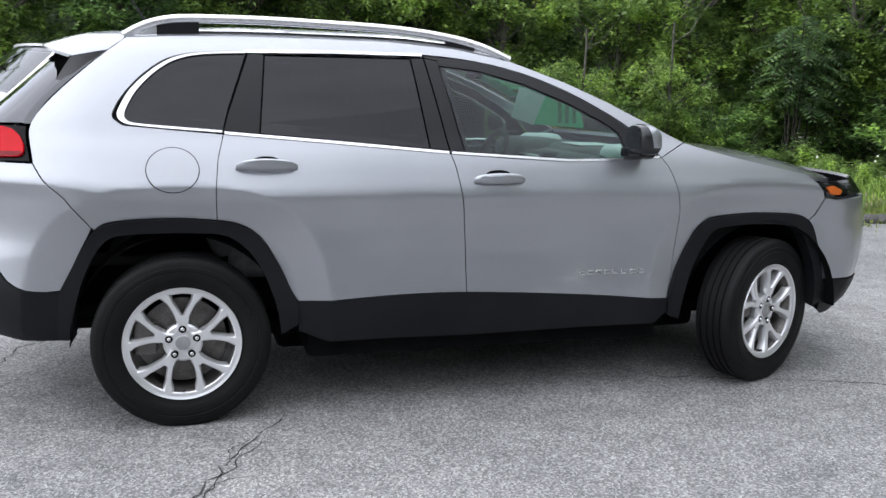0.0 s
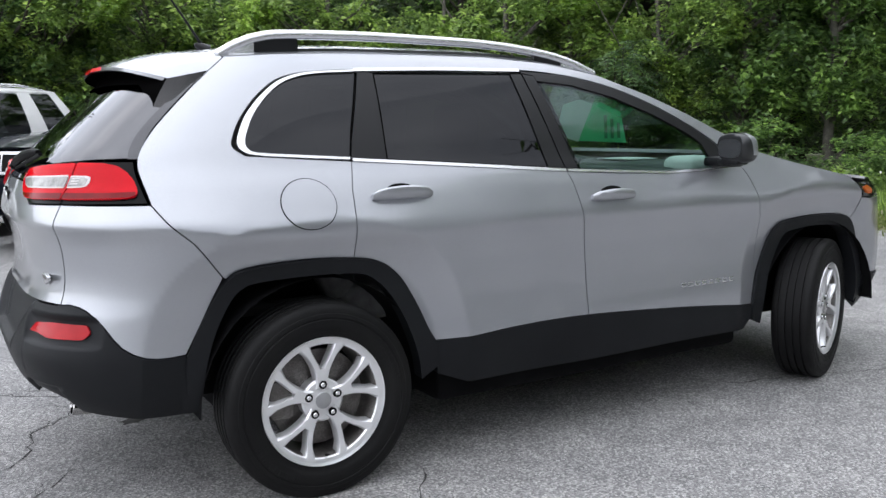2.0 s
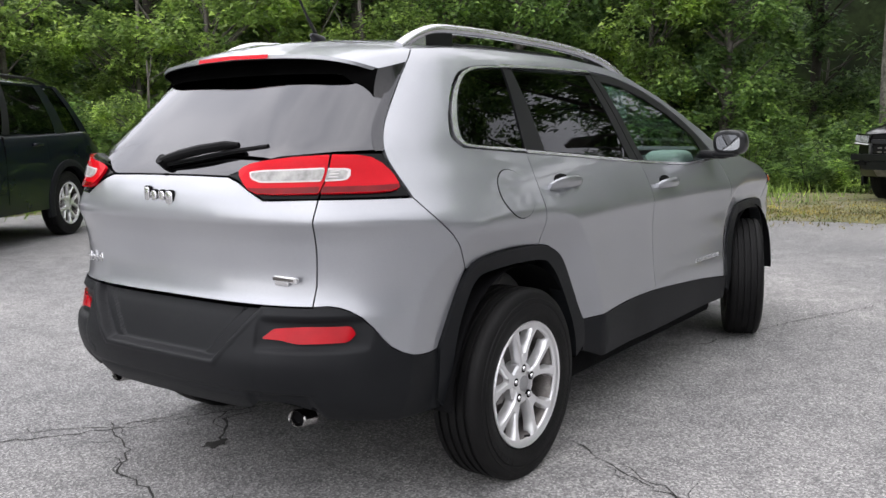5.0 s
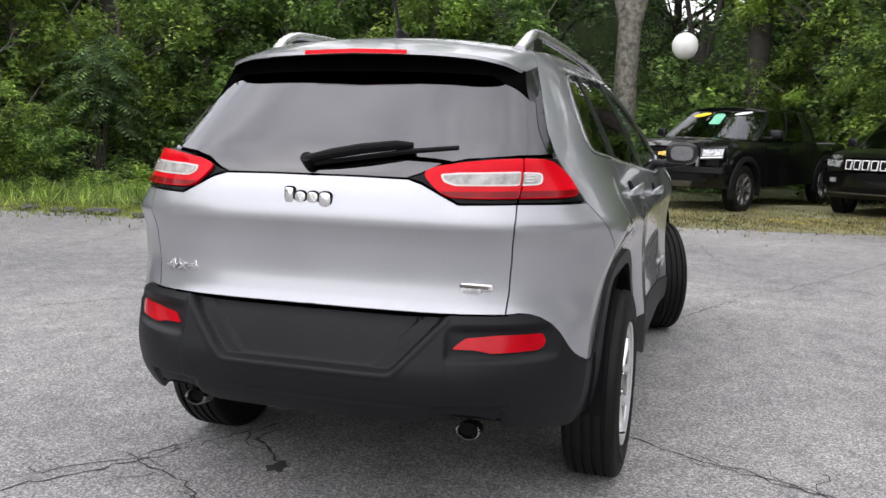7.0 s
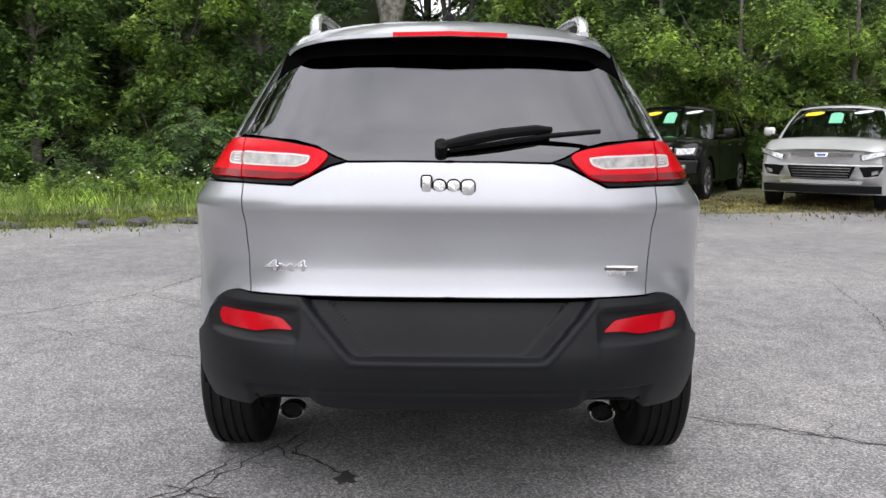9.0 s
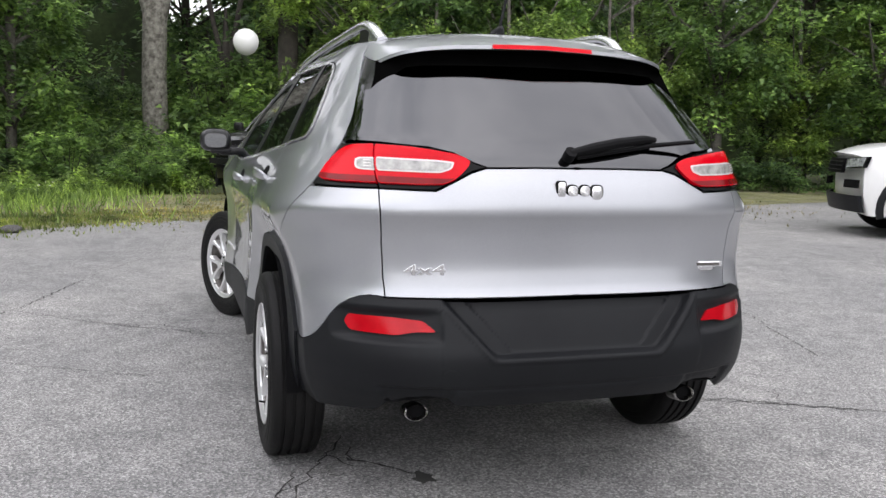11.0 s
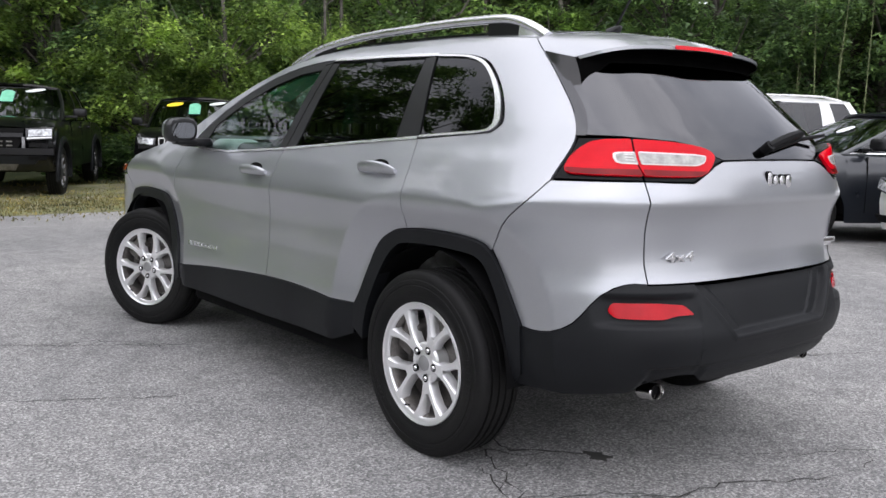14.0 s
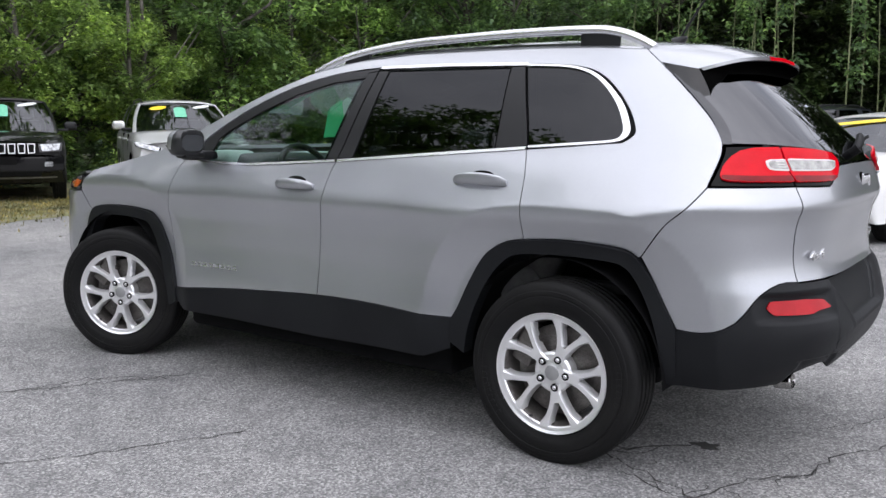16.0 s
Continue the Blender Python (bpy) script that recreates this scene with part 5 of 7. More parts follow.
lettering("drive_badge", "4x4", 0.046, tail_at(0.475, 0.822, 0.004), (-1, 0.13, 0), (0, 0, 1), CHROME, tailgate, label="chrome 4x4 badge", wide=1.9)
for side in (1, -1):
    bm = bmesh.new()
    for k in range(8):
        x0 = 1.715 + k * 0.0405
        p = skin(np.array([sx(x0, 0.57)[0]]), np.array([0.57]), np.array([0.002]))[0][0]
        box(bm, (x0, p[1] - 0.002, 0.560), (x0 + 0.029, p[1] + 0.003, 0.566), 0.001)
        box(bm, (x0, p[1] - 0.002, 0.576), (x0 + 0.029, p[1] + 0.003, 0.581), 0.001)
        box(bm, (x0, p[1] - 0.002, 0.566), (x0 + 0.007, p[1] + 0.003, 0.576), 0.001)
    if side < 0:
        bmesh.ops.scale(bm, vec=(1, -1, 1), verts=bm.verts)
    part("model_badge", bm, CHROME, front_doors[0 if side > 0 else 1], "row of small chrome badge bars")

# exhausts
EXHAUST = mottled("dulled_chrome", (0.30, 0.29, 0.28), (0.5, 0.49, 0.48), 30.0, 0.22, metal=1.0)
for side in (1, -1):
    bm = lathe([(0.035, 0.012), (0.037, 0.002), (0.042, -0.003), (0.047, 0.002), (0.048, 0.012), (0.046, 0.07), (0.035, 0.07), (0.035, 0.012)], 32)
    bmesh.ops.scale(bm, vec=(1, 1, 0.72), verts=bm.verts)
    bmesh.ops.transform(bm, matrix=pose(-0.772, 0.482 * side, 0.360, -8, 0, -90) @ Matrix.Scale(0.84, 4), verts=bm.verts)
    tip = part("exhaust_tip", bm, EXHAUST, suv, "oval chrome exhaust tip")
    bm = bmesh.new()
    bmesh.ops.create_circle(bm, cap_ends=True, segments=24, radius=0.033)
    bmesh.ops.scale(bm, vec=(0.72, 1, 1), verts=bm.verts)
    bmesh.ops.transform(bm, matrix=pose(-0.754, 0.482 * side, 0.362, 0, 90, 0), verts=bm.verts)
    part("pipe_inside", bm, LINER, tip)

# wheels
for side in (1, -1):
    for xw, turn in ((WHEEL_R, 0), (WHEEL_F, 23)):
        hub = new("wheel")
        wheel_parts(hub)
        hub.matrix_basis = pose(xw, 0.79 * side, 0.345, 0, 0, turn + (180 if side > 0 else 0)) @ pose(0, 0, 0, 0, (0 if xw == 0 else 14) + (24 if side > 0 else 0), 0)
        hub.parent = suv

# wheel housings, floor and inner body
for xw, r in ((WHEEL_R, 0.425), (WHEEL_F, 0.43)):
    for side in (1, -1):
        bm = bmesh.new()
        secs = []
        for k in range(21):
            a = math.pi * k / 20
            secs.append([bm.verts.new((xw + r * math.cos(a), side * y, 0.345 + (r + 0.01) * math.sin(a))) for y in (0.845, 0.55)])
        for a, b in zip(secs, secs[1:]):
            bm.faces.new([a[0], a[1], b[1], b[0]])
        bm.faces.new([s[1] for s in secs])
        part("wheel_housing", bm, LINER, suv)
# the sill and centre boxes are added low to block light under the car
for pname, lo, hi, bevel in (("underbody", (-0.30, -0.55, 0.27), (3.05, 0.55, 0.42), 0.03), ("sill_light_block", (0.50, -0.79, 0.225), (2.16, 0.79, 0.40), 0.03), ("centre_light_block", (0.40, -0.50, 0.185), (2.55, 0.50, 0.36), 0.04), ("rear_panel", (-0.70, -0.52, 0.45), (-0.30, 0.52, 0.70), 0.03), ("rear_crossmember", (-0.80, -0.60, 0.405), (-0.30, 0.60, 0.47), 0.02)):
    bm = bmesh.new()
    box(bm, lo, hi, bevel)
    part(pname, bm, LINER, suv, "plain dark box at the underside of the body")

# aerial
bm = tube([(-0.10, 0, 1.612), (-0.135, 0, 1.632), (-0.15, 0, 1.640)], [0.030, 0.016, 0.007], sides=12)
aerial = part("roof_aerial", bm, SATIN_BLACK, suv, "short black whip aerial")
part("aerial_mast", tube([(-0.12, 0, 1.634), (-0.19, 0, 1.745), (-0.27, 0, 1.865), (-0.31, 0, 1.915)], [0.006, 0.005, 0.0042, 0.004], sides=6), SATIN_BLACK, aerial)

# cabin
def seat_bm(w, depth, back_h, lean, z0):
    bm = bmesh.new()
    box(bm, (-depth * 0.45, -w / 2, z0), (depth * 0.55, w / 2, z0 + 0.16), 0.05, seg=3)
    box(bm, (-0.07, -w / 2 + 0.01, 0), (0.07, w / 2 - 0.01, back_h), 0.055, pose(-depth * 0.42, 0, z0 + 0.10, 0, -lean, 0), seg=3)
    return bm


for y in (0.38, -0.38):
    bm = seat_bm(0.50, 0.52, 0.60, 20, 0.52)
    bmesh.ops.translate(bm, vec=(1.25, y, 0), verts=bm.verts)
    seat = part("front_seat", bm, SEAT_CLOTH, suv, "grey cloth front seat")
    bm = bmesh.new()
    box(bm, (0.80, y - 0.13, 1.20), (0.90, y + 0.13, 1.38), 0.04, seg=3)
    part("headrest", bm, SEAT_CLOTH, seat)
bm = seat_bm(1.30, 0.50, 0.58, 22, 0.55)
bmesh.ops.translate(bm, vec=(0.42, 0, 0), verts=bm.verts)
bench = part("rear_bench", bm, SEAT_CLOTH, suv, "grey cloth rear bench")
for y in (0.42, 0, -0.42):
    bm = bmesh.new()
    box(bm, (-0.06, y - 0.12, 1.14), (0.03, y + 0.12, 1.27), 0.035, seg=3)
    part("headrest", bm, SEAT_CLOTH, bench)
DASH = mottled("grey_dashboard_grain", (0.055, 0.06, 0.06), (0.085, 0.09, 0.09), 5.0, 0.6, 400.0, 0.1)
bm = bmesh.new()
box(bm, (1.86, -0.71, 0.62), (2.34, 0.71, 1.065), 0.09, seg=4)
box(bm, (1.80, 0.16, 0.92), (2.10, 0.62, 1.11), 0.06, seg=3)
box(bm, (1.95, -0.60, 0.95), (2.25, 0.60, 1.095), 0.07, seg=3)
dash = part("dashboard", bm, DASH, suv, "grey dashboard and console")
bm = bmesh.new()
box(bm, (1.15, -0.12, 0.42), (1.95, 0.12, 0.72), 0.04)
box(bm, (1.80, -0.15, 0.70), (1.98, 0.15, 1.06), 0.04, seg=3)
part("centre_console", bm, INTERIOR, dash, "dark centre console")
bm = bmesh.new()
box(bm, (1.785, -0.135, 0.945), (1.805, 0.135, 1.045), 0.01)
part("screen_frame", bm, BRIGHT, dash, "bright screen frame")
bm = bmesh.new()
box(bm, (1.778, -0.122, 0.955), (1.79, 0.122, 1.036), 0.004)
part("screen", bm, GLOSS_BLACK, dash, "dark screen")
for y in (0.56, -0.56):
    bm = bmesh.new()
    box(bm, (1.97, y - 0.11, 1.02), (2.20, y + 0.11, 1.125), 0.05, seg=4)
    part("dash_pod", bm, WHITE_PAPER, dash, "pale cover on the end of the dashboard")
ring = [(1.70 + 0.075 * math.sin(a), 0.38 + 0.185 * math.cos(a), 0.98 + 0.17 * math.sin(a)) for a in np.linspace(0, 2 * math.pi, 28, endpoint=False)]
wheel_ob = part("steering_wheel", tube(ring, 0.016, True), INTERIOR, suv, "dark steering wheel")
part("steering_hub", tube([(1.68, 0.38, 0.98), (1.88, 0.38, 0.90)], [0.075, 0.04], sides=14), INTERIOR, wheel_ob)


def headliner(s, t):
    x, y, z = roof_point(s, t)
    return (x, y * 0.96, z - 0.035)


child("headliner", grid_mesh("headliner", headliner, 15, 14, LIGHT_TRIM, 0.0, False), suv)
for side in (1, -1):
    panel("door_card", S([(0.20, 0.93), (0.40, 0.85), (0.52, 0.55), (2.12, 0.46), (2.10, 1.065), (1.60, 1.055), (1.12, 1.09), (0.20, 1.165)]), LIGHT_TRIM, suv, side, proud=-0.05, lip=0.02, step=0.08, gap=0)
    panel("cargo_trim", S([(-0.50, 0.92), (0.17, 0.92), (0.17, 1.175), (-0.17, 1.205), (-0.21, 1.235), (-0.21, 1.262), (-0.17, 1.335), (-0.10, 1.41), (-0.02, 1.46), (0.05, 1.485), (0.12, 1.50), (-0.20, 1.53), (-0.30, 1.44), (-0.43, 1.33), (-0.50, 1.25), (-0.52, 1.10)]), INTERIOR, suv, side, proud=-0.05, lip=0.02, step=0.08, gap=0)
bm = bmesh.new()
box(bm, (-0.74, -0.60, 0.62), (0.16, 0.60, 0.66), 0.01)
part("cargo_floor", bm, INTERIOR, suv)
bm = bmesh.new()
box(bm, (1.46, -0.11, 1.43), (1.49, 0.11, 1.49), 0.012)
part("rear_view_mirror", bm, INTERIOR, suv)


def screen_sheet(name, q0, q1, t0, t1, mat, off, label, parent):
    def f(s, t):
        x, y, z = screen_point(0.5 + 0.5 * (q0 + (q1 - q0) * s), t0 + (t1 - t0) * t)
        return (x - off * 0.6, y, z - off * 0.8)
    ob = child(name, grid_mesh(name, f, 8, 8, mat), parent, label)
    return ob


screen_sheet("window_form", 0.50, 0.74, 0.16, 0.50, GREEN_PAPER, 0.02, "green sheet behind the windscreen", suv)


def leaf_sheet(name, corners, mat, label):
    bm = bmesh.new()
    lo = [bm.verts.new(c) for c in corners]
    hi = [bm.verts.new((c[0], c[1] - 0.002, c[2])) for c in corners]
    bm.faces.new(lo)
    bm.faces.new(hi[::-1])
    for k in range(len(lo)):
        bm.faces.new([lo[k], lo[(k + 1) % len(lo)], hi[(k + 1) % len(lo)], hi[k]])
    return part(name, bm, mat, suv, label, False)


leaf_sheet("price_tag", [(1.80, -0.04, 1.20), (1.815, -0.05, 1.25), (1.865, -0.08, 1.395), (1.90, -0.10, 1.395), (2.01, -0.12, 1.345), (2.05, -0.12, 1.185)], GREEN_PAPER, "green folded price tag hanging from the rear-view mirror")
leaf_sheet("tag_back", [(1.685, 0.0, 1.235), (1.80, -0.035, 1.195), (1.865, -0.075, 1.395), (1.80, -0.05, 1.412), (1.72, -0.01, 1.385)], PALE_PAPER, "pale back of the folded tag")
for k in range(3):
    x0 = 1.90 + 0.04 * k
    leaf_sheet("print_bar", [(x0, -0.126 - 0.004 * k, 1.21), (x0 + 0.018, -0.127 - 0.004 * k, 1.21), (x0 + 0.012, -0.127 - 0.004 * k, 1.33 - 0.02 * k), (x0 - 0.006, -0.126 - 0.004 * k, 1.33 - 0.02 * k)], DARK_GREEN, "dark green print")
bm = bmesh.new()
box(bm, (2.0, -0.20, 1.098), (2.20, 0.05, 1.102), 0.001)
part("dash_papers", bm, WHITE_PAPER, suv, "white papers on the dashboard")

# ---- parked vehicles ----
SCREEN_GLASS = glass("sloped_windscreen_glass", (0.20, 0.23, 0.23), 0.095)
CAR_GLASS = glass("car_window_glass", (0.10, 0.12, 0.12), 0.06)
TAG_GREEN = mottled("pale_green_tag", (0.13, 0.48, 0.30), (0.20, 0.56, 0.38), 14.0, 0.6)
FRAME_WHITE = mottled("bright_grille_frame", (0.68, 0.68, 0.68), (0.76, 0.76, 0.76), 9.0, 0.25, metal=0.25)
GOLD = material("gold_badge", (0.65, 0.45, 0.12), 0.25, 0.9)
BLUE_BADGE = material("blue_badge", (0.03, 0.08, 0.25), 0.3)
DARK_ALLOY = mottled("dark_alloy", (0.14, 0.14, 0.142), (0.22, 0.22, 0.222), 9.0, 0.35, metal=0.8)


def parked(name, label, category, axle, heading, L, W, H, base, nose, hood, cowl, belt, roof_front, roof_back, glass_back, tail, body, wheel_r=0.36, bow=0.22, bed=None, metal=None, low=0.30, lift=0.0, flare=None, rails=None, shell_mat=None, trim=None, rounding=0.07):
    """A parked vehicle. Its own x runs ahead from the front axle; lengths from there: nose ahead of it, base to the rear axle. hood, belt, tail: heights of bonnet front, window sill and tail. cowl, roof_front, roof_back, glass_back: places along x."""
    car = tagged(new(name), label, category, "parked vehicles")
    w = W / 2
    back = nose - L
    top = curve([(back, tail), (back + 0.25, tail + 0.02), (glass_back + 0.1, belt + 0.02), (cowl - 0.3, belt - 0.02), (cowl, belt - 0.02), (cowl + 0.5, (belt + hood) / 2 + 0.04), (nose - 0.25, hood + 0.03), (nose, hood - 0.05)]) if bed is None else curve([(back, bed), (bed * 0 + glass_back - 0.05, bed), (glass_back + 0.12, belt), (cowl - 0.3, belt - 0.02), (cowl, belt - 0.02), (cowl + 0.5, (belt + hood) / 2 + 0.04), (nose - 0.25, hood + 0.03), (nose, hood - 0.05)])
    ra = wheel_r + 0.075

    def foot(x):
        z = low
        for xw in (0.0, -base):
            d = abs(x - xw)
            if d < ra:
                z = max(z, wheel_r - 0.01 + math.sqrt(ra * ra - d * d))
        return z

    def plan(x, q):
        e = max((x - (nose - 0.9)) / 0.9, 0) ** 2 + max(((back + 0.7) - x) / 0.7, 0) ** 2 * 0.6
        return bow * e * abs(q) ** 2.5 * (1 if x > (nose + back) / 2 else -1)

    def tuck(x, z):
        """How far the nose's foot and brow draw back."""
        e = max((x - (nose - 0.5)) / 0.5, 0)
        mid_z, half_z = (low + hood) / 2 + 0.04, (hood - low) / 2
        return rounding * e * e * min(abs((z - mid_z) / half_z), 1.15) ** 2.4

    xs = sorted(set([round(v, 3) for v in np.linspace(back, nose, 46)] + [round(xw + ra * math.sin(a), 3) for xw in (0, -base) for a in np.linspace(-1.57, 1.57, 15)]))
    verts, faces = [], []
    m = 19
    for x in xs:
        t, z0 = float(top(x)), foot(x)
        k = 1 - 0.10 * max((x - (nose - 0.5)) / 0.5, 0) ** 2 - 0.08 * max(((back + 0.5) - x) / 0.5, 0) ** 2
        half = [(1.0, z0), (1.0, z0 + (t - z0) * 0.10), (1.0, z0 + (t - z0) * 0.35), (1.005, z0 + (t - z0) * 0.6), (0.985, t - 0.12 if t - 0.12 > z0 + 0.05 else t - 0.03), (0.955, t - 0.05), (0.90, t - 0.012), (0.72, t + 0.012), (0.4, t + 0.03)]
        if bed is not None and back + 0.06 < x < glass_back - 0.05:
            half = half[:6] + [(0.92, t - 0.005), (0.87, t - 0.02), (0.86, t - 0.45)]
        mid = (0.0, half[-1][1] + (0.005 if half[-1][1] > t - 0.1 else 0))
        for q, z in half + [mid] + [(-a, b) for a, b in reversed(half)]:
            verts.append((x - plan(x, q) - tuck(x, z), q * w * k, z))
    n = len(xs)
    for i in range(n - 1):
        for j in range(m - 1):
            faces.append([i * m + j, (i + 1) * m + j, (i + 1) * m + j + 1, i * m + j + 1])
    for i in (0, n - 1):
        for j in range(m // 2):
            f = [i * m + j, i * m + j + 1, i * m + m - 2 - j, i * m + m - 1 - j]
            faces.append(f if i == 0 else f[::-1])
    body_ob = child("body", mesh_of("body", verts, faces, body, True, 50), car)

    def front(y, z, off=0.0):
        lean = 0.04 * (z - 0.6)
        return Vector((nose + off - bow * (abs(y) / w) ** 2.5 - lean - tuck(nose, z), y, z))

    def patch(pname, y0, y1, z0, z1, mat, off=0.01, taper=0.0, parent=None, plabel="", lift_out=0.0):
        """A slab on the nose between two heights; taper narrows its foot; lift_out raises its outer end."""
        vv, ff = [], []
        for i in range(9):
            for j in range(3):
                u, v = i / 8, j / 2
                yy = y0 + (y1 - y0) * u
                yc = (y0 + y1) / 2
                yy = yc + (yy - yc) * (1 - taper * (1 - v))
                vv.append(front(yy, z0 + (z1 - z0) * v + lift_out * u, off))
        for i in range(8):
            for j in range(2):
                ff.append([i * 3 + j, (i + 1) * 3 + j, (i + 1) * 3 + j + 1, i * 3 + j + 1])
        ring = [0, 3, 6, 9, 12, 15, 18, 21, 24, 25, 26, 23, 20, 17, 14, 11, 8, 5, 2, 1]
        k = len(vv)
        vv += [v - Vector((0.05, 0, 0)) for v in (vv[r] for r in ring)]
        ff += [[ring[i], k + i, k + (i + 1) % len(ring), ring[(i + 1) % len(ring)]] for i in range(len(ring))]
        return child(pname, mesh_of(pname, vv, ff, mat, True, 40), parent or car, plabel)

    # greenhouse
    rh = H - 0.03
    kb, kr = 0.94, 0.74
    gb = glass_back

    def ring_pt(q, level):
        """Round the windows: q from 0 (front middle) by the left side to 1 (back middle)."""
        x0, x1, ww = (cowl, gb, w * kb) if level == 0 else (roof_front, roof_back, w * kr)
        z = belt - 0.03 if level == 0 else rh - 0.05
        if q < 0.25:
            s = q / 0.25
            return Vector((x0 - 0.14 * s**2.4, ww * 0.97 * s, z - (0.0 if level == 0 else 0.02 * s * s) + (0.0 if level else 0.0)))
        if q > 0.8:
            s = (1 - q) / 0.2
            return Vector((x1 + 0.06 * s**2.4, ww * 0.95 * s, z - (0.02 * s * s if level else 0)))
        s = (q - 0.25) / 0.55
        return Vector((x0 - 0.14 + (x1 + 0.06 - x0 + 0.14) * s, ww * (0.97 + 0.05 * math.sin(math.pi * s)), z - (0.02 if level else 0)))

    def band(pname, q0, q1, mat, out=0.0, t0=0.0, t1=1.0, side=1, plabel="", parent=None, steps=10, rows=5):
        vv, ff = [], []
        for i in range(steps + 1):
            q = q0 + (q1 - q0) * i / steps
            a, b = ring_pt(q, 0), ring_pt(q, 1)
            for j in range(rows):
                t = t0 + (t1 - t0) * j / (rows - 1)
                p = a.lerp(b, t)
                p.y += 0.03 * math.sin(math.pi * t) * (1 if q >= 0.2 else q / 0.2)
                p += Vector((p.x - (cowl + gb) / 2, p.y * 2, 0.15)).normalized() * out
                vv.append((p.x, p.y * side, p.z))
        for i in range(steps):
            for j in range(rows - 1):
                f = [i * rows + j, (i + 1) * rows + j, (i + 1) * rows + j + 1, i * rows + j + 1]
                ff.append(f if side > 0 else f[::-1])
        return child(pname, mesh_of(pname, vv, ff, mat), parent or car, plabel)

    for side in (1, -1):
        band("windscreen", 0.0, 0.235, SCREEN_GLASS, side=side, plabel="windscreen reflecting trees")
        band("windscreen_pillar", 0.235, 0.265, body, 0.012, side=side, steps=3)
        band("front_window", 0.265, 0.46, CAR_GLASS, side=side)
        band("door_pillar", 0.46, 0.485, SATIN_BLACK, 0.008, side=side, steps=3)
        band("rear_window", 0.485, 0.655, CAR_GLASS, side=side)
        band("quarter_pillar", 0.655, 0.70, body if bed is None else SATIN_BLACK, 0.008, side=side, steps=3)
        band("side_window", 0.70, 0.77, CAR_GLASS if bed is None else body, side=side)
        band("back_pillar", 0.77, 0.83, body, 0.012, side=side, steps=4)
        band("back_window", 0.83, 1.0, CAR_GLASS, side=side)
        hb = bmesh.new()
        box(hb, (cowl - 0.49, w + 0.03, belt + 0.01), (cowl - 0.37, w + 0.23, belt + 0.16), 0.045, seg=3)
        for v in hb.verts:
            v.co.x -= 0.25 * max(v.co.y - w - 0.03, 0)
            v.co.y *= side
        if side < 0:
            bmesh.ops.reverse_faces(hb, faces=hb.faces)
        mir = part("wing_mirror", hb, shell_mat or SATIN_BLACK, car, "wing mirror")
        hb = bmesh.new()
        box(hb, (cowl - 0.46, w * 0.90 if side > 0 else -w * 1.1, belt), (cowl - 0.38, w * 1.1 if side > 0 else -w * 0.90, belt + 0.04), 0.008)
        part("mirror_foot", hb, SATIN_BLACK, mir)
        for x in (cowl - 0.42, cowl - 1.42, cowl - 2.42):
            if x < -base + ra * 0.9 or bed is not None and x < gb:
                continue
            hb = bmesh.new()
            for z0, z1, in_ in ((low + 0.12, belt - 0.16, 0.0), (belt - 0.16, belt - 0.06, 0.012)):
                box(hb, (x - 0.004, side * (w * 1.003 - 0.012 - in_) - 0.014, z0), (x + 0.004, side * (w * 1.003 - 0.012 - in_) + 0.014, z1))
            part("door_joint", hb, MATT_BLACK, body_ob, "dark joint at the door's edge", False)
        if trim:
            band("window_trim", 0.262, 0.775, trim, 0.010, 0.0, 0.035, side, "bright strip under the windows", steps=14, rows=2)
            band("window_trim", 0.262, 0.775, trim, 0.010, 0.965, 1.0, side, "bright strip over the windows", steps=14, rows=2)
        for x in (cowl - 1.25, cowl - 2.2):
            if x < gb + 0.2:
                continue
            hb = bmesh.new()
            box(hb, (x, w * 1.0 - 0.01 if side > 0 else -w - 0.035, belt - 0.17), (x + 0.2, w + 0.035 if side > 0 else -w + 0.01, belt - 0.135), 0.012)
            part("door_handle", hb, body, car)

    def roof_fn(s, t):
        q = 2 * s - 1
        a, b = ring_pt(0.25, 1), ring_pt(0.8, 1)
        x0, x1 = roof_front + 0.02 - 0.14 * abs(q) ** 2.4, roof_back - 0.02 + 0.06 * abs(q) ** 2.4
        x = x0 + (x1 - x0) * t
        ww = w * kr * (0.985 + 0.05 * math.sin(math.pi * t))
        return (x, q * ww, rh - 0.07 + 0.10 * (1 - abs(q) ** 3) * (0.55 + 0.45 * math.sin(math.pi * min(max(t, 0.0), 1.0))))

    child("roof", grid_mesh("roof", roof_fn, 21, 16, body, 0.03, True), car)
    if rails:
        for side in (1, -1):
            pts = []
            for k in range(13):
                t = 0.06 + 0.88 * k / 12
                x, y, z = roof_fn(0.5 + 0.44 * side, t)
                pts.append((x, y, z + 0.005 + 0.05 * min(1.0, 6 * min(k / 12, 1 - k / 12))))
            part("roof_rail", tube(pts, 0.017, sides=8), rails, car, "roof rail")
    if flare:
        for xw in (0.0, -base):
            for side in (1, -1):
                hb = bmesh.new()
                secs = []
                for k in range(21):
                    a = radians(-14 + 208 * k / 20)
                    secs.append([hb.verts.new((xw + r * math.cos(a), side * y, wheel_r + r * math.sin(a))) for r, y in ((ra - 0.01, w - 0.05), (ra - 0.008, w + 0.03), (ra + 0.03, w + 0.034), (ra + 0.075, w + 0.012), (ra + 0.08, w - 0.03))])
                for a, b in zip(secs, secs[1:]):
                    for k in range(4):
                        hb.faces.new([a[k], a[k + 1], b[k + 1], b[k]])
                bmesh.ops.recalc_face_normals(hb, faces=hb.faces)
                part("arch_flare", hb, flare, car, "black wheel arch flare")
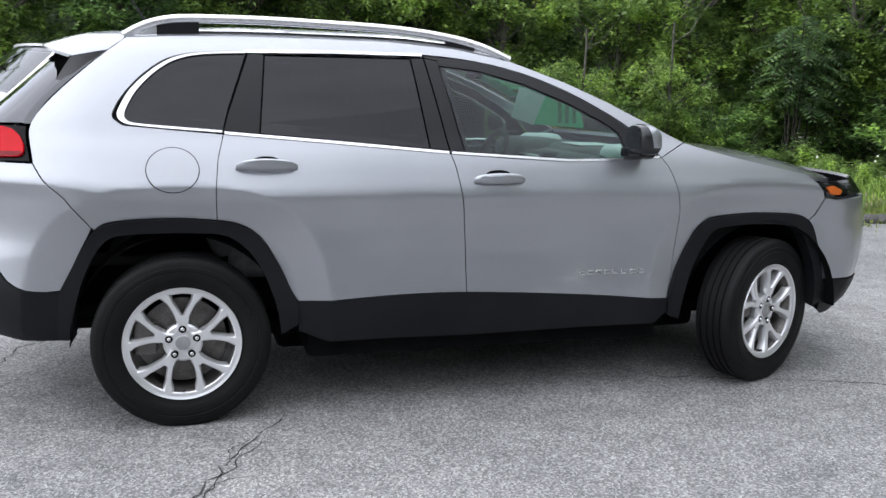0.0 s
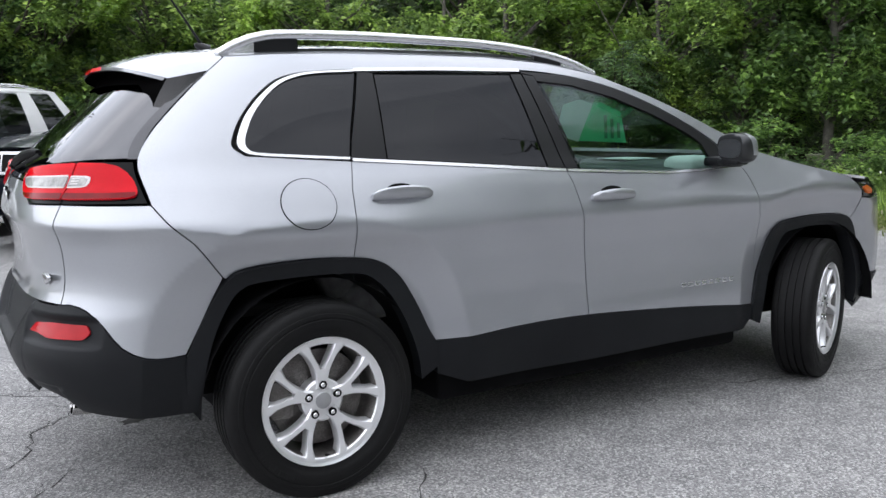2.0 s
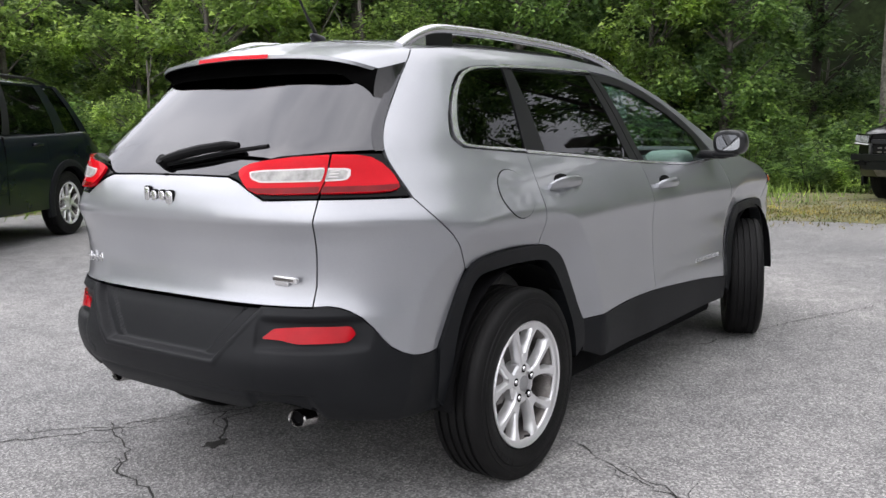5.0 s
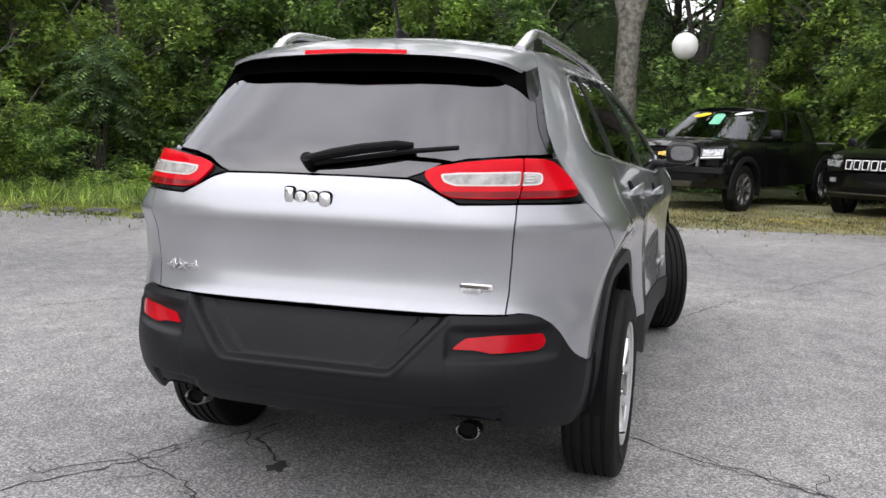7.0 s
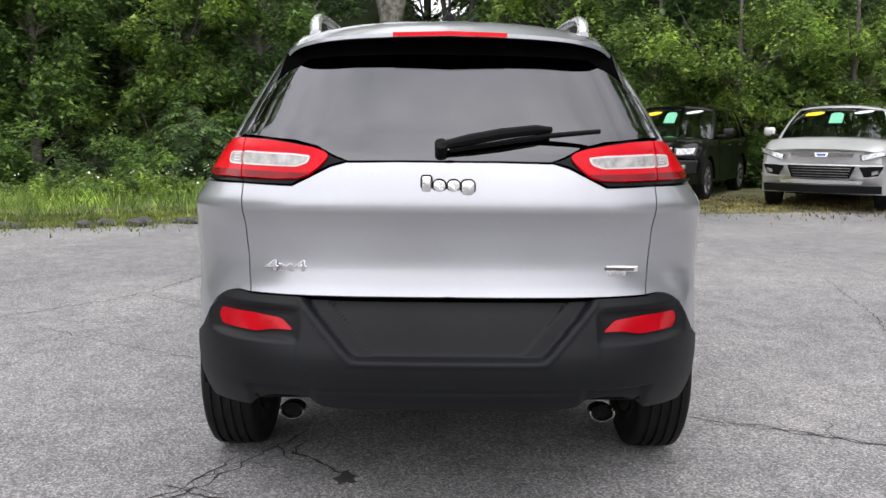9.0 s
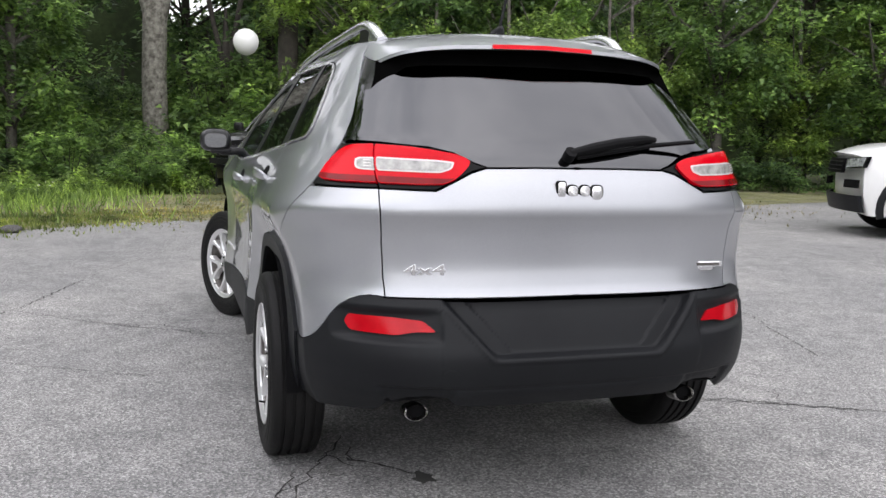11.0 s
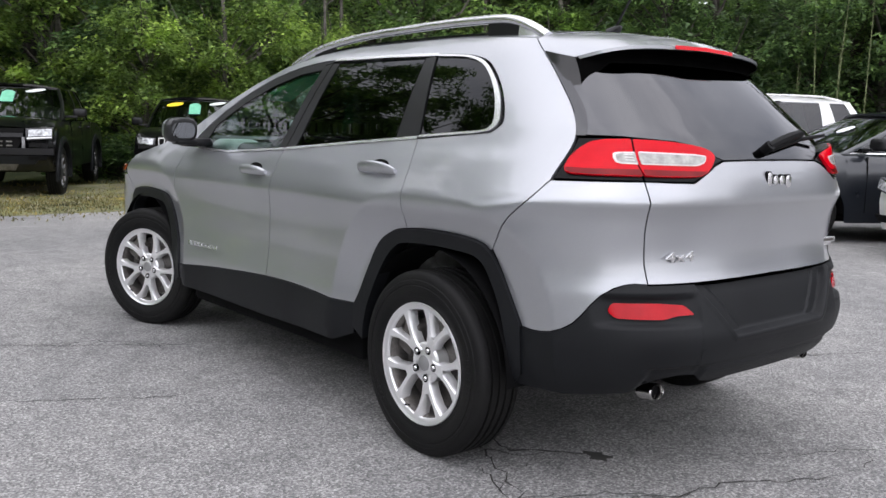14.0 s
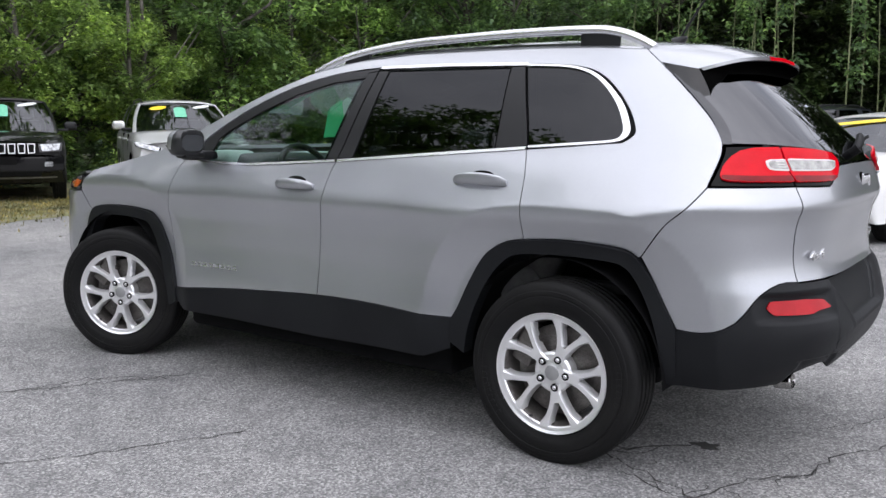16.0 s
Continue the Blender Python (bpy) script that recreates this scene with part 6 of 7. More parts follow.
    # cabin
    hb = bmesh.new()
    box(hb, (cowl - 0.45, -w * 0.78, belt - 0.3), (cowl - 0.05, w * 0.78, belt - 0.05), 0.05)
    part("dashboard", hb, INTERIOR, car)
    for y in (0.36, -0.36):
        hb = bmesh.new()
        box(hb, (-0.08, -0.24, 0), (0.08, 0.24, 0.62), 0.06, pose(cowl - 1.35, y, belt - 0.42, 0, -16, 0))
        box(hb, (-0.05, -0.12, 0), (0.05, 0.12, 0.18), 0.04, pose(cowl - 1.53, y, belt + 0.2, 0, -14, 0))
        part("seat", hb, SEAT_CLOTH, car)
    hb = bmesh.new()
    box(hb, (gb + 0.1, -w * 0.8, low + 0.05), (cowl, w * 0.8, belt - 0.35), 0.03)
    part("cabin_floor", hb, LINER, car)
    hb = bmesh.new()
    box(hb, (back + 0.4, -w * 0.6, low - 0.02), (nose - 0.35, w * 0.6, low + 0.12), 0.03)
    part("underbody", hb, LINER, car)
    for xw in (0.0, -base):
        for side in (1, -1):
            hub = new("wheel")
            wheel_parts(hub, wheel_r, wheel_r * 0.63, 0.23, metal=metal or ALLOY, detail=False, label="alloy rim")
            hub.matrix_basis = pose(xw, side * (w - 0.115), wheel_r, 0, 17 * side, 180 if side > 0 else 0)
            hub.parent = car
            hb = bmesh.new()
            secs = []
            for k in range(13):
                a = math.pi * k / 12
                secs.append([hb.verts.new((xw + (ra - 0.003) * math.cos(a), side * y, wheel_r + (ra - 0.003) * math.sin(a))) for y in (w * 0.97, w - 0.32)])
            for a, b in zip(secs, secs[1:]):
                hb.faces.new([a[0], a[1], b[1], b[0]])
            hb.faces.new([s[1] for s in secs])
            part("wheel_housing", hb, LINER, car)

    def on_screen(pname, y, t, sy, st, mat, plabel, shape="oval"):
        q = abs(y) / (w * kb) * 0.25
        s = 1 if y >= 0 else -1
        a, b = ring_pt(q, 0), ring_pt(q, 1)
        p = a.lerp(b, t)
        p.y = y * (1 - 0.2 * t)
        up = (ring_pt(0, 1) - ring_pt(0, 0)).normalized()
        lat = Vector((0, 1, 0))
        nn = lat.cross(up).normalized()
        if nn.x < 0:
            nn = -nn
        hb = bmesh.new()
        if shape == "oval":
            pts = [(math.cos(k) * sy, math.sin(k) * st) for k in np.linspace(0, 2 * math.pi, 20, endpoint=False)]
        else:
            pts = [(-sy, -st), (sy, -st), (sy, st * 0.7), (sy * 0.45, st), (-sy * 0.45, st), (-sy, st * 0.7)]
        tilt = 0.25 if shape == "oval" else 0.0
        lo = [hb.verts.new(p + nn * 0.012 + lat * u + up * (v + tilt * u)) for u, v in pts]
        hb.faces.new(lo)
        hi = [hb.verts.new(p + nn * 0.016 + lat * u + up * (v + tilt * u)) for u, v in pts]
        hb.faces.new(hi)
        for k in range(len(pts)):
            hb.faces.new([lo[k], lo[(k + 1) % len(pts)], hi[(k + 1) % len(pts)], hi[k]])
        part(pname, hb, mat, car, plabel, False)

    car.matrix_basis = pose(axle[0], axle[1], lift, 0, 0, heading)
    return car, patch, on_screen, front, body_ob


def ring_badge(car, front, z, r, mat, label):
    """A round badge with a bar across it, on a vehicle's nose."""
    pts = [front(r * math.cos(a), z + r * math.sin(a), 0.035) for a in np.linspace(0, 2 * math.pi, 24, endpoint=False)]
    badge = part("maker_badge", tube(pts, r * 0.16, True, 6), mat, car, label)
    hb = bmesh.new()
    p = front(0, z, 0.035)
    box(hb, (p.x - 0.004, -r * 1.15, z - r * 0.22), (p.x + 0.006, r * 1.15, z + r * 0.22), 0.003)
    part("badge_bar", hb, mat, badge)


def sale_marks(on_screen, white=True):
    on_screen("sale_sticker", -0.45, 0.80, 0.15, 0.055, YELLOW_STICKER, "yellow oval sticker on the windscreen")
    on_screen("price_tag", -0.02, 0.66, 0.10, 0.16, TAG_GREEN, "pale green hanging price tag", "tag")
    if white:
        on_screen("notice", 0.45, 0.86, 0.15, 0.04, WHITE_PAPER, "white paper strip")


# black pickup
_, patch, on_screen, front, _ = parked("pickup_truck", "black crew-cab pickup truck with black bumpers on the verge", "pickup truck", (12.40, -0.68), 153, 5.40, 1.90, 1.80, 3.26, 0.92, 1.10, -0.30, 1.22, -1.05, -2.75, -2.95, 1.15, BLACK_PAINT, 0.395, 0.16, bed=1.15, low=0.42, flare=CLADDING, metal=DARK_ALLOY)
patch("upper_grille", -0.56, 0.56, 0.99, 1.055, MATT_BLACK, 0.012)
patch("grille_bar", -0.55, 0.55, 0.925, 0.985, SATIN_BLACK, 0.03)
patch("lower_grille", -0.56, 0.56, 0.76, 0.92, MATT_BLACK, 0.012, 0.16)
badge = patch("maker_badge", -0.13, 0.13, 0.935, 0.985, GOLD, 0.045, plabel="gold bar badge")
patch("badge_block", -0.055, 0.055, 0.922, 0.998, GOLD, 0.048, parent=badge)
for k in range(7):
    for z in (0.79, 0.85):
        patch("grille_slot", -0.42 + k * 0.125, -0.345 + k * 0.125, z, z + 0.022, STEEL, 0.02)
for sgn in (1, -1):
    lamp = patch("headlamp", sgn * 0.58, sgn * 0.935, 0.885, 1.055, GLOSS_BLACK, 0.02, 0.06, plabel="headlamp in a dark housing", lift_out=0.02)
    patch("lamp_lens", sgn * 0.62, sgn * 0.92, 0.935, 1.035, REFLECTOR, 0.027, parent=lamp, plabel="clear projector lens", lift_out=0.02)
    patch("light_strip", sgn * 0.60, sgn * 0.92, 0.90, 0.922, FRAME_WHITE, 0.03, parent=lamp, plabel="white light strip", lift_out=0.02)
    patch("grille_edge", sgn * 0.535, sgn * 0.575, 0.77, 0.93, DARK_ALLOY, 0.035, plabel="grey edge of the grille")
    patch("fog_slot", sgn * 0.62, sgn * 0.86, 0.60, 0.65, MATT_BLACK, 0.062)
patch("front_bumper", -0.95, 0.95, 0.67, 0.765, SATIN_BLACK, 0.06, plabel="satin black steel bumper")
patch("bumper_step", -0.80, 0.80, 0.53, 0.66, CLADDING, 0.04, 0.14)
patch("skid_plate", -0.48, 0.48, 0.44, 0.535, STEEL, 0.05, 0.12, plabel="grey skid plate")
sale_marks(on_screen)

# black boxy suv
_, patch, on_screen, front, _ = parked("suv", "black suv with a seven-slot bright grille on the verge", "car", (12.32, -3.80), 150, 4.50, 1.81, 1.70, 2.64, 0.90, 0.99, -0.30, 1.11, -1.0, -2.95, -3.3, 1.03, BLACK_PAINT, 0.365, 0.26, low=0.32, metal=DARK_ALLOY)
for k in range(7):
    y = -0.405 + k * 0.135
    fr = patch("grille_frame", y - 0.055, y + 0.055, 0.785, 0.935, FRAME_WHITE, 0.012, 0.14, plabel="bright grille slot frame")
    patch("grille_slot", y - 0.040, y + 0.040, 0.800, 0.922, MATT_BLACK, 0.016, 0.14, parent=fr)
for sgn in (1, -1):
    lamp = patch("headlamp", sgn * 0.50, sgn * 0.85, 0.80, 0.93, GLOSS_BLACK, 0.012, 0.12, plabel="headlamp with bright reflectors", lift_out=0.015)
    patch("lamp_lens", sgn * 0.53, sgn * 0.82, 0.818, 0.918, REFLECTOR, 0.018, 0.16, parent=lamp, plabel="clear lens", lift_out=0.015)
    patch("fog_lamp", sgn * 0.58, sgn * 0.70, 0.585, 0.655, REFLECTOR, 0.056)
patch("front_bumper", -0.87, 0.87, 0.52, 0.73, BLACK_PAINT, 0.05, 0.03)
patch("air_intake", -0.55, 0.55, 0.44, 0.52, MATT_BLACK, 0.05, 0.05)
patch("plate_holder", -0.20, 0.20, 0.62, 0.74, MATT_BLACK, 0.07)
patch("lip", -0.75, 0.75, 0.405, 0.425, STEEL, 0.05)
sale_marks(on_screen)

# silver crossover
_, patch, on_screen, front, _ = parked("suv", "silver compact suv with roof rails on the verge", "car", (10.75, -6.15), 149, 4.52, 1.84, 1.69, 2.69, 0.93, 0.98, -0.15, 1.13, -0.95, -3.0, -3.35, 1.05, LIGHT_SILVER, 0.355, 0.22, low=0.28, rails=SATIN_BLACK, shell_mat=LIGHT_SILVER, rounding=0.10)
patch("upper_grille", -0.46, 0.46, 0.845, 0.905, GLOSS_BLACK, 0.012, 0.08, plabel="slim black upper grille")
for z in (0.845, 0.876):
    patch("grille_strip", -0.44, 0.44, z, z + 0.008, STEEL, 0.016, plabel="thin metal grille bar")
badge = patch("maker_badge", -0.095, 0.095, 0.850, 0.905, CHROME, 0.026, 0.2, plabel="chrome-rimmed oval badge")
patch("badge_face", -0.075, 0.075, 0.859, 0.896, BLUE_BADGE, 0.030, 0.2, parent=badge, plabel="blue badge face")
patch("lower_grille", -0.48, 0.48, 0.53, 0.715, MATT_BLACK, 0.014, 0.16, plabel="dark lower grille")
for k in range(4):
    patch("grille_bar", -0.42 + 0.012 * (3 - k), 0.42 - 0.012 * (3 - k), 0.555 + k * 0.04, 0.566 + k * 0.04, DARK_ALLOY, 0.022)
for sgn in (1, -1):
    lamp = patch("headlamp", sgn * 0.52, sgn * 0.915, 0.79, 0.875, GLOSS_BLACK, 0.010, 0.10, plabel="large swept-back headlamp", lift_out=0.09)
    patch("lamp_lens", sgn * 0.55, sgn * 0.905, 0.802, 0.870, REFLECTOR, 0.016, 0.10, parent=lamp, plabel="clear lens", lift_out=0.09)
    pocket = patch("fog_pocket", sgn * 0.53, sgn * 0.86, 0.545, 0.70, MATT_BLACK, 0.014, 0.45, plabel="dark triangular pocket", lift_out=0.03)
    patch("fog_lamp", sgn * 0.70, sgn * 0.79, 0.585, 0.640, REFLECTOR, 0.022, parent=pocket, plabel="fog lamp", lift_out=0.02)
    patch("pocket_edge", sgn * 0.515, sgn * 0.88, 0.525, 0.545, LIGHT_SILVER, 0.030, plabel="silver ledge under the pocket", lift_out=0.03)
patch("bumper_ridge", -0.86, 0.86, 0.715, 0.735, LIGHT_SILVER, 0.022, plabel="bumper ridge")
patch("skid_strip", -0.60, 0.60, 0.445, 0.50, BRIGHT, 0.030, 0.06, plabel="bright skid strip")
patch("front_apron", -0.84, 0.84, 0.30, 0.42, CLADDING, 0.016)
sale_marks(on_screen)

# white three-row suv
_, patch, on_screen, front, _ = parked("suv", "white three-row suv with black lower trim on asphalt", "car", (6.61, -8.65), 60, 5.04, 2.0, 1.88, 2.86, 0.93, 1.14, -0.30, 1.27, -1.15, -3.45, -3.75, 1.2, WHITE_PAINT, 0.40, 0.22, low=0.30, flare=CLADDING, rails=BRIGHT)
patch("grille", -0.48, 0.48, 0.850, 1.050, MATT_BLACK, 0.015, 0.1, plabel="dark mesh grille")
for k in range(3):
    patch("grille_bar", -0.44, 0.44, 0.89 + k * 0.055, 0.900 + k * 0.055, SATIN_BLACK, 0.024)
for sgn in (1, -1):
    lamp = patch("headlamp", sgn * 0.51, sgn * 0.95, 0.905, 1.055, GLOSS_BLACK, 0.010, 0.1, plabel="headlamp in a dark housing", lift_out=0.03)
    patch("lamp_lens", sgn * 0.55, sgn * 0.93, 0.925, 1.045, REFLECTOR, 0.016, 0.1, parent=lamp, plabel="clear lens", lift_out=0.03)
    patch("fog_pocket", sgn * 0.58, sgn * 0.85, 0.66, 0.77, MATT_BLACK, 0.02)
patch("front_apron", -0.90, 0.90, 0.34, 0.56, CLADDING, 0.02)
on_screen("notice", 0.3, 0.86, 0.16, 0.045, WHITE_PAPER, "white oval sticker on the windscreen")

# dark grey sedan
sed, patch, on_screen, front, _ = parked("sedan", "dark grey four-door sedan on asphalt", "car", (3.34, -7.38), 60, 4.87, 1.83, 1.58, 2.78, 0.98, 0.86, -0.25, 1.07, -1.25, -2.7, -3.45, 1.02, GREY_PAINT, 0.345, 0.28, low=0.24, trim=BRIGHT, rounding=0.13)
patch("grille", -0.32, 0.32, 0.56, 0.76, MATT_BLACK, 0.015, 0.35, plabel="dark grille with bright surround")
for k in range(3):
    patch("grille_bar", -0.24 - k * 0.02, 0.24 + k * 0.02, 0.60 + k * 0.05, 0.608 + k * 0.05, DARK_ALLOY, 0.022, 0.1)
ring_badge(sed, front, 0.685, 0.058, CHROME, "round chrome badge")
for sgn in (1, -1):
    patch("grille_chrome", sgn * 0.22, sgn * 0.27, 0.58, 0.765, CHROME, 0.022, plabel="bright edge of the grille", lift_out=-0.01)
    lamp = patch("headlamp", sgn * 0.42, sgn * 0.90, 0.69, 0.80, GLOSS_BLACK, 0.010, 0.25, plabel="long headlamp", lift_out=0.05)
    patch("lamp_lens", sgn * 0.46, sgn * 0.86, 0.705, 0.785, REFLECTOR, 0.016, 0.25, parent=lamp, plabel="clear lens", lift_out=0.05)
    patch("fog_pocket", sgn * 0.58, sgn * 0.84, 0.36, 0.47, MATT_BLACK, 0.014, 0.3)
patch("air_intake", -0.50, 0.50, 0.33, 0.43, MATT_BLACK, 0.014, 0.12)
on_screen("notice", 0.2, 0.6, 0.10, 0.10, WHITE_PAPER, "white sheet inside the windscreen")

# white sedan
wsed, patch, on_screen, front, _ = parked("sedan", "white four-door sedan with a dark grille on asphalt", "car", (0.80, -7.35), 74, 4.87, 1.83, 1.47, 2.78, 0.98, 0.80, -0.25, 0.98, -1.25, -2.7, -3.45, 0.98, WHITE_PAINT, 0.345, 0.28, low=0.24, shell_mat=WHITE_PAINT, trim=BRIGHT, rounding=0.13)
patch("grille", -0.33, 0.33, 0.54, 0.72, MATT_BLACK, 0.015, 0.35, plabel="dark grille with bright v-shaped surround")
for k in range(3):
    patch("grille_bar", -0.24 - k * 0.02, 0.24 + k * 0.02, 0.575 + k * 0.045, 0.582 + k * 0.045, DARK_ALLOY, 0.022, 0.1)
ring_badge(wsed, front, 0.65, 0.062, CHROME, "round chrome badge")
for sgn in (1, -1):
    patch("grille_chrome", sgn * 0.22, sgn * 0.275, 0.555, 0.73, CHROME, 0.022, plabel="bright edge of the grille", lift_out=-0.01)
    lamp = patch("headlamp", sgn * 0.42, sgn * 0.90, 0.63, 0.75, GLOSS_BLACK, 0.010, 0.25, plabel="long headlamp", lift_out=0.06)
    patch("lamp_lens", sgn * 0.45, sgn * 0.87, 0.645, 0.735, REFLECTOR, 0.016, 0.25, parent=lamp, plabel="clear lens", lift_out=0.06)
    patch("fog_pocket", sgn * 0.60, sgn * 0.82, 0.34, 0.42, MATT_BLACK, 0.014, 0.3)
patch("plate_holder", -0.27, 0.27, 0.425, 0.525, MATT_BLACK, 0.024)
for y in (-0.17, 0.03):
    patch("plate_bar", y, y + 0.13, 0.44, 0.51, WHITE_PAPER, 0.030)
patch("air_intake", -0.48, 0.48, 0.29, 0.37, MATT_BLACK, 0.014, 0.1)
on_screen("sale_sticker", -0.1, 0.85, 0.5, 0.05, YELLOW_STICKER, "yellow lettered strip on the windscreen")

# dark suv and a second one in the far row
_, patch, on_screen, front, _ = parked("suv", "dark grey suv with roof rails in the far row", "car", (4.2, -15.6), 62, 4.7, 1.9, 1.75, 2.8, 0.92, 1.02, -0.3, 1.15, -1.1, -3.1, -3.5, 1.05, GREY_PAINT, 0.36, 0.22, rails=SATIN_BLACK)
on_screen("sale_sticker", -0.1, 0.88, 0.5, 0.04, YELLOW_STICKER, "yellow lettered strip on the windscreen")
_, patch, on_screen, front, _ = parked("suv", "black suv in the far row", "car", (0.9, -15.9), 62, 4.7, 1.9, 1.78, 2.8, 0.92, 1.02, -0.3, 1.15, -1.1, -3.1, -3.5, 1.05, BLACK_PAINT, 0.36, 0.22)

# dark blue-black suv and white suv on the other side of the lot
dark, patch, on_screen, front, _ = parked("suv", "dark blue-black suv with a bright slotted grille on asphalt", "car", (0.43, 7.2), 212, 5.20, 2.0, 1.98, 3.13, 0.95, 1.16, -0.30, 1.31, -1.0, -3.5, -3.9, 1.2, NAVY_PAINT, 0.405, 0.16, low=0.38, flare=CLADDING, shell_mat=BRIGHT, rails=SATIN_BLACK)
patch("grille", -0.50, 0.50, 0.86, 1.10, BRIGHT, 0.012, plabel="bright grille with dark slots")
for y in (-0.30, 0.0, 0.30):
    patch("grille_slot", y - 0.13, y + 0.13, 0.89, 1.07, MATT_BLACK, 0.018)
for sgn in (1, -1):
    patch("headlamp", sgn * 0.54, sgn * 0.86, 0.88, 1.10, REFLECTOR, 0.012, plabel="headlamp")
    patch("amber_marker", sgn * 0.86, sgn * 0.95, 0.90, 0.99, AMBER_LENS, 0.014)
    patch("corner_lens", sgn * 0.86, sgn * 0.95, 0.99, 1.08, REFLECTOR, 0.014)
    patch("fog_lamp", sgn * 0.55, sgn * 0.68, 0.60, 0.68, REFLECTOR, 0.05)
patch("front_bumper", -0.97, 0.97, 0.50, 0.82, NAVY_PAINT, 0.04)
patch("air_intake", -0.5, 0.5, 0.52, 0.64, MATT_BLACK, 0.055)
on_screen("sale_sticker", -0.15, 0.88, 0.42, 0.045, YELLOW_STICKER, "yellow lettered strip on the windscreen")
on_screen("price_tag", 0.42, 0.5, 0.08, 0.12, PALE_PAPER, "pale green hanging price tag", "tag")
_, patch, on_screen, front, _ = parked("suv", "white suv with dark windows on asphalt", "car", (-2.85, 8.2), 212, 5.0, 1.95, 1.92, 2.85, 0.92, 1.12, -0.25, 1.25, -1.0, -3.5, -3.85, 1.15, WHITE_PAINT, 0.38, 0.2, rails=BRIGHT)

# white balloon on its string
bm = bmesh.new()
bmesh.ops.create_uvsphere(bm, u_segments=28, v_segments=18, radius=0.25)
for v in bm.verts:
    if v.co.z < 0:
        v.co.z *= 1.08
bmesh.ops.translate(bm, vec=(14.87, -0.31, 2.98), verts=bm.verts)
balloon = tagged(new("balloon"), "round white balloon tied to a parked truck", "balloon")
part("envelope", bm, material("white_balloon", (0.78, 0.78, 0.76), 0.45), balloon)
part("string", tube([(14.87, -0.31, 2.72), (14.6, -0.5, 2.1), (14.2, -0.9, 1.75)], 0.0008, sides=4), SATIN_BLACK, balloon)

# ---- woodland ----
def leaf_material(name, dark, light):
    m = material(name, dark, 0.42, spec=0.5)
    n, l = m.node_tree.nodes, m.node_tree.links
    geo = n.new("ShaderNodeNewGeometry")
    r = ramp_node(m, geo.outputs["Random Per Island"], [(0.0, dark), (0.55, tuple((a + b) / 2 for a, b in zip(dark, light))), (1.0, light)])
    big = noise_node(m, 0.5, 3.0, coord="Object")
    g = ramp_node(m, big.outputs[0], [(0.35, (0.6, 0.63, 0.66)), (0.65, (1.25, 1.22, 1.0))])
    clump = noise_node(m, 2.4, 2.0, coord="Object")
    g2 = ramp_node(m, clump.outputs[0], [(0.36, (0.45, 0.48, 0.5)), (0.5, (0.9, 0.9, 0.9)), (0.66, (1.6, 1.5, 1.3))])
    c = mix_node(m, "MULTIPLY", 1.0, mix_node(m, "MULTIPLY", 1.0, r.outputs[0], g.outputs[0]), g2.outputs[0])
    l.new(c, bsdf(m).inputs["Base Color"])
    tr = n.new("ShaderNodeBsdfTranslucent")
    l.new(c, tr.inputs[0])
    mx = n.new("ShaderNodeMixShader")
    mx.inputs[0].default_value = 0.5
    out = n["Material Output"]
    l.new(bsdf(m).outputs[0], mx.inputs[1])
    l.new(tr.outputs[0], mx.inputs[2])
    l.new(mx.outputs[0], out.inputs[0])
    return m


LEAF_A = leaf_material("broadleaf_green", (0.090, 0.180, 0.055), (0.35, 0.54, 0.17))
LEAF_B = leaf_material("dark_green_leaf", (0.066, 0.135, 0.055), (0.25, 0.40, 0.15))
# LEAF_B at about a quarter: the wood's shade put into the leaf colour
LEAF_D = leaf_material("shaded_green_leaf", (0.018, 0.034, 0.012), (0.07, 0.11, 0.035))
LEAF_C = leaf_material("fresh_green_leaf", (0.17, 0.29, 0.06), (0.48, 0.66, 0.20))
BARK = mottled("grey_bark", (0.06, 0.055, 0.048), (0.16, 0.145, 0.125), 6.0, 0.9, 40.0, 0.8)
SPOTTED_BARK = mottled("flaking_grey_bark", (0.07, 0.062, 0.05), (0.34, 0.325, 0.28), 9.0, 0.9, 55.0, 0.9)
BARK_DARK = mottled("dark_bark", (0.03, 0.026, 0.022), (0.07, 0.06, 0.05), 6.0, 0.9, 40.0, 0.8)


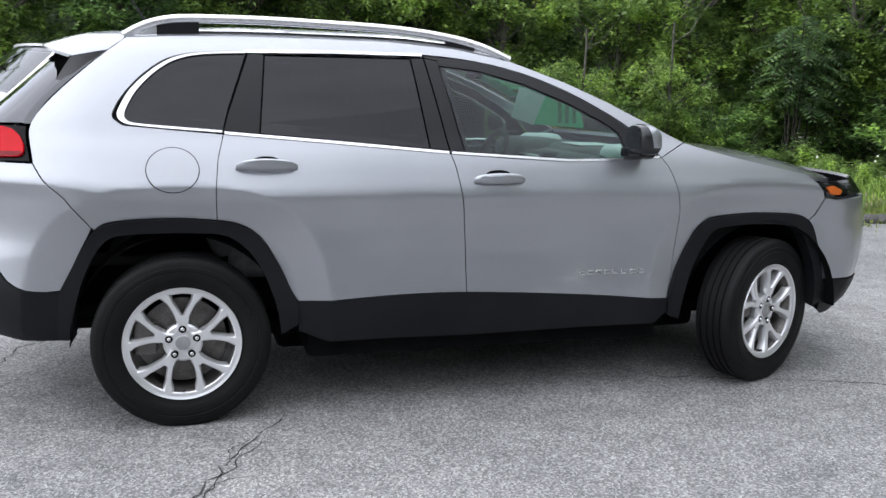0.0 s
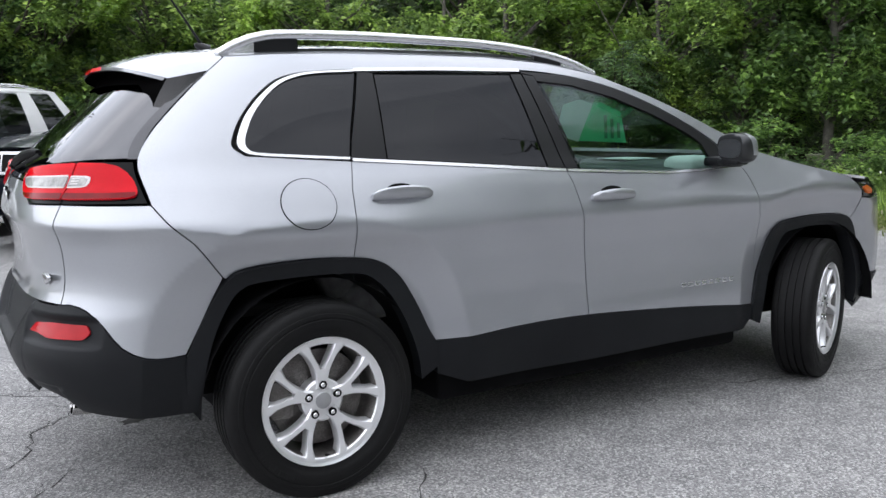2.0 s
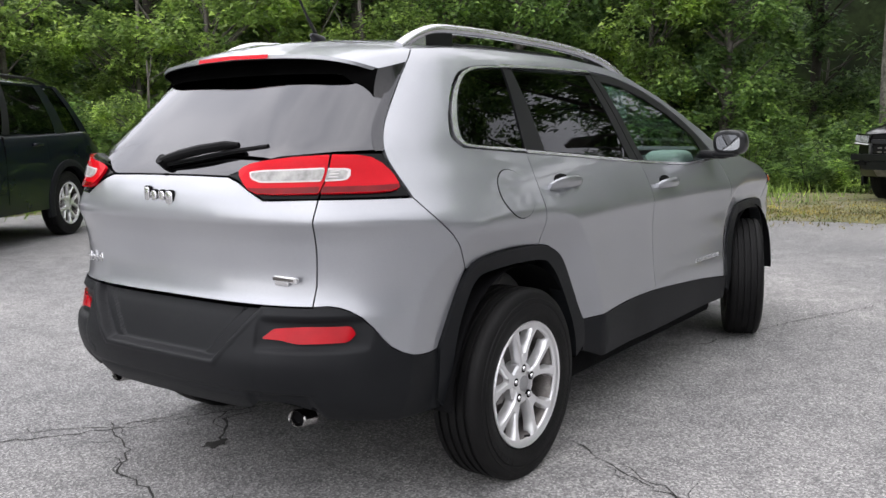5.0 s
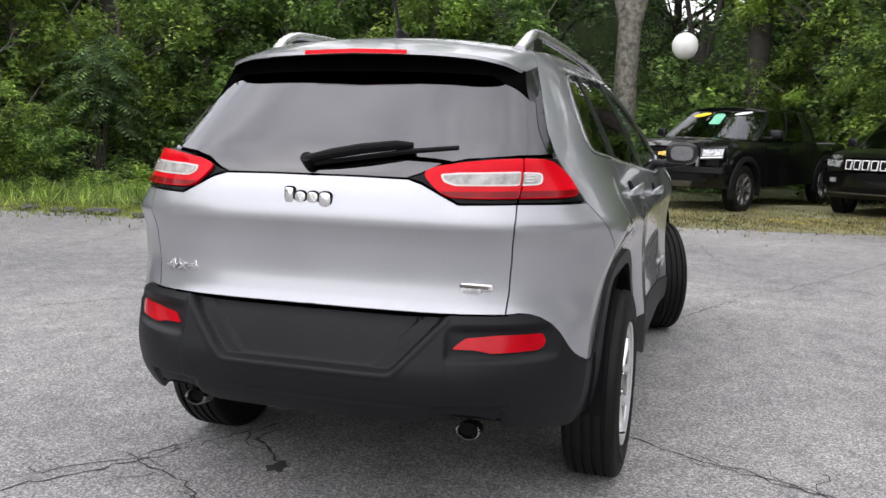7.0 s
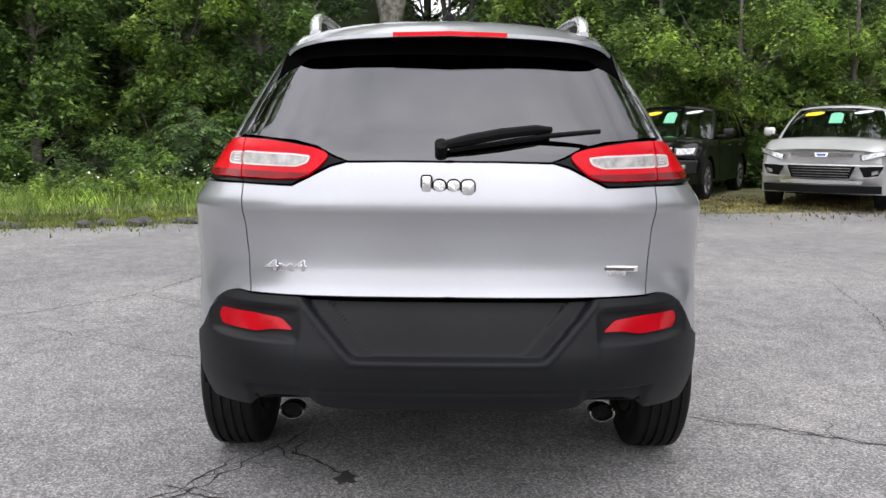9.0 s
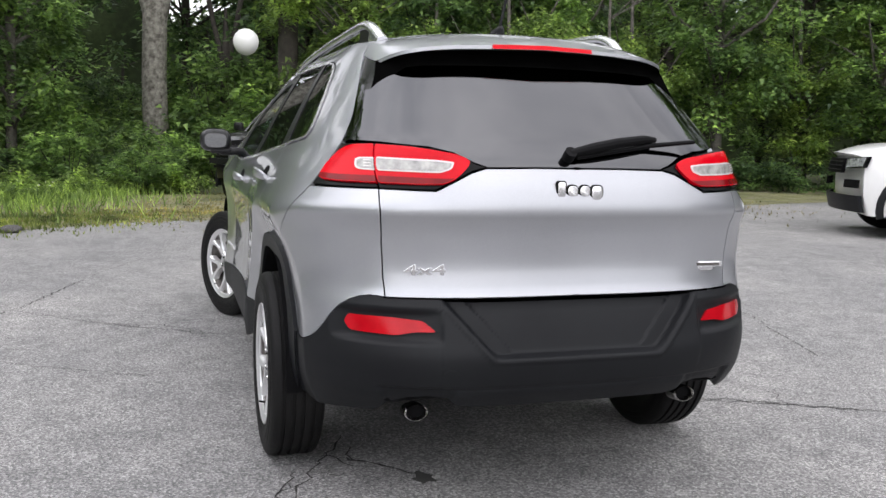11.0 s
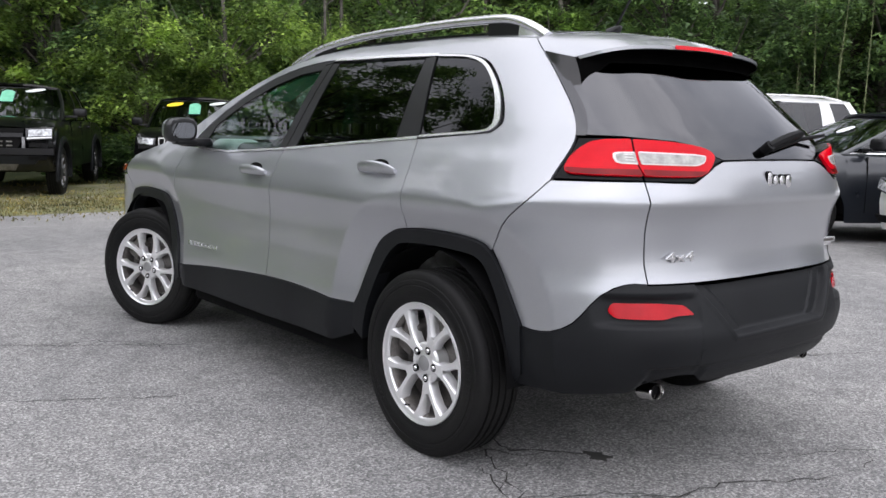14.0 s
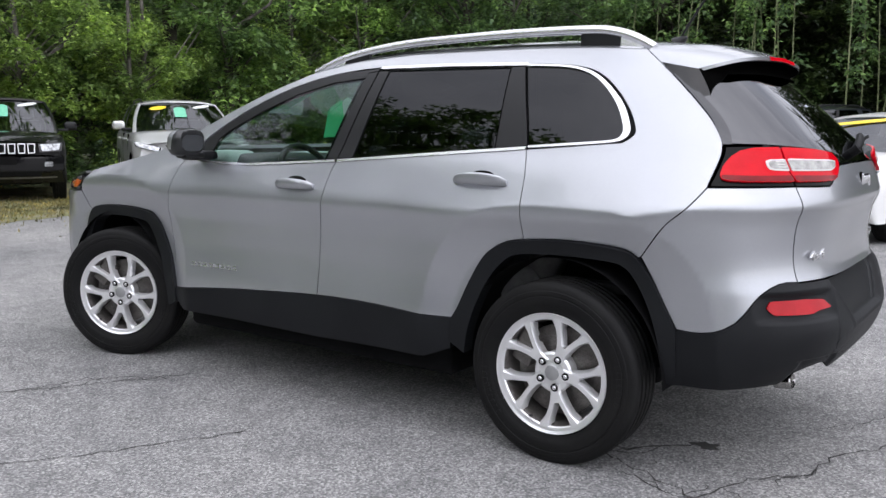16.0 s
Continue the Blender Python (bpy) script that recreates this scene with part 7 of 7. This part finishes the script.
def leaves(centres, spread, per, size, rng, droop=0.30, flat=0.24):
    """Vertices and faces of many small pointed leaves, in layered sprays round the given centres."""
    c = np.repeat(centres, per, 0)
    wide = np.repeat(spread * (0.6 + 0.7 * rng.random((len(centres), 1))), per, 0)
    n = len(c)
    ang, rad = rng.random((n, 1)) * 2 * math.pi, rng.random((n, 1)) ** 0.55
    # each spray is a ragged, drooping plate with a few tongues
    tongue = 0.65 + 0.35 * np.sin(ang * np.repeat(rng.integers(3, 6, (len(centres), 1)), per, 0) + np.repeat(rng.random((len(centres), 1)) * 6.28, per, 0))
    ray = np.concatenate([np.cos(ang), np.sin(ang), np.zeros((n, 1))], 1)
    p = c + ray * rad * wide * tongue
    p[:, 2:] += wide * (rng.normal(size=(n, 1)) * flat * (1.1 - 0.5 * rad) - 0.45 * rad**2)
    out = ray + rng.normal(size=(n, 3)) * np.array([0.6, 0.6, 0.30])
    out[:, 2] -= droop
    out /= np.linalg.norm(out, axis=1, keepdims=True)
    up = np.array([0, 0, 1.0]) + rng.normal(size=(n, 3)) * 0.42
    side = np.cross(out, up)
    side /= np.maximum(np.linalg.norm(side, axis=1, keepdims=True), 1e-6)
    s = size * (0.6 + 0.8 * rng.random((n, 1)))
    v = np.stack([p - side * s * 0.33, p + side * s * 0.33, p + out * s], 1).reshape(-1, 3)
    f = np.arange(n * 3).reshape(n, 3)
    return v, f


def quads_mesh(name, v, f, mat):
    me = bpy.data.meshes.new(name)
    me.vertices.add(len(v))
    me.vertices.foreach_set("co", v.astype(np.float32).ravel())
    me.loops.add(f.size)
    me.loops.foreach_set("vertex_index", f.astype(np.int32).ravel())
    me.polygons.add(len(f))
    me.polygons.foreach_set("loop_start", np.arange(0, f.size, f.shape[1], dtype=np.int32))
    me.update(calc_edges=True)
    me.materials.append(mat)
    return me


def crown_centres(rng, rx, rz, z0, count, lumps=7):
    """Twig ends in an uneven crown made of several lobes."""
    lob = rng.normal(size=(lumps, 3))
    lob /= np.linalg.norm(lob, axis=1, keepdims=True)
    lob = lob * np.array([rx, rx, rz]) * 0.6 * rng.random((lumps, 1)) ** 0.4
    rad = 0.38 + 0.3 * rng.random(lumps)
    k = rng.integers(0, lumps, count)
    d = rng.normal(size=(count, 3))
    d /= np.linalg.norm(d, axis=1, keepdims=True)
    return lob[k] + d * np.array([rx, rx, rz]) * (rad[k] * (0.55 + 0.45 * rng.random(count) ** 0.5))[:, None] + np.array([0, 0, z0])


def trunk_bm(height, r0, rng, limbs, lean=0.05):
    path, x, y = [], 0.0, 0.0
    for k in range(8):
        path.append((x, y, height * k / 7))
        x += rng.normal() * lean
        y += rng.normal() * lean
    rad = [r0 * (1.25 if k == 0 else 1 - 0.085 * k) for k in range(8)]
    bm = tube(path, rad, sides=12)
    for _ in range(limbs):
        k = rng.integers(3, 7)
        a = rng.random() * 6.28
        p = Vector(path[k])
        ln = height * (0.2 + 0.2 * rng.random())
        pts = [p, p + Vector((math.cos(a), math.sin(a), 0.6)) * ln * 0.5, p + Vector((math.cos(a) * 0.9, math.sin(a) * 0.9, 0.9)) * ln]
        t = tube(pts, [rad[k] * 0.5, rad[k] * 0.35, rad[k] * 0.12], sides=7)
        me = bpy.data.meshes.new("limb")
        t.to_mesh(me)
        t.free()
        bm.from_mesh(me)
        bpy.data.meshes.remove(me)
    return bm


def add_rods(bm, rods):
    """Thin tapering rods added to a bmesh: (points, radii) pairs."""
    for pts, radii in rods:
        t = tube(pts, radii, sides=5)
        me = bpy.data.meshes.new("rod")
        t.to_mesh(me)
        t.free()
        bm.from_mesh(me)
        bpy.data.meshes.remove(me)
    return bm


def boughs(c, r0, height, rng, share=0.5):
    """Branches that rise from the trunk's line to some of the sprays."""
    rods = []
    for x, y, z in c[rng.random(len(c)) < share]:
        z0 = min(max(z - 0.55 * math.hypot(x, y) - 0.3, 0.25), height * 0.8)
        rods.append(([(0, 0, z0), (x * 0.5, y * 0.5, (z0 + z) / 2 + 0.1), (x * 0.95, y * 0.95, z - 0.04)], [r0 * 0.30, r0 * 0.18, r0 * 0.05]))
    return rods


def make_tree(seed, height, r0, rx, rz, count, per, leaf, spread, mat, bark, low, label):
    rng = np.random.default_rng(seed)
    tree = tagged(new("tree"), label, "tree", "woodland trees")
    c = crown_centres(rng, rx, rz, low + rz, count)
    c[:, 2] = np.maximum(c[:, 2], 0.35)
    bm = trunk_bm(height * 0.85, r0, rng, 5)
    part("trunk", add_rods(bm, boughs(c, r0, height, rng)), bark, tree)
    v, f = leaves(c, spread, per, leaf, rng)
    v[:, 2] = np.maximum(v[:, 2], 0.0)
    child("crown", quads_mesh("crown", v, f, mat), tree)
    return tree


def make_bush(seed, rx, rz, count, per, leaf, mat, label, name="bush"):
    rng = np.random.default_rng(seed)
    bush = tagged(new(name), label, "bush", "undergrowth")
    c = crown_centres(rng, rx, rz, rz * 0.8, count, 5)
    c[:, 2] = np.abs(c[:, 2]) * 0.95 + 0.05
    v, f = leaves(c, 0.30, per, leaf, rng, 0.2, 0.4)
    v[:, 2] = np.maximum(v[:, 2], 0.0)
    child("foliage", quads_mesh("foliage", v, f, mat), bush)
    rods = []
    for k in range(7):
        a = rng.random() * 6.28
        rods.append(([(0.1 * math.cos(a), 0.1 * math.sin(a), 0), (rx * 0.4 * math.cos(a), rx * 0.4 * math.sin(a), rz * 1.2)], [0.015, 0.005]))
    part("woody_base", add_rods(bmesh.new(), rods), BARK_DARK, bush)
    return bush


TREES = [make_tree(11, 8, 0.13, 2.3, 3.0, 64, 240, 0.120, 0.66, LEAF_A, BARK, 0.1, "leafy green broadleaf tree at the wood's edge"),
         make_tree(12, 13, 0.20, 2.9, 5.0, 60, 150, 0.20, 0.85, LEAF_B, BARK_DARK, 1.0, "dark green broadleaf tree in the wood"),
         make_tree(13, 7, 0.09, 2.1, 2.6, 60, 240, 0.112, 0.60, LEAF_C, BARK, 0.1, "bright green young tree at the wood's edge"),
         make_tree(14, 11, 0.15, 2.6, 4.4, 70, 190, 0.140, 0.80, LEAF_A, BARK_DARK, 0.4, "leafy green broadleaf tree at the wood's edge"),
         make_tree(15, 8, 0.12, 2.3, 3.1, 64, 240, 0.120, 0.66, LEAF_B, BARK_DARK, 0.1, "dark green broadleaf tree at the wood's edge"),
         make_tree(16, 12, 0.18, 2.8, 5.0, 70, 190, 0.150, 0.75, LEAF_D, BARK_DARK, 0.2, "tall tree with shade-darkened leaves in the wood behind the far row")]
BUSHES = [make_bush(21, 1.1, 0.5, 40, 90, 0.085, LEAF_C, "bright green weedy bush beside the verge"),
          make_bush(22, 1.6, 1.2, 56, 60, 0.115, LEAF_A, "green leafy bush at the wood's edge"),
          make_bush(23, 1.4, 0.8, 48, 60, 0.11, LEAF_B, "dark green bush at the wood's edge")]

rng = random.Random(5)
# the line of the wood's front
WOOD = [(-22, 20.5), (-14, 19.5), (-6, 18.5), (2, 18), (8, 17), (12.5, 14), (15, 10.5), (17.2, 6.5), (19.0, 3), (19.0, -1.5), (18.2, -5), (18, -9), (17.5, -13), (16, -17), (12, -20), (6, -22), (0, -23), (-8, -24), (-20, -26)]


def along(pts, step):
    """Points along a line, each with the way outwards."""
    q = dense(pts, step, False)
    for i, (x, y) in enumerate(q):
        a, b = q[max(i - 1, 0)], q[min(i + 1, len(q) - 1)]
        d = Vector((b[0] - a[0], b[1] - a[1], 0)).normalized()
        yield Vector((x, y, 0)), Vector((-d.y, d.x, 0))


placed = set()


def plant(kinds, k, p, s, sz):
    m = pose(p.x, p.y, -0.03, 0, 0, rng.uniform(0, 360))
    if (id(kinds), k) in placed:
        ob = copy_thing(kinds[k], m)
    else:
        placed.add((id(kinds), k))
        ob = kinds[k]
        ob.matrix_basis = m
    ob.scale = (s, s, s * sz)


for back, step, kinds in ((0.0, 2.5, (0, 2, 4, 0, 4)), (2.8, 2.9, (3, 1, 4, 3)), (6.2, 4.2, (1, 1, 3))):
    for p, out in along(WOOD, step):
        if p.x < -4 and back > 3:
            continue
        gap = -3.2 < p.y < 3.4 and p.x > 16
        if gap and back < 3:
            continue
        p = p + out * (back + (1.5 if gap else 0)) + Vector((rng.uniform(-1, 1), rng.uniform(-1, 1), 0)) * 0.8
        kind = rng.choice((2, 0)) if back == 0 and p.y > 4 and rng.random() < 0.7 else rng.choice(kinds)
        if back == 0 and 1 < p.x < 14.5 and p.y > 8:
            kind = 2
        # behind the far row the trees take the leaf colour darkened for shade
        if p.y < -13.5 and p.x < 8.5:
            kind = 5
        plant(TREES, kind, p, rng.uniform(0.85, 1.15), rng.uniform(0.9, 1.15) * (0.95 if p.y < -12 else 1.0))
for p, out in along(WOOD, 1.6):
    if p.x < -8 or (p.x > 16 and abs(p.y) < 3 and rng.random() < 0.5):
        continue
    p = p - out * (1.3 + rng.uniform(-0.5, 0.5))
    plant(BUSHES, rng.choice((1, 2, 2)), p, rng.uniform(0.75, 1.15), rng.uniform(0.7, 1.1))
for p, out in along([(-4, 15.0), (4, 14.6), (8, 13), (10.5, 10.5), (11.8, 7.5), (12.8, 5), (14.5, 3.2), (15.8, 1.5)], 0.62):
    plant(BUSHES, rng.choice((0, 0, 0, 1)), p + Vector((rng.uniform(-0.6, 0.6), rng.uniform(-0.6, 0.6), 0)), rng.uniform(0.5, 0.85), rng.uniform(0.55, 0.9))

# low leafy weeds before the bushes
for p, out in along([(2, 13.2), (7.6, 11.4), (9.6, 9.4), (10.0, 7.0), (10.6, 5.2), (12.0, 3.6), (13.6, 2.4), (15.0, 1.2)], 0.42):
    plant(BUSHES, 0, p + Vector((rng.gauss(0, 0.35), rng.gauss(0, 0.35), 0)), rng.uniform(0.40, 0.68), rng.uniform(0.65, 1.1))

# undergrowth and young trees in the gap between the trunks
for k in range(44):
    p = Vector((rng.uniform(20.5, 27.5), rng.uniform(-6.5, 6.5), 0))
    plant(BUSHES, rng.choice((1, 1, 2, 0)), p, rng.uniform(0.8, 1.5), rng.uniform(0.7, 1.3))
for k in range(13):
    p = Vector((rng.uniform(25, 29.5), -7.5 + k * 1.25, 0))
    plant(TREES, rng.choice((2, 0, 0, 4)), p, rng.uniform(0.6, 0.85), rng.uniform(0.7, 0.95))

# bright young trees that lean out of the wood
for x, y, size, tall_by in ((8.7, 10.6, 0.46, 1.0), (7.4, 11.7, 0.44, 1.0), (16.6, -4.7, 0.80, 1.0), (16.6, -6.7, 0.85, 1.05), (16.2, -8.9, 0.80, 1.0)):
    plant(TREES, 2, Vector((x, y, 0)), size, tall_by)

# tall trunks
def big_trunk(x, y, r, fork, bark, label, seed):
    r_ = np.random.default_rng(seed)
    tree = tagged(new("tree"), label, "tree", "tall trunks")
    bm = tube([(0, 0, -0.05), (0.03, 0.02, 0.5), (0.0, 0.05, fork * 0.6), (0.0, 0.0, fork), (0.0, 0.0, fork + 1.2)], [r * 1.25, r * 1.02, r * 0.95, r * 0.92, r * 0.3], sides=16)
    for sx_, sy_, k in ((0.1, 0.55, 0.62), (-0.1, -0.5, 0.70)):
        t = tube([(0, sy_ * 0.15, fork - 0.25), (sx_ * 0.5, sy_ * 0.6, fork + 0.8), (sx_, sy_ * 1.1, fork + 2.2), (sx_ * 2, sy_ * 1.8, fork + 7)], [r * k, r * k * 0.92, r * k * 0.85, r * k * 0.5], sides=12)
        me = bpy.data.meshes.new("limb")
        t.to_mesh(me)
        t.free()
        bm.from_mesh(me)
        bpy.data.meshes.remove(me)
    part("trunk", bm, bark, tree)
    c = crown_centres(r_, 4.6, 3.0, fork + 7.0, 80)
    v, f = leaves(c, 1.1, 110, 0.22, r_)
    child("crown", quads_mesh("crown", v, f, LEAF_A), tree)
    tree.location = (x, y, 0)
    return tree


def tall_tree(x, y, r, h, label, seed):
    r_ = np.random.default_rng(seed)
    tree = tagged(new("tree"), label, "tree", "tall trunks")
    part("trunk", trunk_bm(h, r, r_, 9), BARK_DARK, tree)
    c = crown_centres(r_, 5.2, 5.4, h - 3.5, 110, 11)
    v, f = leaves(c, 1.25, 130, 0.26, r_)
    child("crown", quads_mesh("crown", v, f, LEAF_A), tree)
    tree.location = (x, y, -0.03)
    return tree


tall = tall_tree(15.4, 13.4, 0.22, 17.0, "tall leafy tree reaching over the wood's edge", 51)
for x, y, turn, size in ((22.5, 9.5, 80, 1.0), (18.6, -12.0, 140, 1.0), (17.4, -18.8, 310, 1.0), (19.2, -5.4, 20, 0.95), (14.0, -22.0, 260, 0.98)):
    copy_thing(tall, pose(x, y, -0.03, 0, 0, turn) @ Matrix.Scale(size, 4))

# thin pale stems behind the far row, in loose clumps
CANE = mottled("pale_green_cane", (0.10, 0.12, 0.05), (0.22, 0.24, 0.12), 5.0, 0.6, 40.0, 0.2)
for k in range(30):
    clump = (1.4, 2.6, 4.4, 5.2, 7.0, 9.0)[k % 6]
    x, y = clump + rng.gauss(0, 0.32), -19.0 + rng.uniform(-0.7, 0.7)
    lean, h = rng.gauss(0, 0.35), rng.uniform(5.0, 7.5)
    stem = tagged(new("thin_tree"), "thin pale green cane before the dark wood", "tree", "thin stems")
    part("stem", tube([(x, y, -0.05), (x + lean * 0.35, y, h * 0.45), (x + lean, y, h)], [0.019, 0.016, 0.007], sides=6), CANE, stem)
    r_ = np.random.default_rng(300 + k)
    c = np.array([(x + lean * t + r_.normal() * 0.22, y + r_.normal() * 0.22, h * (0.3 + 0.7 * t)) for t in r_.random(7)])
    v, f = leaves(c, 0.30, 26, 0.13, r_, 0.7, 0.5)
    child("leaves", quads_mesh("leaves", v, f, LEAF_B), stem)

big_trunk(21.3, 1.45, 0.33, 4.3, SPOTTED_BARK, "tall grey forked tree trunk with flaking bark", 31)
big_trunk(20.0, -1.85, 0.27, 6.0, BARK_DARK, "tall brown tree trunk behind the truck", 32)
big_trunk(22.5, -0.4, 0.12, 3.4, BARK_DARK, "thin dark forked trunk in the wood", 33)
big_trunk(23.5, -2.9, 0.13, 5.0, BARK_DARK, "thin dark trunk in the wood", 34)

# far wood: a plain backdrop, its dark colour stands in for deep shade
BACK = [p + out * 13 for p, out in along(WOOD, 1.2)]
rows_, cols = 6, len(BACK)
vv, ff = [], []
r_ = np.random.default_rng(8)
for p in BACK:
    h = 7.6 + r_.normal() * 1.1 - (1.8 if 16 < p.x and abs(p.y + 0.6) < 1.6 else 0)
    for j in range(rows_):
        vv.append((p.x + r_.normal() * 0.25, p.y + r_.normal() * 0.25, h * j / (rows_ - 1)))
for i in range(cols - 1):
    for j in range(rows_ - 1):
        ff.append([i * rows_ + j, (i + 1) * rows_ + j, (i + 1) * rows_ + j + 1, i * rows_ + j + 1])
FAR_WOOD = mottled("far_wood_shade", (0.012, 0.02, 0.008), (0.06, 0.09, 0.03), 0.8, 0.95, 6.0, 0.6)
tagged(new("backdrop", mesh_of("backdrop", vv, ff, FAR_WOOD)), "dark sheet coloured as the shade of the far wood", "woodland", kind="structure")

# tall grass and weeds along the verge
r_ = np.random.default_rng(9)
LEAF_G = leaf_material("verge_grass_blades", (0.14, 0.20, 0.04), (0.34, 0.40, 0.13))


def grass(name, pts, spread, per, hgt, label, mat=LEAF_G):
    base = np.array([(p[0], p[1], 0.0) for p in dense(pts, 0.25, False)])
    c = np.repeat(base, per, 0)
    n_ = len(c)
    c = c + np.stack([r_.normal(size=n_) * spread, r_.normal(size=n_) * spread, np.full(n_, 0.02)], 1)
    d = np.stack([r_.normal(size=n_) * 0.35, r_.normal(size=n_) * 0.35, np.ones(n_)], 1)
    h = hgt * (0.4 + 0.9 * r_.random((n_, 1)) ** 1.5)
    s = np.cross(d, r_.normal(size=(n_, 3)))
    s /= np.linalg.norm(s, axis=1, keepdims=True)
    wd = 0.006 + 0.006 * r_.random((n_, 1))
    tip = c + d * h
    v = np.stack([c - s * wd, c + s * wd, c + d * h * 0.6 + s * wd, tip], 1).reshape(-1, 3)
    f = np.arange(n_ * 4).reshape(n_, 4)
    tagged(new(name, quads_mesh(name, v, f, mat)), label, "grass", kind="stuff")


DRY_BLADES = leaf_material("dry_grass_blades", (0.16, 0.15, 0.06), (0.42, 0.36, 0.17))
grass("verge_grass", [(6.5, 11.0), (7.6, 8.6), (7.5, 6.3), (7.8, 4.5), (8.8, 3.0), (9.6, 1.9)], 0.6, 330, 0.05, "short green grass on the verge")
grass("dry_grass", [(9.4, 2.2), (10.1, 0.6), (10.3, -1.0), (10.6, -3.2), (11.0, -5.2), (11.6, -7.2)], 0.7, 200, 0.035, "thin dry grass on the worn verge", DRY_BLADES)
grass("tall_grass", [(3, 13.6), (7.5, 12.0), (9.3, 9.0), (9.6, 6.6), (10.2, 4.8), (11.5, 3.6), (13, 2.6)], 0.9, 170, 0.24, "tall green grass and weeds before the wood", LEAF_C)
grass("worn_grass", [(12.2, 1.5), (12.5, -2), (12.0, -5.5), (11.5, -8)], 1.3, 260, 0.045, "thin worn grass under the parked vehicles", DRY_BLADES)


# small white flowers among the weeds
base = np.array([(p[0], p[1], 0.0) for p in dense([(10.4, 7.2), (10.9, 5.6), (12.4, 4.0), (13.2, 3.4)], 0.04, False)])
c = base + np.stack([r_.normal(size=len(base)) * 0.5, r_.normal(size=len(base)) * 0.5, 0.12 + 0.42 * r_.random(len(base))], 1)
d = r_.normal(size=(len(base), 3)) + np.array([-0.6, -0.3, 0.8])
d /= np.linalg.norm(d, axis=1, keepdims=True)
u = np.cross(d, r_.normal(size=d.shape))
u /= np.linalg.norm(u, axis=1, keepdims=True)
w_ = np.cross(d, u)
k = 0.012 + 0.014 * r_.random((len(base), 1))
PETAL = mottled("white_petals", (0.62, 0.62, 0.52), (0.8, 0.8, 0.74), 60.0, 0.7)
v = np.stack([c + u * k, c + w_ * k, c - u * k, c - w_ * k], 1).reshape(-1, 3)
tagged(new("white_flowers", quads_mesh("white_flowers", v, np.arange(len(v)).reshape(-1, 4), PETAL)), "small white flowers among the green weeds", "flowers", kind="stuff")


def sumac(x, y, height, seed):
    """A shrub of slender stems, each topped by a whorl of long drooping leaves with paired leaflets."""
    g = np.random.default_rng(seed)
    shrub = tagged(new("sumac_shrub"), "dark green shrub with long feather-shaped leaves at the wood's edge", "shrub", "feather-leaved shrubs")
    rods, leaf_v = [], []
    for k in range(6):
        a0, lean = g.random() * 6.28, 0.25 + 0.35 * g.random()
        top = Vector((math.cos(a0) * lean, math.sin(a0) * lean, height * (0.62 + 0.38 * g.random())))
        rods.append(([(0.1 * math.cos(a0), 0.1 * math.sin(a0), 0), (top.x * 0.6, top.y * 0.6, top.z * 0.6), tuple(top)], [0.022, 0.017, 0.010]))
        for j in range(15):
            a, ln = a0 + j * 2.4 + g.normal() * 0.2, 0.55 + 0.3 * g.random()
            out = Vector((math.cos(a), math.sin(a), 0))
            start = top - Vector((0, 0, 0.08 * j))
            pts = [start + out * (ln * t) + Vector((0, 0, ln * (0.55 * t - 0.85 * t * t))) for t in np.linspace(0, 1, 10)]
            rods.append((pts[::3], [0.006, 0.005, 0.004, 0.002]))
            lat = Vector((-out.y, out.x, 0))
            for i in range(1, 10):
                way = (pts[i] - pts[i - 1]).normalized()
                size = 0.23 * math.sin(math.pi * (0.18 + 0.74 * i / 10))
                for side in (1, -1):
                    tip = pts[i] + (lat * side + way * 0.35 + Vector((0, 0, -0.30))).normalized() * size
                    mid = pts[i].lerp(tip, 0.45)
                    leaf_v += [pts[i], mid + way * size * 0.17, tip, mid - way * size * 0.17]
    part("stem", add_rods(bmesh.new(), rods), BARK_DARK, shrub, "slender brown stems")
    v = np.array([tuple(p) for p in leaf_v])
    child("leaves", quads_mesh("leaves", v, np.arange(len(v)).reshape(-1, 4), LEAF_B), shrub, "paired dark green leaflets")
    shrub.matrix_basis = pose(x, y, -0.03)


for x, y, h, seed in ((11.7, 10.9, 2.9, 71), (12.6, 11.6, 3.3, 72), (14.2, 4.6, 1.7, 73)):
    sumac(x, y, h, seed)
